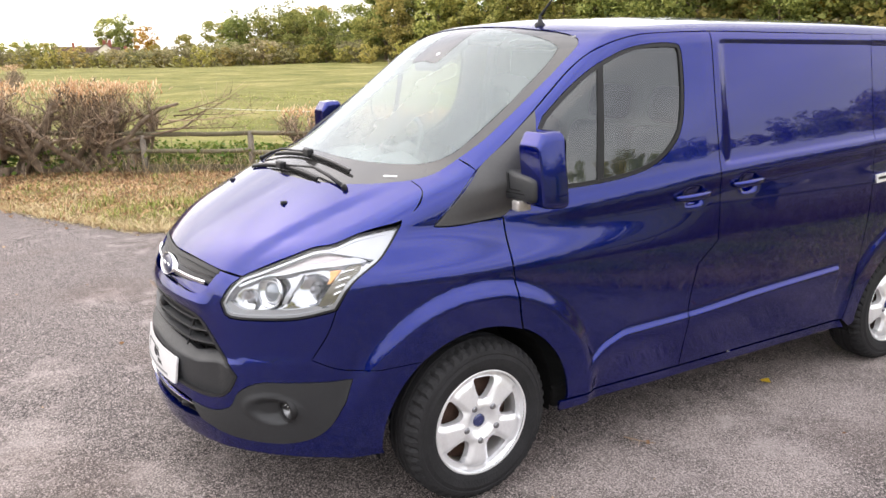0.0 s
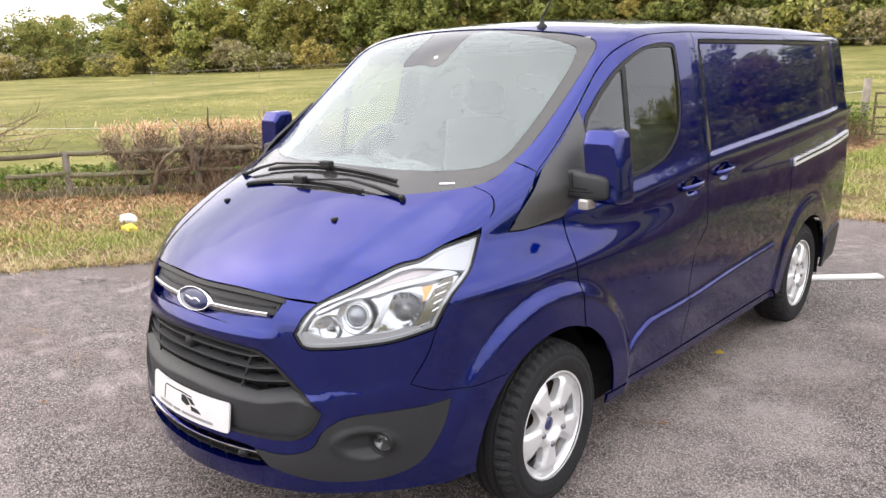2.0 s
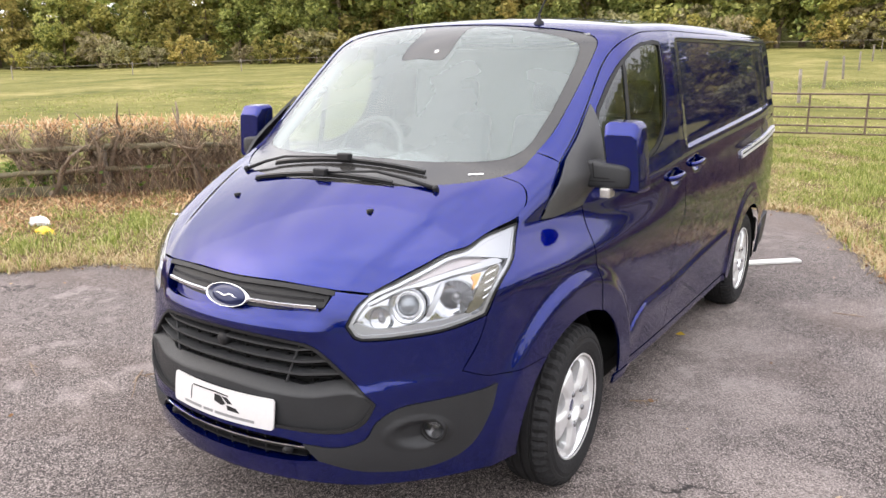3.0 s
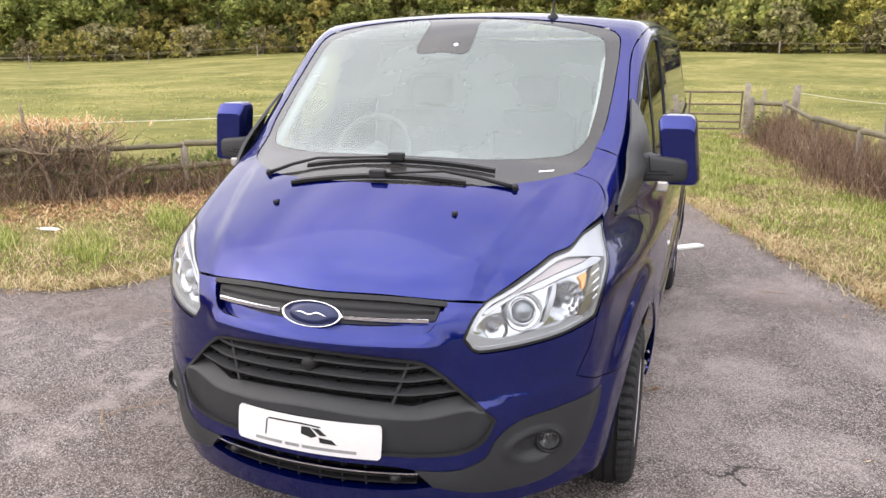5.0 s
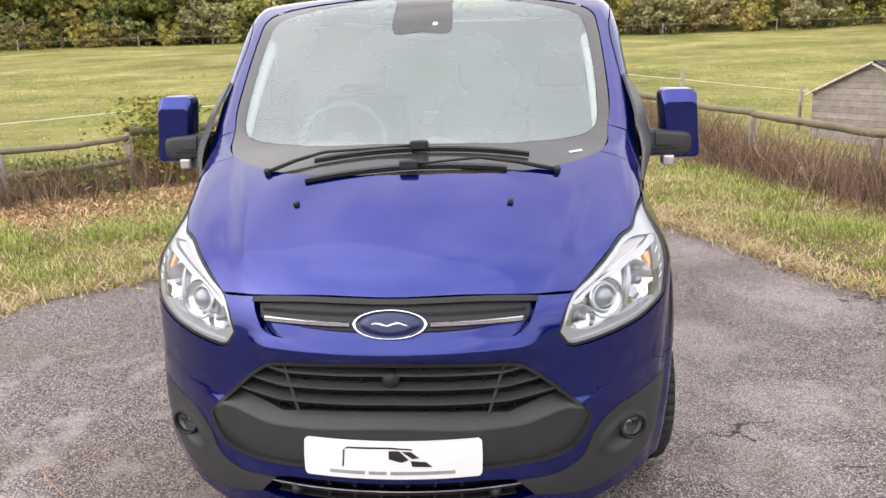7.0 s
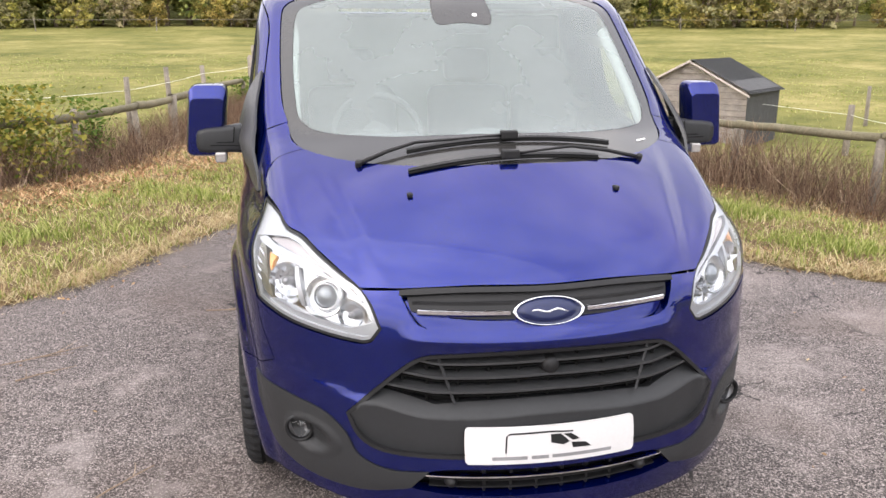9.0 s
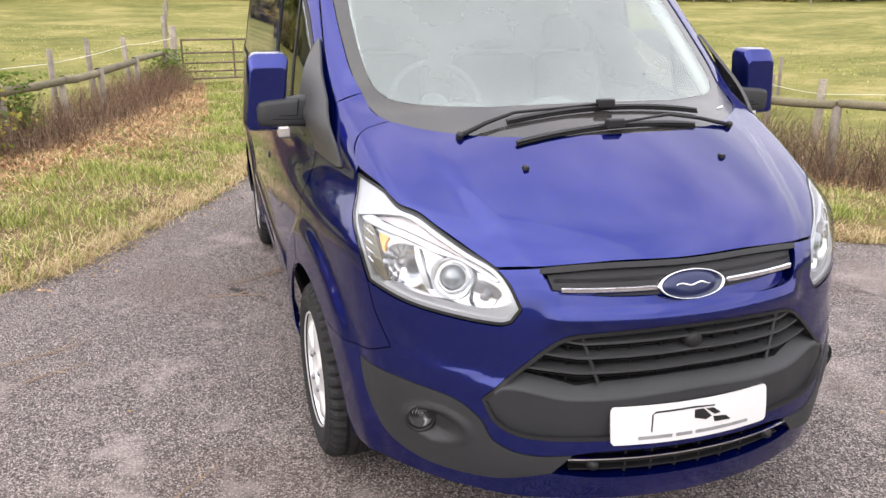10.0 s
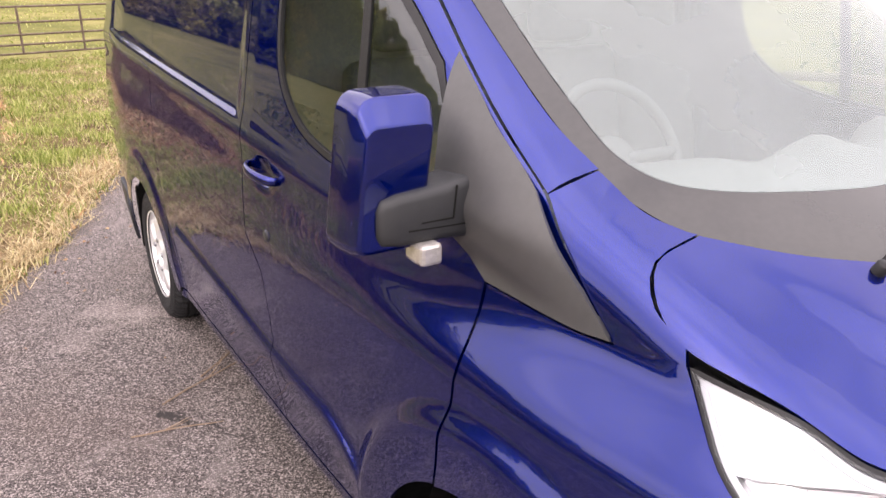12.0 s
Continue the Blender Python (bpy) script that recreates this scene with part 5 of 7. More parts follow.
def land(q):
    """Height of the ground outside the yard."""
    q = np.atleast_2d(np.array(q, float))
    out = np.where(inside(pen_poly, q), 0, distance(pen_poly, q))
    r = np.hypot(q[:, 0], q[:, 1])
    az = np.degrees(np.arctan2(-q[:, 0], q[:, 1]))
    slope = np.interp(az, [-180, -120, -70, -30, 30, 55, 80, 120, 180], [0.02, 0.03, 0.045, 0.044, 0.034, 0.014, 0.0, 0.0, 0.02])
    drop = np.interp(az, [-180, -75, -40, -10, 5, 30, 60, 90, 180], [0, 0.3, 0.75, 0.5, 0.15, 0.35, 0.25, 0.1, 0])
    z = -drop * ease(0.3, 7, out) + slope * np.maximum(0, np.minimum(r, 150) - 17) * ease(0, 6, out)
    z = z + 0.05 * wave(q, 0.35) * ease(0, 4, out) + 0.25 * wave(q, 0.06, 2) * ease(5, 40, out)
    edge = np.where(inside(yard_poly, q), -distance(yard_poly, q), distance(yard_poly, q))
    verge = 0.035 * ease(0.0, 0.35, edge) + 0.03 * wave(q, 1.7, 4) * ease(0.2, 0.8, edge) * (1 - ease(0, 3, out))
    return np.where(edge < 0, -0.04, z + verge - 0.004)


# one sheet of land to the horizon, finer near the yard
radii = np.concatenate([np.arange(0, 24, 0.3), 24 * 1.06 ** np.arange(0, 60)])
ang = np.linspace(0, math.tau, 241)[:-1]
gv = np.array([(r * math.cos(a), 3 + r * math.sin(a)) for r in radii[1:] for a in ang])
gv = np.vstack([[(0, 3)], gv])
gz = land(gv)
n_a = len(ang)
gt = [(0, 1 + k, 1 + (k + 1) % n_a) for k in range(n_a)]
for i in range(len(radii) - 2):
    o = 1 + i * n_a
    for k in range(n_a):
        a, b, c, d = o + k, o + (k + 1) % n_a, o + n_a + (k + 1) % n_a, o + n_a + k
        gt += [(a, d, c), (a, c, b)]


def ground_mat(name, stops, scale, streak, bump=0.6, bump_scale=25.0):
    """Ground cover: colours laid over one another by noise at three sizes."""
    m = bpy.data.materials.new(name)
    m.use_nodes = True
    nt, b = m.node_tree, m.node_tree.nodes["Principled BSDF"]
    b.inputs["Roughness"].default_value, b.inputs["Specular IOR Level"].default_value = 0.95, 0.15
    tc, mp = nt.nodes.new("ShaderNodeTexCoord"), nt.nodes.new("ShaderNodeMapping")
    mp.inputs["Scale"].default_value = streak
    nt.links.new(tc.outputs["Object"], mp.inputs["Vector"])
    total = None
    for k, w in ((1, 0.5), (7, 0.3), (45, 0.2)):
        n = nt.nodes.new("ShaderNodeTexNoise")
        n.inputs["Scale"].default_value, n.inputs["Detail"].default_value = scale * k, 5
        nt.links.new(mp.outputs[0], n.inputs["Vector"])
        mul = nt.nodes.new("ShaderNodeMath")
        mul.operation = "MULTIPLY"
        mul.inputs[1].default_value = w
        nt.links.new(n.outputs["Fac"], mul.inputs[0])
        if total is None:
            total = mul.outputs[0]
        else:
            add = nt.nodes.new("ShaderNodeMath")
            nt.links.new(total, add.inputs[0])
            nt.links.new(mul.outputs[0], add.inputs[1])
            total = add.outputs[0]
    ramp = nt.nodes.new("ShaderNodeValToRGB")
    els = ramp.color_ramp.elements
    els[0].position, els[0].color = stops[0][0], (*stops[0][1], 1)
    els[1].position, els[1].color = stops[-1][0], (*stops[-1][1], 1)
    for pos, col in stops[1:-1]:
        els.new(pos).color = (*col, 1)
    nt.links.new(total, ramp.inputs["Fac"])
    nt.links.new(ramp.outputs["Color"], b.inputs["Base Color"])
    bn, bp = nt.nodes.new("ShaderNodeTexNoise"), nt.nodes.new("ShaderNodeBump")
    bn.inputs["Scale"].default_value, bn.inputs["Detail"].default_value = bump_scale, 6
    bp.inputs["Strength"].default_value, bp.inputs["Distance"].default_value = bump, 0.06
    nt.links.new(tc.outputs["Object"], bn.inputs["Vector"])
    nt.links.new(bn.outputs["Fac"], bp.inputs["Height"])
    nt.links.new(bp.outputs["Normal"], b.inputs["Normal"])
    return m


FIELD = ground_mat("grazed_grass", [(0.36, (0.084, 0.090, 0.022)), (0.45, (0.138, 0.137, 0.038)), (0.52, (0.185, 0.174, 0.053)), (0.62, (0.29, 0.25, 0.10))], 0.22, (1, 1, 1))
ground = fast_mesh("ground", np.c_[gv, gz], gt, FIELD, smooth=True)
tagged(ground, "grazed green and yellow pasture reaching to the woods", "field", kind="structure")

# asphalt yard: aggregate, pale worn patches, stains and cracks
ASPHALT = bpy.data.materials.new("worn_asphalt")
ASPHALT.use_nodes = True
nt, b = ASPHALT.node_tree, ASPHALT.node_tree.nodes["Principled BSDF"]
b.inputs["Roughness"].default_value, b.inputs["Specular IOR Level"].default_value = 0.85, 0.3
tc = nt.nodes.new("ShaderNodeTexCoord")


def tex(kind, scale, detail=4, **sockets):
    n = nt.nodes.new("ShaderNodeTex" + kind)
    n.inputs["Scale"].default_value = scale
    if "Detail" in n.inputs:
        n.inputs["Detail"].default_value = detail
    nt.links.new(tc.outputs["Object"], n.inputs["Vector"])
    return n


def span(src, lo, hi, to_lo=0.0, to_hi=1.0):
    r = nt.nodes.new("ShaderNodeMapRange")
    for key, v in (("From Min", lo), ("From Max", hi), ("To Min", to_lo), ("To Max", to_hi)):
        r.inputs[key].default_value = v
    nt.links.new(src, r.inputs["Value"])
    return r.outputs[0]


def over(fac, low, high):
    m = nt.nodes.new("ShaderNodeMix")
    m.data_type = "RGBA"
    for sock, v in ((m.inputs[0], fac), (m.inputs[6], low), (m.inputs[7], high)):
        if isinstance(v, tuple):
            sock.default_value = (*v, 1)
        elif isinstance(v, float):
            sock.default_value = v
        else:
            nt.links.new(v, sock)
    return m.outputs[2]


def times(x, y):
    m = nt.nodes.new("ShaderNodeMath")
    m.operation = "MULTIPLY"
    for sock, v in ((m.inputs[0], x), (m.inputs[1], y)):
        if isinstance(v, float):
            sock.default_value = v
        else:
            nt.links.new(v, sock)
    return m.outputs[0]


stones = tex("Voronoi", 175)
tone = tex("Noise", 1.3, 6)
tone2 = tex("Noise", 0.45, 4)
worn = tex("Noise", 5.0, 10)
sep = nt.nodes.new("ShaderNodeSeparateColor")
nt.links.new(stones.outputs["Color"], sep.inputs[0])
base = over(span(tone.outputs["Fac"], 0.35, 0.65), (0.045, 0.0375, 0.0345), (0.085, 0.0715, 0.0655))
base = over(span(sep.outputs[0], 0.80, 0.96, 0.0, 0.95), base, (0.56, 0.48, 0.45))
base = over(span(sep.outputs[1], 0.6, 1.0, 0.0, 0.75), base, (0.026, 0.023, 0.022))
patch = times(span(worn.outputs["Fac"], 0.53, 0.66), span(tone2.outputs["Fac"], 0.46, 0.58))
base = over(times(patch, 0.5), base, (0.40, 0.35, 0.33))
# pale scuffed places where the top has worn through
ragged, shift, moved = tex("Noise", 3.5, 8), nt.nodes.new("ShaderNodeVectorMath"), nt.nodes.new("ShaderNodeVectorMath")
shift.operation = "SCALE"
shift.inputs["Scale"].default_value = 1.1
nt.links.new(ragged.outputs["Color"], shift.inputs[0])
nt.links.new(tc.outputs["Object"], moved.inputs[0])
nt.links.new(shift.outputs[0], moved.inputs[1])
scuffed = None
for x, y, r in ((1.35, 2.3, 0.4), (1.2, 3.2, 0.4), (-2.8, 0.1, 0.2), (2.2, 3.1, 0.4), (2.9, 1.9, 0.4), (1.75, 4.2, 0.4), (-1.38, -0.33, 0.2), (-0.77, -0.42, 0.16), (-0.42, -0.55, 0.25), (0.15, 0.0, 0.2), (1.1, 3.08, 0.35), (1.12, 2.39, 0.35), (1.12, 1.59, 0.3), (0.88, 3.78, 0.3), (1.24, 1.54, 0.2), (1.68, 1.54, 0.3), (1.51, 2.2, 0.25), (-1.64, 0.58, 0.15), (-1.89, 1.06, 0.12), (1.42, 0.94, 0.25), (-1.82, 2.88, 0.12), (-1.56, 1.83, 0.15), (-1.23, 4.09, 0.2)):
    far_off = nt.nodes.new("ShaderNodeVectorMath")
    far_off.operation = "DISTANCE"
    far_off.inputs[1].default_value = (x + 0.55, y + 0.55, 0.55)
    nt.links.new(moved.outputs[0], far_off.inputs[0])
    near = span(far_off.outputs["Value"], r * 1.5, r * 0.3)
    if scuffed is None:
        scuffed = near
    else:
        most = nt.nodes.new("ShaderNodeMath")
        most.operation = "MAXIMUM"
        nt.links.new(scuffed, most.inputs[0])
        nt.links.new(near, most.inputs[1])
        scuffed = most.outputs[0]
crumbs = tex("Noise", 110, 6)
base = over(times(scuffed, span(crumbs.outputs["Fac"], 0.38, 0.66, 0.0, 0.8)), base, (0.52, 0.445, 0.415))
brown = tex("Noise", 0.8, 5)
base = over(times(span(brown.outputs["Fac"], 0.52, 0.72), 0.5), base, (0.135, 0.098, 0.08))
crack = tex("Voronoi", 0.35)
crack.feature = "DISTANCE_TO_EDGE"
warp, mixv = tex("Noise", 2.2, 6), nt.nodes.new("ShaderNodeVectorMath")
scl = nt.nodes.new("ShaderNodeVectorMath")
scl.operation = "SCALE"
scl.inputs["Scale"].default_value = 0.9
nt.links.new(warp.outputs["Color"], scl.inputs[0])
nt.links.new(tc.outputs["Object"], mixv.inputs[0])
nt.links.new(scl.outputs[0], mixv.inputs[1])
nt.links.new(mixv.outputs[0], crack.inputs["Vector"])
base = over(times(span(crack.outputs["Distance"], 0.004, 0.0015), span(tone.outputs["Fac"], 0.5, 0.6)), base, (0.045, 0.04, 0.038))
nt.links.new(base, b.inputs["Base Color"])
bp, bp2 = nt.nodes.new("ShaderNodeBump"), nt.nodes.new("ShaderNodeBump")
bp.inputs["Strength"].default_value, bp.inputs["Distance"].default_value = 0.9, 0.006
bp2.inputs["Strength"].default_value, bp2.inputs["Distance"].default_value = 0.5, 0.02
nt.links.new(stones.outputs["Distance"], bp.inputs["Height"])
nt.links.new(tex("Noise", 6, 5).outputs["Fac"], bp2.inputs["Height"])
nt.links.new(bp2.outputs["Normal"], bp.inputs["Normal"])
nt.links.new(bp.outputs["Normal"], b.inputs["Normal"])

edge_line = spline([tuple(p) for p in yard_poly[:-2]], 0.12, closed=False)
edge_line = edge_line + np.c_[wave(edge_line * 7, 1.0, 1), wave(edge_line * 7, 1.0, 5)] * 0.05
yard_line = np.vstack([edge_line, yard_poly[-2:]])
yv, yf = fill([yard_line], 0.6)
yz = 0.008 * wave(yv, 0.8, 3) * ease(1.0, 3.0, np.hypot(yv[:, 0] * 0.6, yv[:, 1] - 2) - 2.6)
cr = np.cross(np.c_[yv, yz][yf[:, 1]] - np.c_[yv, yz][yf[:, 0]], np.c_[yv, yz][yf[:, 2]] - np.c_[yv, yz][yf[:, 0]])[:, 2] < 0
yf[cr] = yf[cr][:, ::-1]
yard = fast_mesh("pavement", np.c_[yv, yz], yf, ASPHALT, smooth=True)
tagged(yard, "worn grey asphalt yard with pale patches", "pavement", kind="structure")


# ---- verges: soil with straw, grass blades, dead stalks and fallen leaves ----
def leaf_mat(name, colors, rough=0.8, through=0.25, objects=0.0):
    """Leaves and blades: a colour for each island, some light passing through."""
    m = bpy.data.materials.new(name)
    m.use_nodes = True
    nt = m.node_tree
    b = nt.nodes["Principled BSDF"]
    geo, ramp = nt.nodes.new("ShaderNodeNewGeometry"), nt.nodes.new("ShaderNodeValToRGB")
    els = ramp.color_ramp.elements
    n = len(colors)
    els[0].position, els[0].color = 0, (*colors[0], 1)
    els[1].position, els[1].color = 1, (*colors[-1], 1)
    for i in range(1, n - 1):
        els.new(i / (n - 1)).color = (*colors[i], 1)
    nt.links.new(geo.outputs["Random Per Island"], ramp.inputs["Fac"])
    col = ramp.outputs["Color"]
    if objects:
        info, hsv, val, hue = (nt.nodes.new("ShaderNode" + k) for k in ("ObjectInfo", "HueSaturation", "MapRange", "MapRange"))
        mul = nt.nodes.new("ShaderNodeMath")
        mul.operation = "FRACT"
        big = nt.nodes.new("ShaderNodeMath")
        big.operation = "MULTIPLY"
        big.inputs[1].default_value = 7.31
        nt.links.new(info.outputs["Random"], big.inputs[0])
        nt.links.new(big.outputs[0], mul.inputs[0])
        val.inputs["To Min"].default_value, val.inputs["To Max"].default_value = 1 - objects, 1 + objects
        hue.inputs["To Min"].default_value, hue.inputs["To Max"].default_value = 0.48, 0.515
        nt.links.new(info.outputs["Random"], val.inputs["Value"])
        nt.links.new(mul.outputs[0], hue.inputs["Value"])
        nt.links.new(val.outputs[0], hsv.inputs["Value"])
        nt.links.new(hue.outputs[0], hsv.inputs["Hue"])
        nt.links.new(col, hsv.inputs["Color"])
        col = hsv.outputs["Color"]
    nt.links.new(col, b.inputs["Base Color"])
    b.inputs["Roughness"].default_value, b.inputs["Specular IOR Level"].default_value = rough, 0.2
    tl, mx = nt.nodes.new("ShaderNodeBsdfTranslucent"), nt.nodes.new("ShaderNodeMixShader")
    mx.inputs[0].default_value = through
    nt.links.new(col, tl.inputs["Color"])
    nt.links.new(b.outputs[0], mx.inputs[1])
    nt.links.new(tl.outputs[0], mx.inputs[2])
    nt.links.new(mx.outputs[0], nt.nodes["Material Output"].inputs["Surface"])
    return m


GRASS = leaf_mat("grass_blades", [(0.115, 0.16, 0.03), (0.225, 0.27, 0.06), (0.37, 0.40, 0.115), (0.57, 0.55, 0.25)], through=0.35)
STRAW = leaf_mat("dry_stalks", [(0.30, 0.205, 0.11), (0.46, 0.35, 0.19), (0.60, 0.49, 0.28), (0.70, 0.61, 0.39)], through=0.25)
LITTER = leaf_mat("fallen_leaves", [(0.14, 0.07, 0.038), (0.34, 0.185, 0.09), (0.49, 0.30, 0.155), (0.66, 0.49, 0.29)], through=0.2)
DEAD = leaf_mat("dead_stems", [(0.075, 0.045, 0.033), (0.17, 0.105, 0.072), (0.27, 0.175, 0.12), (0.44, 0.33, 0.23)], through=0.1)
WEEDS = leaf_mat("weed_leaves", [(0.05, 0.10, 0.015), (0.09, 0.16, 0.025), (0.15, 0.21, 0.04), (0.22, 0.24, 0.06)])
SOIL = ground_mat("verge_soil", [(0.36, (0.09, 0.058, 0.034)), (0.46, (0.18, 0.12, 0.065)), (0.53, (0.20, 0.165, 0.065)), (0.62, (0.34, 0.26, 0.14))], 0.9, (1, 1, 1), 0.9, 60)


def blades(places, heights, width, lean, flat=0.0, seed=1):
    """Bent blades, two triangles and a tip each: places (n, 3) and heights (n)."""
    g = np.random.default_rng(seed)
    n = len(places)
    a = g.uniform(0, math.tau, n)
    d = np.c_[np.cos(a), np.sin(a), np.zeros(n)]
    s = np.c_[-np.sin(a), np.cos(a), np.zeros(n)]
    w = (width * g.uniform(0.6, 1.4, n))[:, None]
    bend = (lean * g.uniform(0.3, 1.6, n) * heights)[:, None]
    up = heights[:, None] * np.array([0, 0, 1.0]) * (1 - flat * g.uniform(0.3, 1, n))[:, None]
    v = np.stack([places - s * w, places + s * w, places + up * 0.55 + d * bend * 0.35 - s * w * 0.8, places + up * 0.55 + d * bend * 0.35 + s * w * 0.8, places + up + d * bend], 1).reshape(-1, 3)
    t = (np.arange(n) * 5)[:, None, None] + np.array([[0, 1, 3], [0, 3, 2], [2, 3, 4]])[None]
    return v, t.reshape(-1, 3)


def scatter(n, lo, hi, weight, seed):
    """Random ground places in a box, kept by a weight from 0 to 1."""
    g = np.random.default_rng(seed)
    q = np.c_[g.uniform(lo[0], hi[0], n), g.uniform(lo[1], hi[1], n)]
    q = q[g.uniform(0, 1, n) < weight(q)]
    return np.c_[q, np.where(inside(yard_poly, q), 0.004, land(q))]


lf, rf = np.array(LEFT_FENCE), np.array(RIGHT_FENCE)


def on_verge(q):
    e = np.where(inside(yard_poly, q), -1.0, 1.0) * distance(yard_poly, q)
    return (e > -0.09 + 0.08 * wave(q, 9.0, 3)) & inside(pen_poly, q), e


def fence_gap(q):
    return np.minimum(distance(lf, q, False), distance(rf, q, False))


def w_grass(q):
    ok, e = on_verge(q)
    f = fence_gap(q)
    clump = 0.4 + 0.6 * ease(-0.2, 0.3, wave(q, 2.1, 1) + 0.6 * wave(q, 6.0, 2) + 0.5 * ease(0.9, 0.2, e) * (q[:, 0] < -1.2))
    brown = np.where(q[:, 0] < -1.2, ease(0.8, 2.2, f) * (1 - 0.8 * ease(-5.2, -6.8, q[:, 0])), ease(0.2, 0.8, f))
    return ok * clump * (0.05 + 0.95 * brown) * (0.3 + 0.7 * ease(0.1, 0.6, e))


def w_straw(q):
    _, e = on_verge(q)
    ok = inside(pen_poly, q) * ease(-0.26, 0.02, e) ** 2
    clump = 0.15 + 0.85 * ease(0.3, -0.25, wave(q, 2.1, 1) + 0.6 * wave(q, 6.0, 2))
    return ok * clump * (0.45 + 0.55 * ease(0.7, 0.0, e)) * np.where(q[:, 0] < -1.2, 0.35 + 0.65 * ease(1.0, 2.4, fence_gap(q)), 1.0)


def w_litter(q):
    ok, e = on_verge(q)
    return ok * np.where(q[:, 0] < -1.2, np.maximum(ease(2.4, 0.9, fence_gap(q)), 0.8 * ease(-5.0, -6.5, q[:, 0])), 0.4 * ease(0.9, 0.2, fence_gap(q)) + 0.25 * ease(0.35, 0.0, e))


# soil sheet under the blades, just over the land
way = np.gradient(edge_line, axis=0)
way /= np.linalg.norm(way, axis=1, keepdims=True)
spilt = edge_line + np.c_[way[:, 1], -way[:, 0]] * (0.03 + 0.05 * wave(edge_line * 3, 1.0, 8) + 0.04 * wave(edge_line * 11, 1.0, 2))[:, None]
soil_line = np.vstack([spilt[3:-3], spline([tuple(p) for p in RIGHT_FENCE], 0.3, False)[::-1] + [0.3, 0.2], spline([tuple(p) for p in LEFT_FENCE], 0.3, False)[::-1] + [-0.4, 0.2]])
sv, sf = fill([soil_line], 0.16)
s3 = np.c_[sv, land(sv) + 0.012 + 0.012 * wave(sv, 6, 3)]
edge_d = distance(yard_line, sv)
s3[:, 2] = np.where((edge_d < 0.2) | inside(yard_line, sv), np.where(inside(yard_line, sv), 0.005, 0.006 + 0.1 * edge_d), np.maximum(s3[:, 2], 0.012))
cr = np.cross(s3[sf[:, 1]] - s3[sf[:, 0]], s3[sf[:, 2]] - s3[sf[:, 0]])[:, 2] < 0
sf[cr] = sf[cr][:, ::-1]
tagged(fast_mesh("verge", s3, sf, SOIL, smooth=True), "rough verge of soil, straw and thin grass", "verge", kind="structure")
LO, HI = (-11.5, -2.5), (7.5, 18)
q = scatter(760000, LO, HI, w_grass, 11)
v, t = blades(q, np.random.default_rng(2).uniform(0.03, 0.085, len(q)) * (0.7 + 0.8 * (wave(q[:, :2], 2.5, 6) > 0.2)), 0.0048, 0.75, seed=3)
tagged(fast_mesh("grass", v, t, GRASS), "tufts of green verge grass", "grass", kind="stuff")
q = scatter(600000, LO, HI, w_straw, 12)
# a thin band of dry bits along the asphalt's edge
rim = np.random.default_rng(15)
pick = rim.integers(6, len(edge_line) - 6, 26000)
bits = edge_line[pick] + rim.uniform(-0.06, 0.06, (26000, 2)) + np.c_[-way[pick, 1], way[pick, 0]] * rim.normal(0.03, 0.07, 26000)[:, None]
q = np.vstack([q, np.c_[bits, np.where(inside(yard_poly, bits), 0.006, land(bits) + 0.012)]])
v, t = blades(q, np.random.default_rng(4).uniform(0.04, 0.14, len(q)), 0.0032, 1.1, 0.8, seed=5)
tagged(fast_mesh("straw", v, t, STRAW), "flattened dry straw on the verge", "straw", kind="stuff")
q = scatter(430000, LO, HI, w_litter, 13)
v, t = blades(q, np.random.default_rng(6).uniform(0.03, 0.10, len(q)), 0.009, 1.3, 0.75, seed=7)
tagged(fast_mesh("leaf_litter", v, t, LITTER), "brown fallen leaves and clippings under the hedge", "leaf litter", kind="stuff")


# pasture tufts beyond the fences
def w_field(q):
    return ~inside(pen_poly, q) * (0.2 + 0.8 * ease(-0.1, 0.5, wave(q, 0.5, 3) + 0.6 * wave(q, 1.9, 4)))


q = scatter(80000, (-34, 0), (26, 42), w_field, 14)
v, t = blades(q, np.random.default_rng(8).uniform(0.02, 0.055, len(q)), 0.014, 0.9, seed=9)
tagged(fast_mesh("pasture_tufts", v, t, GRASS), "short tufts of pasture grass", "grass", kind="stuff")


# weeds behind the left rails, and dead stems along both fences
def along(line, n, spread, seed):
    g = np.random.default_rng(seed)
    line = np.array(line, float)
    seg = np.linalg.norm(np.diff(line, axis=0), axis=1)
    s = g.uniform(0, seg.sum(), n)
    cum = np.r_[0, np.cumsum(seg)]
    i = np.clip(np.searchsorted(cum, s) - 1, 0, len(seg) - 1)
    f = (s - cum[i]) / seg[i]
    d = (line[i + 1] - line[i]) / seg[i][:, None]
    p = line[i] + (line[i + 1] - line[i]) * f[:, None] + np.c_[-d[:, 1], d[:, 0]] * g.normal(0, 1, n)[:, None] * spread
    return np.c_[p, land(p)]


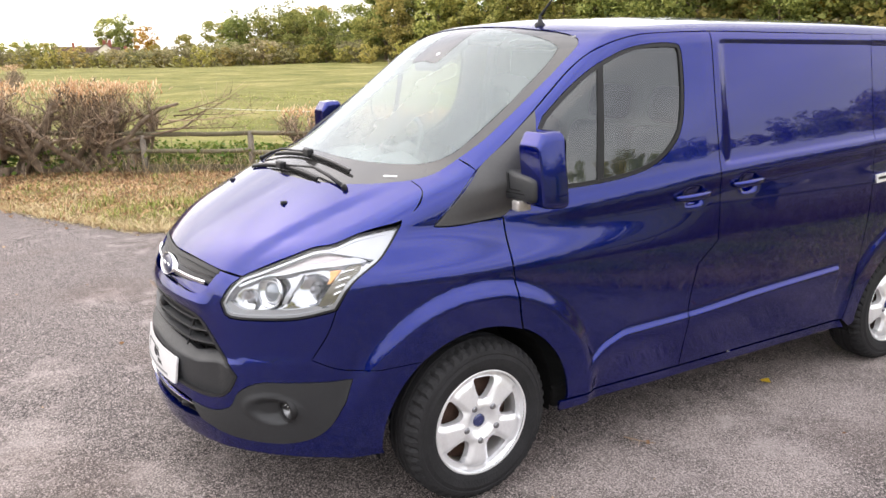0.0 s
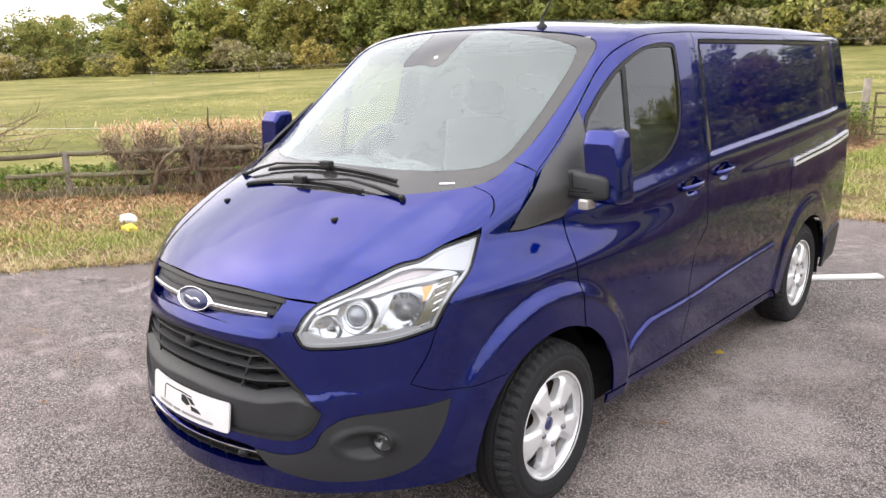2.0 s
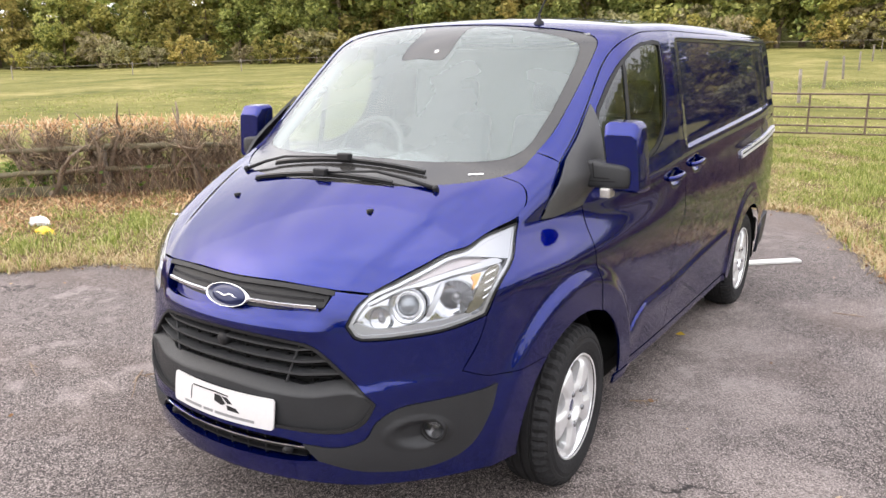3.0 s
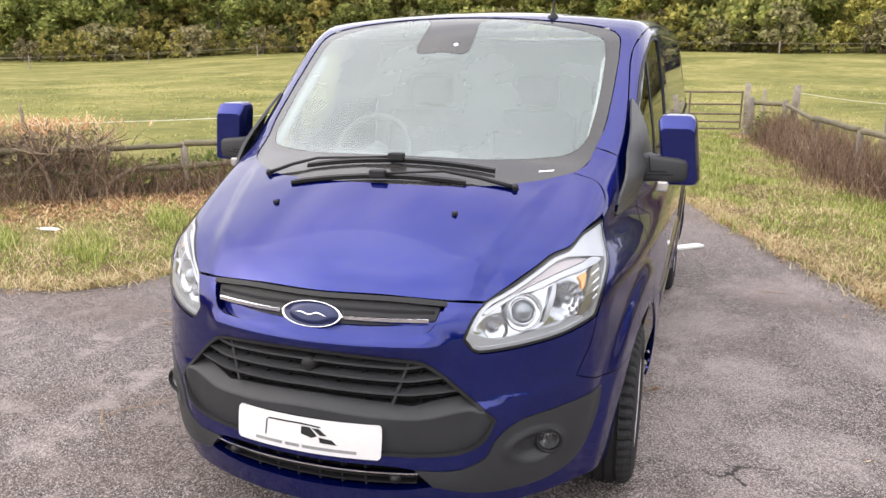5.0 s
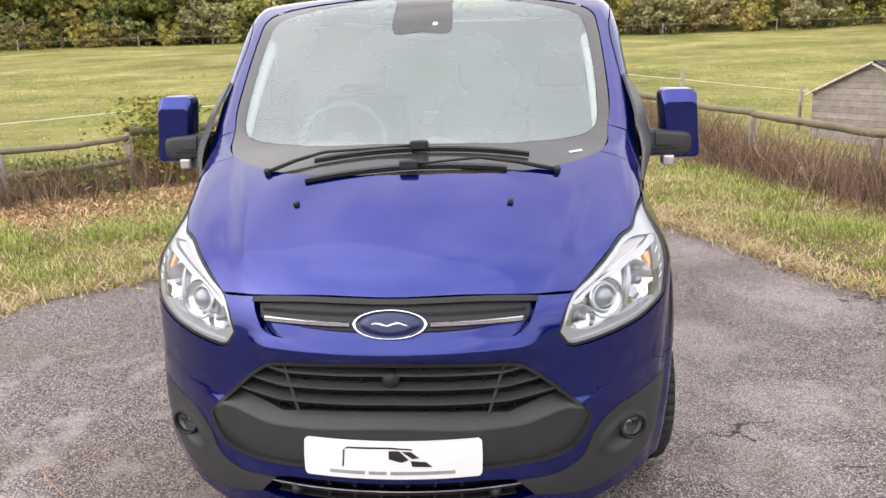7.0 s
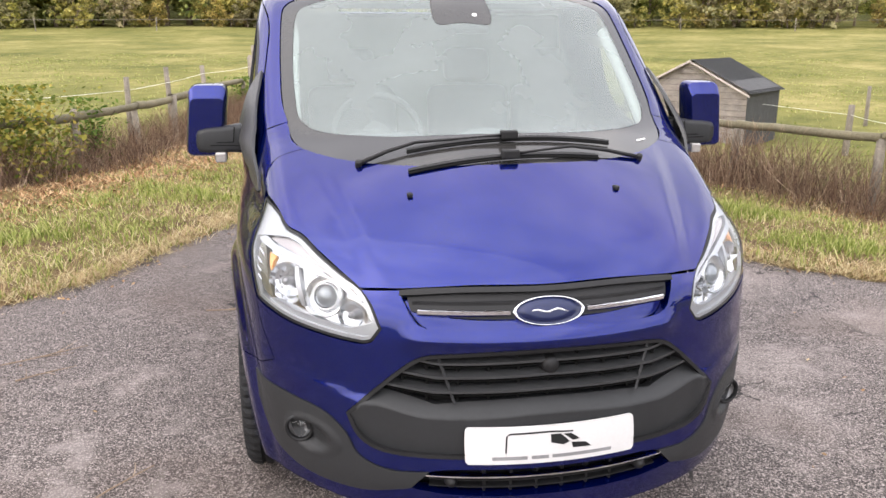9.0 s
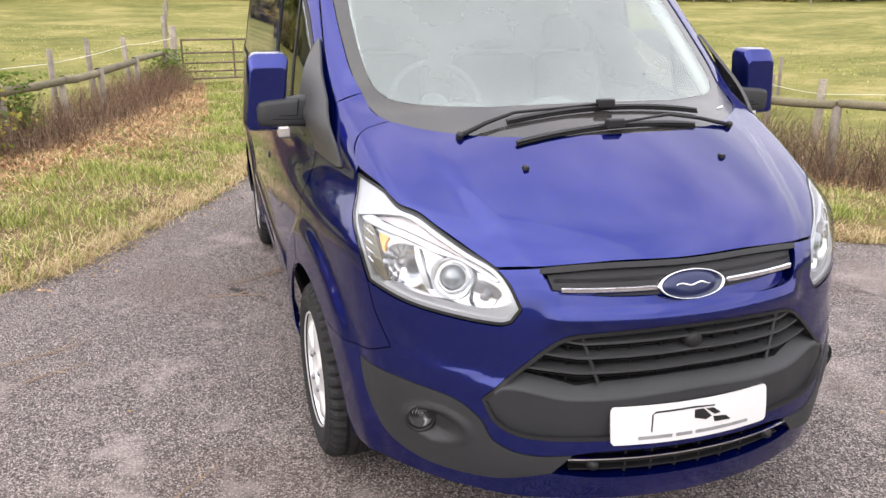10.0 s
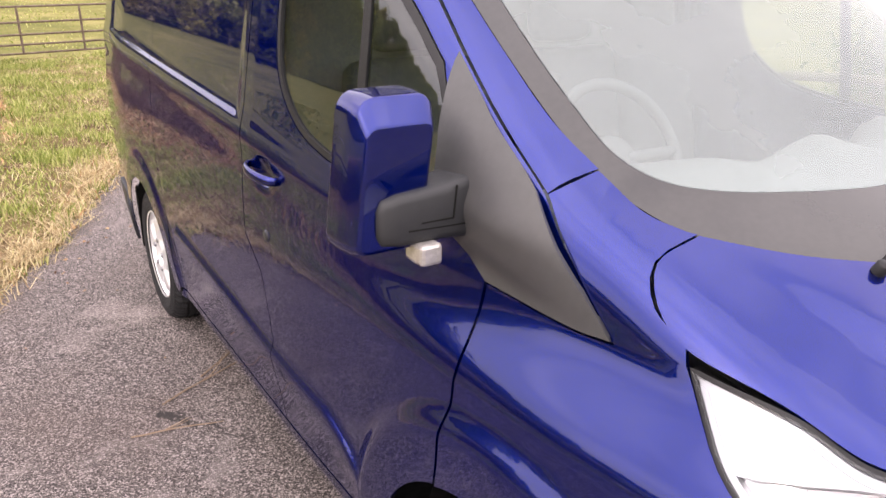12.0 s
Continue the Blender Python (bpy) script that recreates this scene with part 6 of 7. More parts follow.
def stems(places, heights, r, seed, sway=0.25):
    """Thin three-sided stalks that bend once."""
    g = np.random.default_rng(seed)
    n = len(places)
    a = g.uniform(0, math.tau, n)
    d = np.c_[np.cos(a), np.sin(a), np.zeros(n)] * (heights * sway * g.uniform(0.1, 1.8, n))[:, None]
    e = np.c_[np.cos(a + 1), np.sin(a + 1), np.zeros(n)] * (heights * sway * g.uniform(-0.6, 0.6, n))[:, None]
    up = heights[:, None] * np.array([0, 0, 1.0])
    rows = []
    for c, k in ((places, 1.0), (places + up * 0.5 + d * 0.4 + e, 0.8), (places + up + d, 0.4)):
        for j in range(3):
            o = np.array([math.cos(j * 2.094), math.sin(j * 2.094), 0])
            rows.append(c + o * (r * k))
    v = np.stack(rows, 1).reshape(-1, 3)
    f = []
    for lvl in (0, 3):
        for j in range(3):
            p, q2 = lvl + j, lvl + (j + 1) % 3
            f += [(p, q2, q2 + 3), (p, q2 + 3, p + 3)]
    t = (np.arange(n) * 9)[:, None, None] + np.array(f)[None]
    return v, t.reshape(-1, 3)


def leaves(places, size, seed, droop=0.4):
    """Single pointed leaves of four corners at random turns."""
    g = np.random.default_rng(seed)
    n = len(places)
    d = g.normal(0, 1, (n, 3))
    d[:, 2] *= droop
    d /= np.linalg.norm(d, axis=1, keepdims=True)
    s = np.cross(d, g.normal(0, 1, (n, 3)))
    s /= np.maximum(np.linalg.norm(s, axis=1, keepdims=True), 1e-6)
    k = (size * g.uniform(0.5, 1.4, n))[:, None]
    v = np.stack([places - d * k, places + s * k * 0.55, places + d * k, places - s * k * 0.55], 1).reshape(-1, 3)
    t = (np.arange(n) * 4)[:, None, None] + np.array([[0, 1, 2], [0, 2, 3]])[None]
    return v, t.reshape(-1, 3)


g0 = np.random.default_rng(21)
p = along(RIGHT_FENCE[1:9], 9500, 0.3, 22)
v, t = stems(p, g0.uniform(0.2, 0.85, len(p)) * (0.8 + 0.3 * wave(p[:, :2], 1.3, 2)), 0.0035, 23, 0.4)
tagged(fast_mesh("dead_stalks", v, t, DEAD), "dense brown dead stalks along the log rail", "dead stalks", kind="stuff")
p = along(LEFT_FENCE[4:], 6500, 0.25, 24)
v, t = stems(p, g0.uniform(0.15, 0.6, len(p)), 0.0032, 25, 0.45)
tagged(fast_mesh("dead_stalks", v, t, DEAD), "tangled brown dead stalks under the rail fence", "dead stalks", kind="stuff")
p = along(LEFT_FENCE[2:6], 900, 0.2, 34)
v, t = stems(p, g0.uniform(0.15, 0.45, len(p)), 0.0032, 35, 0.6)
tagged(fast_mesh("dead_stalks", v, t, STRAW), "pale dry stalks between the hedges", "dead stalks", kind="stuff")
p = along(LEFT_FENCE[1:7], 9000, 0.35, 26) + [-0.35, 0.5, 0]
p[:, 2] = land(p[:, :2]) + g0.uniform(0.02, 0.38, len(p))
v, t = leaves(p, 0.045, 27)
tagged(fast_mesh("nettles", v, t, WEEDS), "low green nettles and weeds behind the rails", "weeds", kind="stuff")
for i, (x, y, rad, h, n) in enumerate(((-4.1, 8.0, 0.6, 0.98, 3200), (-1.95, 16.2, 0.5, 0.7, 1200), (-3.5, 9.0, 0.3, 0.8, 700), (6.75, 4.7, 0.5, 1.2, 5200), (2.25, 15.9, 0.4, 0.55, 700))):
    gg = np.random.default_rng(40 + i)
    d = gg.normal(0, 0.5, (n, 3))
    pl = np.c_[x + d[:, 0] * rad, y + d[:, 1] * rad, np.abs(d[:, 2]) * h * 0.9 + gg.uniform(0, 0.5, n) * h]
    pl[:, 2] = np.minimum(pl[:, 2], h * 1.15)
    root = np.c_[x + gg.normal(0, rad * 0.2, 60), y + gg.normal(0, rad * 0.2, 60), np.zeros(60)]
    bush = thing("bush", "leafy green and yellow bush by the fence", "bush", group="fence bushes")
    v, t = leaves(pl, 0.035, 50 + i)
    fast_mesh("foliage", v, t, leaf_mat("bush_leaves", [(0.07, 0.10, 0.02), (0.14, 0.17, 0.03), (0.26, 0.25, 0.05), (0.40, 0.30, 0.07)]) if i == 0 else WEEDS, bush)
    v, t = stems(root, gg.uniform(0.4, 1.0, 60) * h, 0.006, 60 + i, 0.5)
    tagged(fast_mesh("stem_tangle", v, t, DEAD, bush), kind="stuff")

# ---- cut hedges: gnarled stems, a mass of twigs, pale cut ends ----
BARK = mat("hedge_bark", (0.11, 0.078, 0.055), 0.9, vary=0.5, scale=14, bump=0.6, bump_scale=90, color2=(0.32, 0.25, 0.18))
TWIG = leaf_mat("hedge_twigs", [(0.065, 0.043, 0.03), (0.17, 0.12, 0.083), (0.31, 0.225, 0.155), (0.50, 0.385, 0.27)], through=0.0)
CUT = leaf_mat("cut_wood", [(0.40, 0.21, 0.10), (0.52, 0.31, 0.16), (0.62, 0.43, 0.25), (0.70, 0.55, 0.37)], through=0.0)


class Wood:
    """Gathers round tapering branches into arrays of places and triangles."""

    def __init__(self):
        self.v, self.t = [], []

    def bough(self, pts, r0, r1, seg=5):
        o = len(self.v)
        n = len(pts)
        for i, p in enumerate(pts):
            d = (pts[min(i + 1, n - 1)] - pts[max(i - 1, 0)]).normalized()
            a = d.cross(Vector((0.3, 0.2, 1)) if abs(d.z) < 0.9 else Vector((1, 0.1, 0))).normalized()
            c = d.cross(a)
            r = r0 + (r1 - r0) * i / (n - 1)
            for k in range(seg):
                w = k * math.tau / seg
                self.v.append(p + (a * math.cos(w) + c * math.sin(w)) * r)
        for i in range(n - 1):
            for k in range(seg):
                p, q2 = o + i * seg + k, o + i * seg + (k + 1) % seg
                self.t += [(p, q2, q2 + seg), (p, q2 + seg, p + seg)]
        e = o + (n - 1) * seg
        for k in range(1, seg - 1):
            self.t.append((e, e + k, e + k + 1))

    def mesh(self, name, material, parent, label=""):
        if self.t:
            return fast_mesh(name, [tuple(p) for p in self.v], self.t, material, parent, label)


def crooked(rnd, start, way, length, n, kink):
    pts = [start.copy()]
    d = way.normalized()
    for _ in range(n):
        d = (d + Vector((rnd.uniform(-1, 1), rnd.uniform(-1, 1), rnd.uniform(-0.6, 0.6))) * kink).normalized()
        pts.append(pts[-1] + d * (length / n))
    return pts


def hedge(line, top, n_stems, n_twigs, label, seed, thick=0.28, trunk=0.035):
    rnd = random.Random(seed)
    ob = thing("hedge", label, "hedge", group="cut hedges")
    line = [Vector((*p, 0)) for p in line]
    stems_w, twigs_w, cut_w = Wood(), Wood(), Wood()
    lens = [(b - a).length for a, b in zip(line, line[1:])]

    def spot(s):
        s *= sum(lens)
        for a, b, l in zip(line, line[1:], lens):
            if s <= l:
                return a.lerp(b, s / l), (b - a).normalized()
            s -= l
        return line[-1], (line[-1] - line[-2]).normalized()

    ends = []
    for i in range(n_stems):
        p, d = spot((i + rnd.random()) / n_stems)
        side = Vector((-d.y, d.x, 0))
        p = p + side * rnd.gauss(0, thick * 0.3)
        p.z = float(land([(p.x, p.y)])[0]) - 0.02
        lean = d * rnd.gauss(0, 0.55) + side * rnd.gauss(0, 0.25) + Vector((0, 0, 1))
        pts = crooked(rnd, p, lean, top * rnd.uniform(0.6, 1.0), 6, 0.26)
        r = trunk * rnd.uniform(0.45, 1.5)
        stems_w.bough(pts, r, r * 0.45, 6)
        for k in (3, 4, 5, 6):
            ends.append((pts[k], d, side))
            if rnd.random() < 0.6:
                b = crooked(rnd, pts[k], d * rnd.gauss(0, 0.8) + side * rnd.gauss(0, 0.5) + Vector((0, 0, rnd.uniform(0.0, 0.9))), rnd.uniform(0.2, 0.5), 4, 0.3)
                stems_w.bough(b, r * 0.45, r * 0.2, 5)
                ends += [(b[2], d, side), (b[4], d, side)]
    for i in range(n_twigs):
        p, d, side = rnd.choice(ends)
        way = d * rnd.gauss(0, 0.7) + side * rnd.gauss(0, 0.6) + Vector((0, 0, rnd.gauss(0.9, 0.6)))
        b = crooked(rnd, p + Vector((rnd.gauss(0, 0.05), rnd.gauss(0, 0.05), rnd.gauss(0, 0.05))), way, rnd.uniform(0.10, 0.38), 3, 0.35)
        lim = top * rnd.uniform(0.86, 1.08)
        if b[-1].z > lim:
            cutp = [q2 for q2 in b if q2.z < lim]
            if len(cutp) > 1:
                twigs_w.bough(cutp, 0.006, 0.004, 3)
                cut_w.bough([cutp[-1], cutp[-1] + (b[-1] - b[0]).normalized() * rnd.uniform(0.03, 0.10)], 0.005, 0.0045, 4)
        else:
            twigs_w.bough(b, 0.0055, 0.002, 3)
            if b[-1].z > top * 0.75 and rnd.random() < 0.5:
                cut_w.bough([b[-1], b[-1] + (b[-1] - b[-2]).normalized() * rnd.uniform(0.03, 0.08)], 0.004, 0.003, 4)
    for i in range(n_twigs // 5):
        p, d, side = rnd.choice(ends)
        q2 = Vector((p.x + rnd.gauss(0, 0.1), p.y + rnd.gauss(0, 0.1), top * rnd.uniform(0.88, 1.0)))
        cut_w.bough([q2, q2 + Vector((rnd.gauss(0, 0.5), rnd.gauss(0, 0.5), 0.8)).normalized() * rnd.uniform(0.03, 0.10)], 0.0075, 0.006, 4)
    for made in (stems_w.mesh("gnarled_wood", BARK, ob, "gnarled grey-brown wood"), twigs_w.mesh("twig_mass", TWIG, ob, "tangled brown twigs"), cut_w.mesh("cut_top", CUT, ob, "pale orange cut ends")):
        tagged(made, kind="stuff")
    return ob


hedge([(-11.6, -3.4), (-10.3, -1.0), (-9.9, 0.6), (-9.3, 1.65)], 1.38, 76, 8500, "flail-cut brown hedge with gnarled stems beside the verge", 3, 0.34, 0.062)
hedge([(-7.95, 3.75), (-7.4, 4.6), (-6.6, 5.35), (-6.15, 5.75)], 0.99, 70, 2700, "short length of cut brown hedge over the rails", 4, 0.28, 0.036)
# a long bare branch that reaches out of the hedge
rnd = random.Random(12)
w = Wood()
reach = thing("branch", "long bare branch reaching from the hedge over the rails", "branch")
limb = Wood()
limb.bough([Vector(p) for p in ((-9.95, 0.35, -0.03), (-9.8, 0.65, 0.16), (-9.62, 1.05, 0.30), (-9.42, 1.45, 0.50), (-9.30, 1.68, 0.78), (-9.15, 1.95, 1.0), (-9.0, 2.2, 1.08))], 0.078, 0.022, 8)
limb.bough([Vector(p) for p in ((-9.42, 1.45, 0.50), (-9.2, 1.85, 0.60), (-8.95, 2.25, 0.72), (-8.8, 2.5, 0.93))], 0.032, 0.012, 7)
limb.bough([Vector(p) for p in ((-9.62, 1.05, 0.30), (-9.68, 1.15, 0.6), (-9.55, 1.3, 0.9), (-9.6, 1.35, 1.15))], 0.04, 0.016, 7)
limb.mesh("limb", BARK, reach, "thick gnarled limb")
for k in range(6):
    start = Vector((-9.2 + 0.05 * k, 1.8 + 0.08 * k, 0.62 + 0.07 * k))
    b = crooked(rnd, start, Vector((0.55, 0.8, rnd.uniform(-0.05, 0.5))), rnd.uniform(0.7, 1.5), 7, 0.16)
    w.bough(b, 0.013, 0.003, 5)
    for q2 in b[2:]:
        for _ in range(3):
            w.bough(crooked(rnd, q2, Vector((rnd.gauss(0.3, 0.5), rnd.gauss(0.4, 0.5), rnd.gauss(0.3, 0.5))), rnd.uniform(0.15, 0.45), 3, 0.2), 0.004, 0.0015, 3)
tagged(w.mesh("twig_spray", TWIG, reach), kind="stuff")
hedge([(-16, -1.6), (-24, -0.6), (-36, 0.8), (-55, 2.6)], 1.25, 50, 3000, "long cut hedge running off along the lane", 5, 0.5, 0.04)

# arching brambles and broken stems tangled along the log rail and under the hedge
def brambles(line, n, reach_out, label, seed):
    rnd = random.Random(seed)
    w = Wood()
    ob = thing("bramble", label, "brambles", group="fence brambles")
    base = along(line, n, 0.22, seed)
    for x, y, z in base:
        a = rnd.uniform(0, math.tau)
        l = rnd.uniform(0.35, 1.15) * reach_out
        b = crooked(rnd, Vector((x, y, z)), Vector((math.cos(a) * 0.6, math.sin(a) * 0.6, 1)), l, 5, 0.35)
        for i, q2 in enumerate(b):
            q2.z = max(z, q2.z - 0.5 * l * (i / 5) ** 3 * rnd.uniform(0.4, 1.2))
        w.bough(b, rnd.uniform(0.003, 0.0065), 0.0018, 3)
    tagged(w.mesh("stem_tangle", TWIG, ob), kind="stuff")


brambles(RIGHT_FENCE[2:9], 620, 0.95, "tangled brown brambles along the log rail", 401)
brambles(LEFT_FENCE[4:9], 420, 0.7, "tangled brown brambles under the two-rail fence", 402)
brambles(LEFT_FENCE[2:6], 260, 0.55, "dry broken brambles under the cut hedge", 403)

# ---- rail fences ----
RAIL = mat("weathered_rail", (0.12, 0.108, 0.066), 0.9, vary=0.4, scale=5, bump=0.7, bump_scale=70, color2=(0.20, 0.172, 0.11), per_object=0.2)
POST = mat("weathered_post", (0.15, 0.13, 0.105), 0.9, vary=0.4, scale=7, bump=0.7, bump_scale=80, color2=(0.31, 0.27, 0.22), per_object=0.2)


def log_part(name, a, b, r, parent, rnd, flat=1.0, material=RAIL):
    w = Wood()
    a, b = Vector(a), Vector(b)
    n = 7
    pts = [a.lerp(b, i / n) + Vector((rnd.gauss(0, 0.005), rnd.gauss(0, 0.005), rnd.gauss(0, 0.005) - 0.008 * math.sin(math.pi * i / n))) for i in range(n + 1)]
    w.bough(pts, r * rnd.uniform(0.9, 1.1), r * rnd.uniform(0.8, 1.0), 8)
    ob = w.mesh(name, material, parent)
    ob.data.polygons.foreach_set("use_smooth", [True] * len(ob.data.polygons))
    return ob


def split_post(x, y, h, r, parent, rnd, name="post"):
    z = float(land([(x, y)])[0])
    w = Wood()
    lean = Vector((rnd.gauss(0, 0.03), rnd.gauss(0, 0.03), 1))
    w.bough([Vector((x, y, z - 0.1)), Vector((x, y, z)) + lean * h * 0.5, Vector((x, y, z)) + lean * h], r * 1.05, r * 0.9, 7)
    return w.mesh(name, POST, parent)


def rail_fence(points, rails, post_h, label, seed, post_r=0.055, rail_r=0.045, board=0.0):
    rnd = random.Random(seed)
    ob = thing("fence", label, "fence", group="rail fences")
    for x, y in points:
        split_post(x, y, post_h * rnd.uniform(0.95, 1.08), post_r, ob, rnd)
    for (x0, y0), (x1, y1) in zip(points, points[1:]):
        z0, z1 = land([(x0, y0), (x1, y1)])
        for h in rails:
            log_part("rail", (x0, y0, z0 + h + rnd.gauss(0, 0.012)), (x1, y1, z1 + h + rnd.gauss(0, 0.012)), rail_r, ob, rnd)
        if board:
            bm = bmesh.new()
            d = Vector((x1 - x0, y1 - y0, 0))
            m = Matrix.Translation((x0, y0, (z0 + z1) / 2)) @ Matrix.Rotation(math.atan2(d.y, d.x), 4, "Z")
            box(bm, (0, -0.02, -0.02), (d.length, 0.02, board), 0.006, m)
            part("gravel_board", bm, RAIL, ob)
    return ob


rail_fence([(-10.6, -2.2), (-10.05, 0.1), (-9.3, 1.7), (-8.35, 3.1), (-7.3, 4.45), (-6.5, 5.35), (-5.35, 6.45), (-4.35, 7.55)], (0.33, 0.61), 0.60, "low two-rail fence of weathered grey wood", 31, 0.05, 0.04, 0.13)
rail_fence([(-4.35, 7.55), (-3.55, 8.75), (-3.05, 9.95), (-2.75, 11.2), (-2.4, 13.6), (-2.0, 16.2)], (0.70,), 0.74, "single log rail on short posts", 32, 0.05, 0.06)
rail_fence([(1.95, 16.9), (2.6, 16.4)], (0.3, 0.75), 0.85, "short length of rails beside the field gate", 33, 0.07, 0.055)
rail_fence([(2.6, 16.2), (2.8, 12.6), (3.1, 10.0), (3.6, 8.3), (4.2, 6.2), (4.75, 4.6), (5.7, 3.3)], (0.73,), 0.68, "log rail fence over dead stalks", 34, 0.05, 0.046)


def lone_post(x, y, h, r, seed, label="weathered upright fence post with a wire"):
    rnd = random.Random(seed)
    ob = split_post(x, y, h, r, None, rnd, "fence_post")
    tagged(ob, label, "post", "wire fence posts")


for i, (x, y, h, r) in enumerate(((-1.8, 16.6, 1.25, 0.085), (1.85, 17.4, 1.15, 0.07), (2.75, 16.45, 1.15, 0.085), (4.6, 16.6, 1.1, 0.05), (-3.3, 10.6, 1.1, 0.045), (-3.05, 13.0, 1.15, 0.05), (-2.55, 14.2, 1.1, 0.05), (-4.6, 8.3, 0.75, 0.05), (10.4, 12.4, 1.05, 0.07), (8.9, 9.3, 1.1, 0.075),
                                  (-2.1, 21, 1.1, 0.06), (-2.3, 27, 1.1, 0.06), (-2.5, 34, 1.1, 0.06), (-2.7, 42, 1.1, 0.06), (-2.9, 51, 1.1, 0.06), (-3.1, 61, 1.1, 0.06), (2.3, 19.5, 1.0, 0.05), (7.2, 16.4, 1.0, 0.05), (13.5, 15.8, 1.0, 0.05))):
    lone_post(x, y, h, r, 70 + i)
for i in range(16):
    az = radians(62 - 7.4 * i)
    r = 78 - 3 * math.sin(i)
    lone_post(-r * math.sin(az), r * math.cos(az), 1.2, 0.05, 120 + i, "far fence post at the edge of the woods")


def wire(name, pts, r, material, label, category):
    bm = bmesh.new()
    out = []
    for a, b in zip(pts, pts[1:]):
        a, b = Vector(a), Vector(b)
        for i in range(6):
            q2 = a.lerp(b, i / 6)
            q2.z -= 0.02 * math.sin(math.pi * i / 6)
            out.append(q2)
    out.append(Vector(pts[-1]))
    tube(bm, out, [r] * len(out), 4)
    tagged(part(name, bm, material, None), label, category)


TAPE = mat("white_tape", (0.75, 0.75, 0.68), 0.6, vary=0.1)


def at_h(x, y, h):
    return (x, y, float(land([(x, y)])[0]) + h)


wire("electric_tape", [at_h(-9.4, 2.6, 0.95), at_h(-6.6, 6.2, 0.9), at_h(-4.7, 8.2, 0.92), at_h(-3.3, 10.6, 0.9), at_h(-2.55, 14.2, 0.95), at_h(-1.8, 16.6, 1.0)], 0.0035, TAPE, "thin white electric fence tape", "fence tape")
wire("electric_tape", [at_h(2.75, 16.45, 1.0), at_h(4.6, 16.6, 0.9), at_h(7.2, 16.4, 0.9), at_h(10.4, 12.4, 0.85), at_h(8.9, 9.3, 0.85), at_h(9.5, 5, 0.85)], 0.0035, TAPE, "thin white electric fence tape", "fence tape")
far_ring = [at_h(-(78 - 3 * math.sin(i)) * math.sin(radians(62 - 7.4 * i)), (78 - 3 * math.sin(i)) * math.cos(radians(62 - 7.4 * i)), 1.0) for i in range(16)]
wire("far_wire", far_ring, 0.02, POST, "far fence wire along the woods", "fence wire")

# field gate of rusty tube
RUST = mat("rusty_tube", (0.10, 0.065, 0.045), 0.75, 0.3, vary=0.5, scale=10, bump=0.3, color2=(0.22, 0.17, 0.13))
gate = thing("field_gate", "rusty brown tubular steel field gate, closed", "gate")
ga, gb = Vector((-1.62, 16.7, 0)), Vector((1.72, 17.35, 0))
gz0 = float(land([(0, 17)])[0])
for h in (0.14, 0.30, 0.48, 0.70, 0.98):
    bm = bmesh.new()
    tube(bm, [(ga.x, ga.y, gz0 + h), (gb.x, gb.y, gz0 + h)], [0.02, 0.02], 8)
    part("bar", bm, RUST, gate)
for f in (0.0, 0.33, 0.66, 1.0):
    p = ga.lerp(gb, f)
    bm = bmesh.new()
    tube(bm, [(p.x, p.y, gz0 + 0.13), (p.x, p.y, gz0 + 1.0)], [0.022, 0.022], 8)
    part("upright", bm, RUST, gate)

# ---- shed in the field ----
BOARD = mat("grey_boards", (0.36, 0.315, 0.29), 0.9, vary=0.3, scale=6, bump=0.5, bump_scale=60, color2=(0.60, 0.54, 0.49), per_object=0.12)
FELT = mat("roof_felt", (0.045, 0.046, 0.048), 0.85, vary=0.3, scale=8, bump=0.4, bump_scale=200)
# side walls, much darker than the gable's boards
DARK_BOARD = mat("dark_boards", (0.05, 0.05, 0.052), 0.8, vary=0.3, scale=7, bump=0.3)
sx, sy, sz = 7.756, 14.183, -0.733
shed = thing("garden_shed", "small weathered wooden shed with a black felt roof", "shed", pose(sx, sy, sz, 0, 0, -51.5))
W2, L, EAVE, RIDGE = 1.25, 1.97, 1.30, 1.925
bm = bmesh.new()
prof = [(-W2, 0), (W2, 0), (W2, EAVE), (0, RIDGE - 0.02), (-W2, EAVE)]
a = [bm.verts.new((x, 0.02, z)) for x, z in prof]
c = [bm.verts.new((x, L, z)) for x, z in prof]
bm.faces.new(a)
bm.faces.new(c[::-1])
for i in range(5):
    bm.faces.new((a[i], a[(i + 1) % 5], c[(i + 1) % 5], c[i]))
part("walls", bm, DARK_BOARD, shed, "near-black side walls")
for i in range(15):
    z0, z1 = 0.125 * i, 0.125 * (i + 1) - 0.006
    if z1 > RIDGE - 0.03:
        break
    half = W2 if z1 <= EAVE else W2 * (RIDGE - z1) / (RIDGE - EAVE)
    half0 = W2 if z0 <= EAVE else W2 * (RIDGE - z0) / (RIDGE - EAVE)
    bm = bmesh.new()
    vs = [bm.verts.new(p) for p in ((-half0, 0.0, z0), (half0, 0.0, z0), (half, 0.014, z1), (-half, 0.014, z1))]
    f = bm.faces.new(vs)
    bmesh.ops.solidify(bm, geom=[f], thickness=0.012)
    part("board", bm, BOARD, shed)
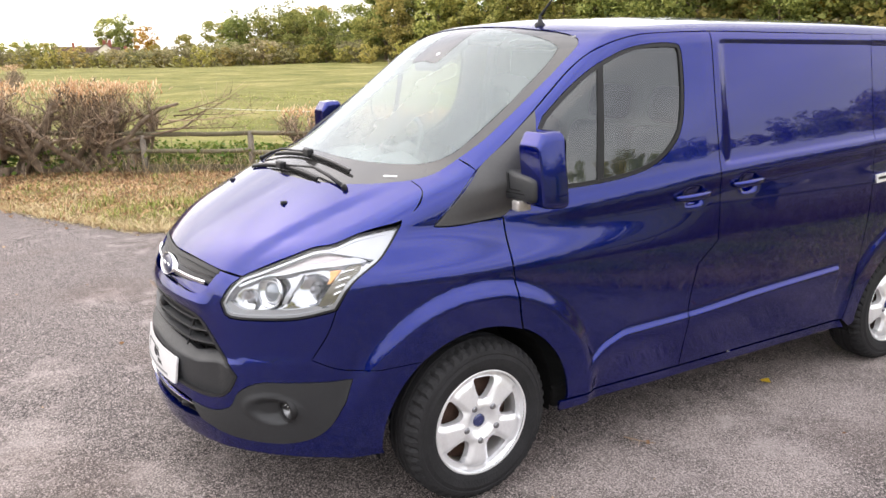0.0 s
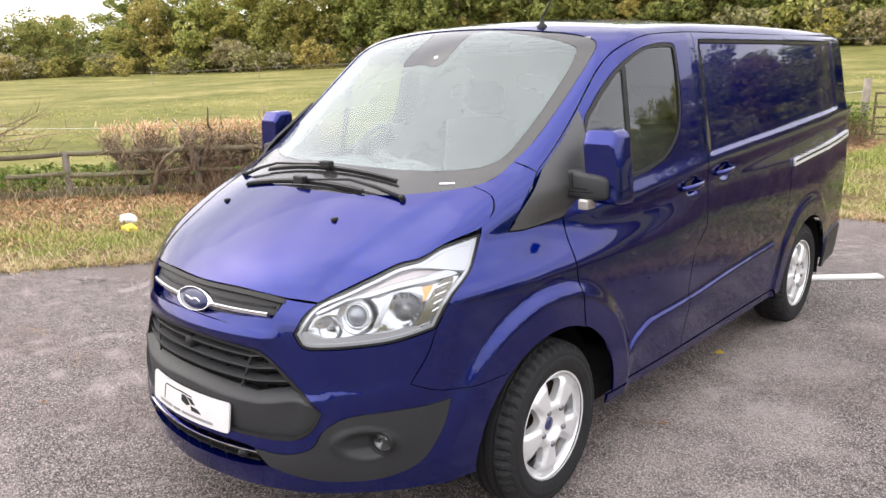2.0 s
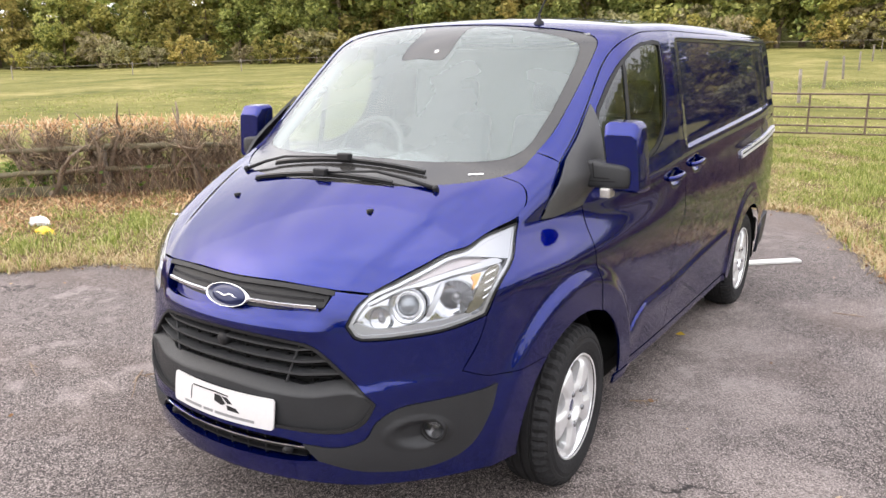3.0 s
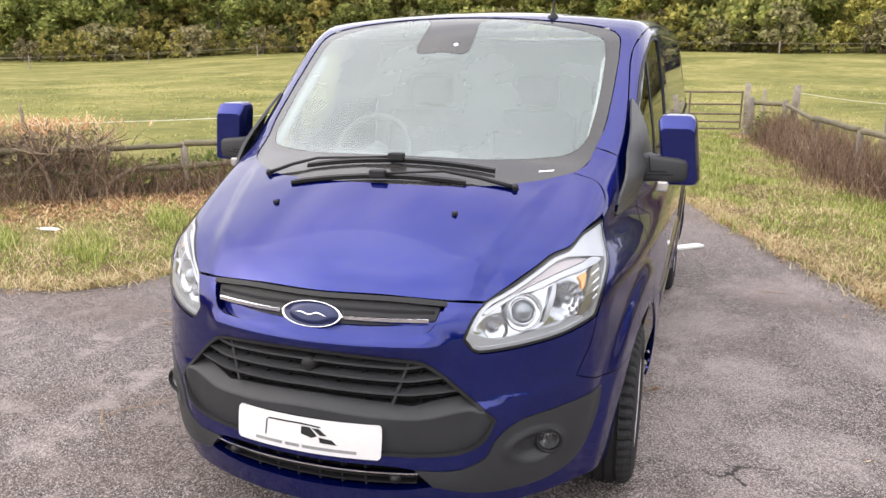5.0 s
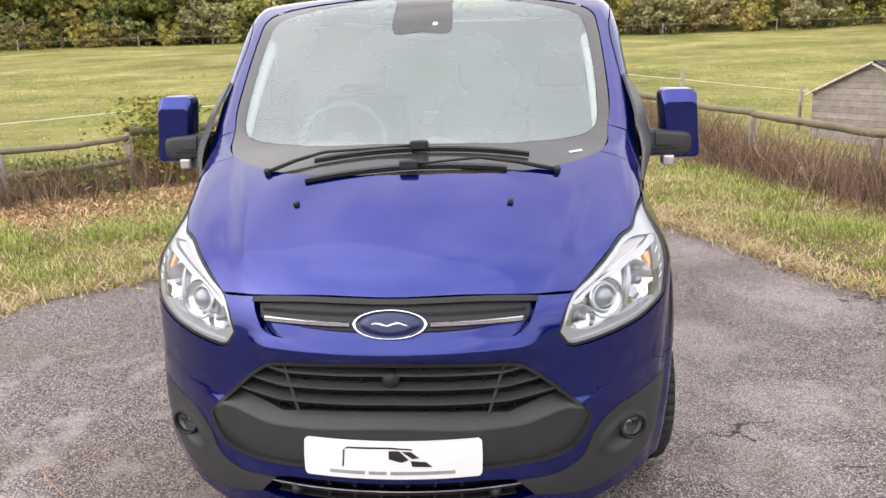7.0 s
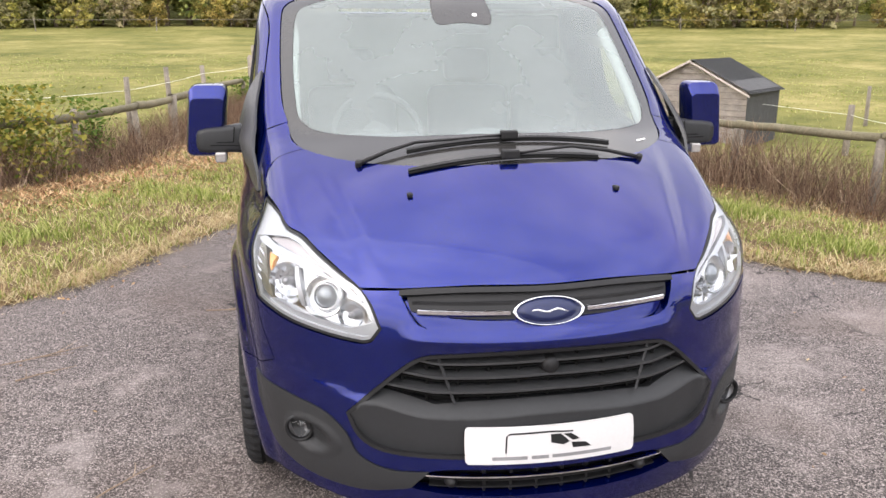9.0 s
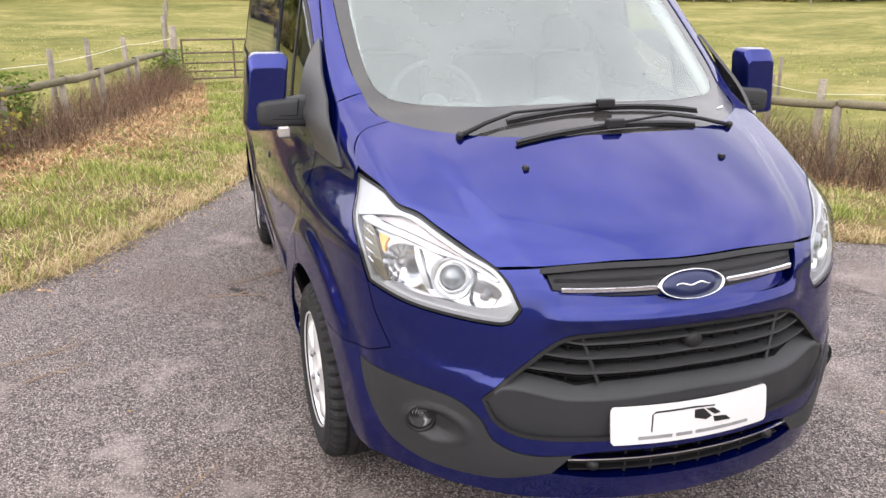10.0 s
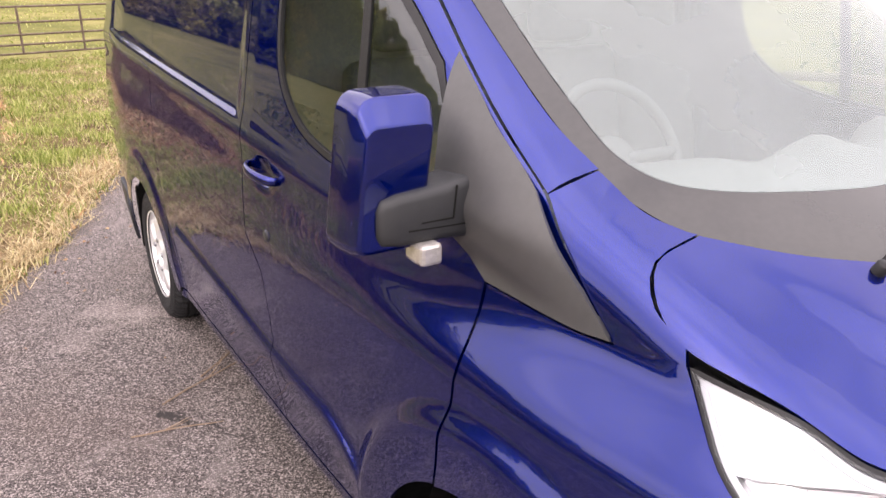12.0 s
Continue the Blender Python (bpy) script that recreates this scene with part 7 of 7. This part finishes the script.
for s in (1, -1):
    bm = bmesh.new()
    e = Vector((s * (W2 + 0.10), 0, EAVE - 0.06))
    r = Vector((0, 0, RIDGE))
    vs = [bm.verts.new(p) for p in ((e.x, -0.1, e.z), (r.x, -0.1, r.z), (r.x, L + 0.1, r.z), (e.x, L + 0.1, e.z))]
    f = bm.faces.new(vs)
    bmesh.ops.solidify(bm, geom=[f], thickness=0.03)
    part("roof_slope", bm, FELT, shed, "black felt roof slope")
    bm = bmesh.new()
    d = (r - e)
    m = Matrix.Translation((e.x, -0.12, e.z - 0.04)) @ Matrix.Rotation(-math.atan2(d.z, d.x), 4, "Y")
    box(bm, (0, 0, 0.0), (d.length, 0.02, 0.04), 0.003, m)
    part("barge_board", bm, BOARD, shed)

# ---- small litter on the yard and verge ----
def crumple(name, x, y, size, z, material, label, category, seed):
    g = np.random.default_rng(seed)
    bm = bmesh.new()
    bmesh.ops.create_icosphere(bm, subdivisions=3, radius=1)
    for v2 in bm.verts:
        k = 0.75 + 0.3 * noise.noise(v2.co * 2.1 + Vector((seed, 0, 0))) + 0.15 * noise.noise(v2.co * 6 + Vector((0, seed, 0)))
        v2.co = Vector((v2.co.x * size[0] * k, v2.co.y * size[1] * k, max(v2.co.z, -0.4) * size[2] * k + size[2] * 0.35))
    for v2 in bm.verts:
        v2.co += Vector((x, y, z))
    return tagged(part(name, bm, material, None, smooth=True), label, category)


BAG = mat("white_plastic_bag", (0.78, 0.78, 0.77), 0.4, vary=0.08, scale=20)
crumple("plastic_bag", -5.95, 2.72, (0.22, 0.10, 0.09), 0.05, BAG, "crumpled white plastic bag on the verge", "litter", 3)
crumple("yellow_wrapper", -5.5, 2.52, (0.19, 0.09, 0.07), 0.04, mat("yellow_plastic", (0.75, 0.52, 0.02), 0.4, vary=0.1), "crumpled bright yellow wrapper on the verge", "litter", 5)
crumple("plastic_bag", -8.9, 3.35, (0.24, 0.10, 0.10), 0.05, BAG, "torn white plastic bag under the rails", "litter", 9)
crumple("paper_scrap", -5.1, 3.9, (0.17, 0.07, 0.02), 0.05, BAG, "flat white paper scrap in the grass", "litter", 11)
bm = bmesh.new()
m = Matrix.Translation((0.78, 5.2, 0.002)) @ Matrix.Rotation(math.atan2(0.33, 0.36), 4, "Z")
box(bm, (-0.1, -0.05, 0.0), (0.5, 0.05, 0.022), 0.004, m)
tagged(part("plank", bm, mat("white_painted_board", (0.7, 0.7, 0.68), 0.6, vary=0.1), None), "white painted board lying on the asphalt", "plank")
bm = bmesh.new()
bm.faces.new([bm.verts.new(v2) for v2 in ((0.80, 3.08, 0.012), (0.83, 3.06, 0.018), (0.86, 3.10, 0.012), (0.82, 3.13, 0.02))])
bmesh.ops.solidify(bm, geom=bm.faces[:], thickness=0.001)
tagged(part("leaf", bm, mat("yellow_leaf", (0.7, 0.5, 0.03), 0.6, vary=0.1), None), "single yellow leaf on the asphalt", "leaf")
rnd = random.Random(77)
for x, y, l, a in ((-1.2, 3.1, 0.75, 35), (-1.63, 0.84, 0.4, -50), (-1.55, 0.8, 0.3, 60), (-2.4, 2.2, 0.5, 20), (-2.3, 0.55, 0.25, -20), (-3.1, 0.55, 0.35, -5), (0.9, 1.95, 0.15, 30), (-1.36, 2.92, 0.35, -20), (-1.0, 3.25, 0.4, 40), (1.6, 4.1, 0.2, 10), (-2.2, 2.0, 0.3, 30)):
    w = Wood()
    d = Vector((math.cos(radians(a)), math.sin(radians(a)), 0))
    main = crooked(rnd, Vector((x, y, 0.012)), d, l, 6, 0.12)
    for q2 in main:
        q2.z = 0.012 + abs(q2.z - 0.012) * 0.3
    w.bough(main, 0.004, 0.002, 5)
    for _ in range(2):
        s = crooked(rnd, rnd.choice(main[1:5]), d + Vector((rnd.gauss(0, 0.8), rnd.gauss(0, 0.8), 0.1)), l * 0.35, 3, 0.2)
        for q2 in s:
            q2.z = 0.012 + abs(q2.z - 0.012) * 0.3
        w.bough(s, 0.0025, 0.0012, 4)
    tagged(w.mesh("twig", TWIG, None), "dry twig lying on the asphalt", "twig", "fallen twigs")
g = np.random.default_rng(91)
q = np.c_[g.uniform(-9, 6, 16000), g.uniform(-4, 8, 16000)]
e = distance(yard_line, q)
q = q[inside(yard_line, q) & (g.uniform(0, 1, len(q)) < 0.012 + 0.9 * ease(0.6, 0.0, e) ** 2)]
v, t = leaves(np.c_[q, np.full(len(q), 0.012)], 0.014, 92, 0.12)
tagged(fast_mesh("leaf_crumbs", v, t, LITTER), "scattered leaf crumbs along the asphalt edge", "leaf litter", kind="stuff")

# ---- road sign at the far end of the lane ----
sign = thing("road_sign", "blue road sign with a red-edged warning triangle on a grey pole", "sign")
sp = Vector((-30.5, 0.15, float(land([(-30.5, 0.15)])[0])))
bm = bmesh.new()
tube(bm, [sp, sp + Vector((0, 0, 2.3))], [0.04, 0.04], 8)
part("pole", bm, CHROME, sign)
bm = bmesh.new()
box(bm, (sp.x + 0.05, sp.y - 0.55, sp.z + 1.35), (sp.x + 0.08, sp.y + 0.35, sp.z + 2.25), 0.01)
part("board", bm, mat("sign_blue", (0.02, 0.12, 0.5), 0.4, vary=0.05), sign, "blue sign board")
bm = bmesh.new()
f = bm.faces.new([bm.verts.new((sp.x + 0.09, sp.y + a, sp.z + b2)) for a, b2 in ((-0.4, 1.42), (0.25, 1.42), (-0.08, 1.98))])
bmesh.ops.solidify(bm, geom=[f], thickness=0.004)
part("triangle", bm, mat("sign_red", (0.6, 0.03, 0.03), 0.4, vary=0.05), sign, "red warning triangle")
bm = bmesh.new()
f = bm.faces.new([bm.verts.new((sp.x + 0.097, sp.y + a, sp.z + b2)) for a, b2 in ((-0.27, 1.5), (0.12, 1.5), (-0.08, 1.84))])
bmesh.ops.solidify(bm, geom=[f], thickness=0.004)
part("triangle_field", bm, WHITE_PLASTIC, sign, "white triangle field")

# ---- houses beyond the field ----
RENDERED = mat("cream_render", (0.72, 0.66, 0.58), 0.9, vary=0.08, scale=2)
TILES = mat("brown_roof_tiles", (0.16, 0.10, 0.08), 0.85, vary=0.25, scale=3, bump=0.4)
PANE = mat("dark_pane", (0.03, 0.035, 0.045), 0.1, vary=0.1)


def house(x, y, turn, w, l, eave, ridge, label, seed):
    z = -3.2
    ob = thing("house", label, "house", pose(x, y, z, 0, 0, turn), "far houses")
    bm = bmesh.new()
    prof = [(-w / 2, 0), (w / 2, 0), (w / 2, eave), (0, ridge), (-w / 2, eave)]
    a = [bm.verts.new((p[0], 0, p[1])) for p in prof]
    c = [bm.verts.new((p[0], l, p[1])) for p in prof]
    bm.faces.new(a)
    bm.faces.new(c[::-1])
    for i in (0, 1, 4):
        bm.faces.new((a[i], a[(i + 1) % 5], c[(i + 1) % 5], c[i]))
    part("wall", bm, RENDERED, ob, "cream rendered walls")
    for s in (1, -1):
        bm = bmesh.new()
        f = bm.faces.new([bm.verts.new(p) for p in ((s * (w / 2 + 0.4), -0.4, eave - 0.3), (0, -0.4, ridge + 0.12), (0, l + 0.4, ridge + 0.12), (s * (w / 2 + 0.4), l + 0.4, eave - 0.3))])
        bmesh.ops.solidify(bm, geom=[f], thickness=0.2)
        part("roof", bm, TILES, ob, "brown tiled roof slope")
    for cx, cy in ((w * 0.12, l * 0.3), (-w * 0.1, l * 0.85)):
        bm = bmesh.new()
        box(bm, (cx - 0.5, cy - 0.4, ridge - 1.2), (cx + 0.5, cy + 0.4, ridge + 1.5), 0.05)
        part("chimney", bm, mat("red_brick", (0.28, 0.10, 0.07), 0.9, vary=0.3), ob, "red brick chimney")
    for wx, wz in ((-w * 0.22, 1.6), (w * 0.2, 1.6), (-0.5, eave + 0.4), (0.9, eave + 0.4)):
        bm = bmesh.new()
        box(bm, (wx - 0.6, -0.06, wz - 0.6), (wx + 0.6, 0.02, wz + 0.6), 0.02)
        win = part("window", bm, WHITE_PLASTIC, ob, "white window frame")
        for k in (-0.28, 0.28):
            bm = bmesh.new()
            box(bm, (wx + k - 0.24, -0.08, wz - 0.5), (wx + k + 0.24, -0.055, wz + 0.5), 0.01)
            part("pane", bm, PANE, win)


house(-297, 43, 78, 11, 16, 4.2, 9.0, "cream rendered gable house among trees", 1)
house(-305, 27, 5, 8, 22, 4.0, 8.0, "brick and tile house behind bushes", 2)
house(-298, 54, 100, 8, 12, 4.0, 7.0, "half-hidden house beside the yellow tree", 3)


# ---- trees ----
def tree_mesh(seed, h, spread, n_leaf, leaf, colors, base=0.22, name="tree"):
    """A tapered trunk, forking limbs, and a crown of many leaf sprays gathered in uneven clumps."""
    rnd = random.Random(seed)
    g = np.random.default_rng(seed)
    w = Wood()
    trunk = crooked(rnd, Vector((0, 0, -0.2)), Vector((rnd.gauss(0, 0.08), rnd.gauss(0, 0.08), 1)), h * 0.62, 6, 0.07)
    w.bough(trunk, h * 0.022, h * 0.009, 6)
    tips = []
    for k in range(2, 7):
        for _ in range(3):
            b = crooked(rnd, trunk[k], Vector((rnd.gauss(0, 1), rnd.gauss(0, 1), rnd.uniform(0.1, 0.9))), spread * rnd.uniform(0.5, 0.95), 4, 0.22)
            w.bough(b, h * 0.008, h * 0.003, 3)
            tips += b[2:]
    clumps = []
    for i in range(26):
        a, rr = rnd.uniform(0, math.tau), math.sqrt(rnd.random()) * spread
        zc = base * h + (1 - base) * h * rnd.random() ** 0.8
        lim = spread * math.sqrt(max(0.05, 1 - ((zc - 0.55 * h) / (0.52 * h)) ** 2))
        rr = min(rr, lim * rnd.uniform(0.7, 1.0))
        clumps.append((rr * math.cos(a), rr * math.sin(a), zc, h * rnd.uniform(0.07, 0.14)))
    for p in tips[::2]:
        clumps.append((p.x, p.y, p.z, h * rnd.uniform(0.05, 0.10)))
    c = np.array(clumps)
    idx = g.integers(0, len(c), n_leaf)
    d = g.normal(0, 1, (n_leaf, 3))
    d /= np.linalg.norm(d, axis=1, keepdims=True)
    rad = g.uniform(0.35, 1.0, n_leaf) ** 0.5
    pl = c[idx, :3] + d * (c[idx, 3] * rad)[:, None] * np.array([1.15, 1.15, 0.8])
    v, t = leaves(pl, leaf, seed + 1, 0.7)
    return w, v, t


def tree_kind(seed, h, spread, n_leaf, leaf, colors, base, label, name="tree"):
    w, v, t = tree_mesh(seed, h, spread, n_leaf, leaf, colors, base)
    ob = thing(name, label, name, pose(0, -900, 0), "woodland edge")
    w.mesh("trunk", BARK, ob)
    fast_mesh("crown", v, t, leaf_mat("foliage", colors, objects=0.25, through=0.42), ob)
    return ob


OAK = [(0.12, 0.15, 0.048), (0.25, 0.28, 0.085), (0.38, 0.40, 0.12), (0.54, 0.53, 0.19)]
TURNING = [(0.17, 0.165, 0.055), (0.33, 0.305, 0.09), (0.47, 0.41, 0.13), (0.60, 0.51, 0.18)]
GOLD = [(0.18, 0.10, 0.02), (0.34, 0.19, 0.03), (0.46, 0.27, 0.04), (0.52, 0.36, 0.07)]
SCRUB = [(0.16, 0.15, 0.08), (0.26, 0.24, 0.12), (0.36, 0.325, 0.17), (0.46, 0.415, 0.24)]
kinds = [tree_kind(201, 13, 5.4, 5200, 0.31, OAK, 0.06, "broad green oak at the edge of the woods"),
         tree_kind(202, 14, 4.8, 5200, 0.31, OAK, 0.10, "tall dark green tree at the edge of the woods"),
         tree_kind(203, 12, 5.2, 5000, 0.31, TURNING, 0.04, "olive green tree turning to autumn colour"),
         tree_kind(204, 15, 5.4, 5400, 0.32, OAK, 0.14, "tall spreading green tree with bare lower trunk")]
shrubs = [tree_kind(211, 4.2, 2.6, 1000, 0.22, SCRUB, 0.02, "brown and olive scrub under the trees", "shrub"),
          tree_kind(212, 3.4, 2.2, 900, 0.20, TURNING, 0.02, "yellow-green scrub under the trees", "shrub")]
gold = tree_kind(221, 9.5, 3.0, 2600, 0.24, GOLD, 0.12, "bright yellow autumn tree beside the houses")
rnd = random.Random(300)


def plant(src, az, r, scale):
    x, y = -r * math.sin(radians(az)), r * math.cos(radians(az))
    z = float(land([(x, y)])[0]) - 0.15
    m = pose(x, y, z, 0, 0, rnd.uniform(0, 360)) @ Matrix.Diagonal((scale, scale, scale * rnd.uniform(0.92, 1.1), 1))
    ob = copy_thing(src, Matrix.Identity(4))
    ob.matrix_basis = m


WOODS = curve((-180, 62), (-150, 60), (-120, 72), (-95, 72), (-70, 76), (-45, 84), (-15, 86), (15, 90), (45, 100), (60, 114), (72, 135), (80, 190))
az = -178.0
while az < 72:
    r = float(WOODS(az))
    plant(rnd.choice(kinds), az + rnd.gauss(0, 0.5), r + rnd.uniform(0, 5), rnd.uniform(0.75, 1.1) * (0.5 if az < -52 else 0.58 if az < -34 else 0.78 if az < -6 else 0.66 if az > 62 else 0.85 if az > 50 else 1.0))
    plant(rnd.choice(kinds), az + rnd.gauss(0, 0.8) + 1.5, r + rnd.uniform(7, 14), rnd.uniform(0.95, 1.25) * (0.5 if az < -52 else 0.56 if az < -34 else 0.75 if az < -6 else 0.62 if az > 62 else 0.85 if az > 50 else 1.0))
    for _ in range(2):
        plant(rnd.choice(shrubs), az + rnd.gauss(0, 1.3), r - rnd.uniform(1.0, 3.5), rnd.uniform(0.6, 1.15))
    az += 2.6 if -52 < az else 6.5
for a, r, s, k in ((79.2, 150, 0.78, gold), (74.5, 145, 0.52, kinds[0]), (76.6, 150, 0.45, kinds[2]), (80.6, 345, 1.15, kinds[1]), (81.6, 350, 1.2, kinds[0]), (87.5, 150, 0.36, kinds[2]), (88.9, 150, 0.3, kinds[1]), (86.3, 152, 0.3, kinds[3]), (73, 138, 0.62, kinds[3]), (85.2, 160, 0.3, kinds[0]), (32, 99, 0.72, gold)):
    plant(k, a, r, s)
for i in range(64):
    plant(shrubs[i % 2], 66 + i * 0.38, 128 + 5 * math.sin(i * 1.7), rnd.uniform(0.55, 1.0))
for i in range(14):
    plant(kinds[i % 4], 52 + i * 1.6, 118 + 3.0 * i + 4 * math.sin(i * 2.3), rnd.uniform(0.5, 0.72) * (1.15 - 0.035 * i))
for src in kinds + shrubs + [gold]:
    for o in list(src.children_recursive) + [src]:
        bpy.data.objects.remove(o)
# dark ground under the woods and a plain belt of far trees that closes the view
bm = bmesh.new()
inner, outer, tops = [], [], []
for k in range(121):
    a2 = -180 + 360 * k / 120
    r = float(WOODS(min(a2, 80))) + (19 if a2 < 74 else 40)
    x, y = -r * math.sin(radians(a2)), r * math.cos(radians(a2))
    z = float(land([(x, y)])[0])
    hgt = (10.0 + 2.0 * math.sin(k * 1.3) + 1.5 * math.sin(k * 2.9)) * (0.42 if a2 < -34 else 0.66 if a2 < -6 else 1.0 if a2 < 50 else 0.6 if a2 < 70 else 0.12)
    inner.append(bm.verts.new((x, y, z - 0.5)))
    tops.append(bm.verts.new((x, y, z + hgt)))
for k in range(120):
    bm.faces.new((inner[k], inner[k + 1], tops[k + 1], tops[k]))
backdrop = part("backdrop", bm, mat("far_wood_shade", (0.16, 0.165, 0.08), 1.0, vary=0.5, scale=0.6, spec=0.0), None)
tagged(backdrop, "dark mass of woodland behind the edge trees", "woods", kind="structure")
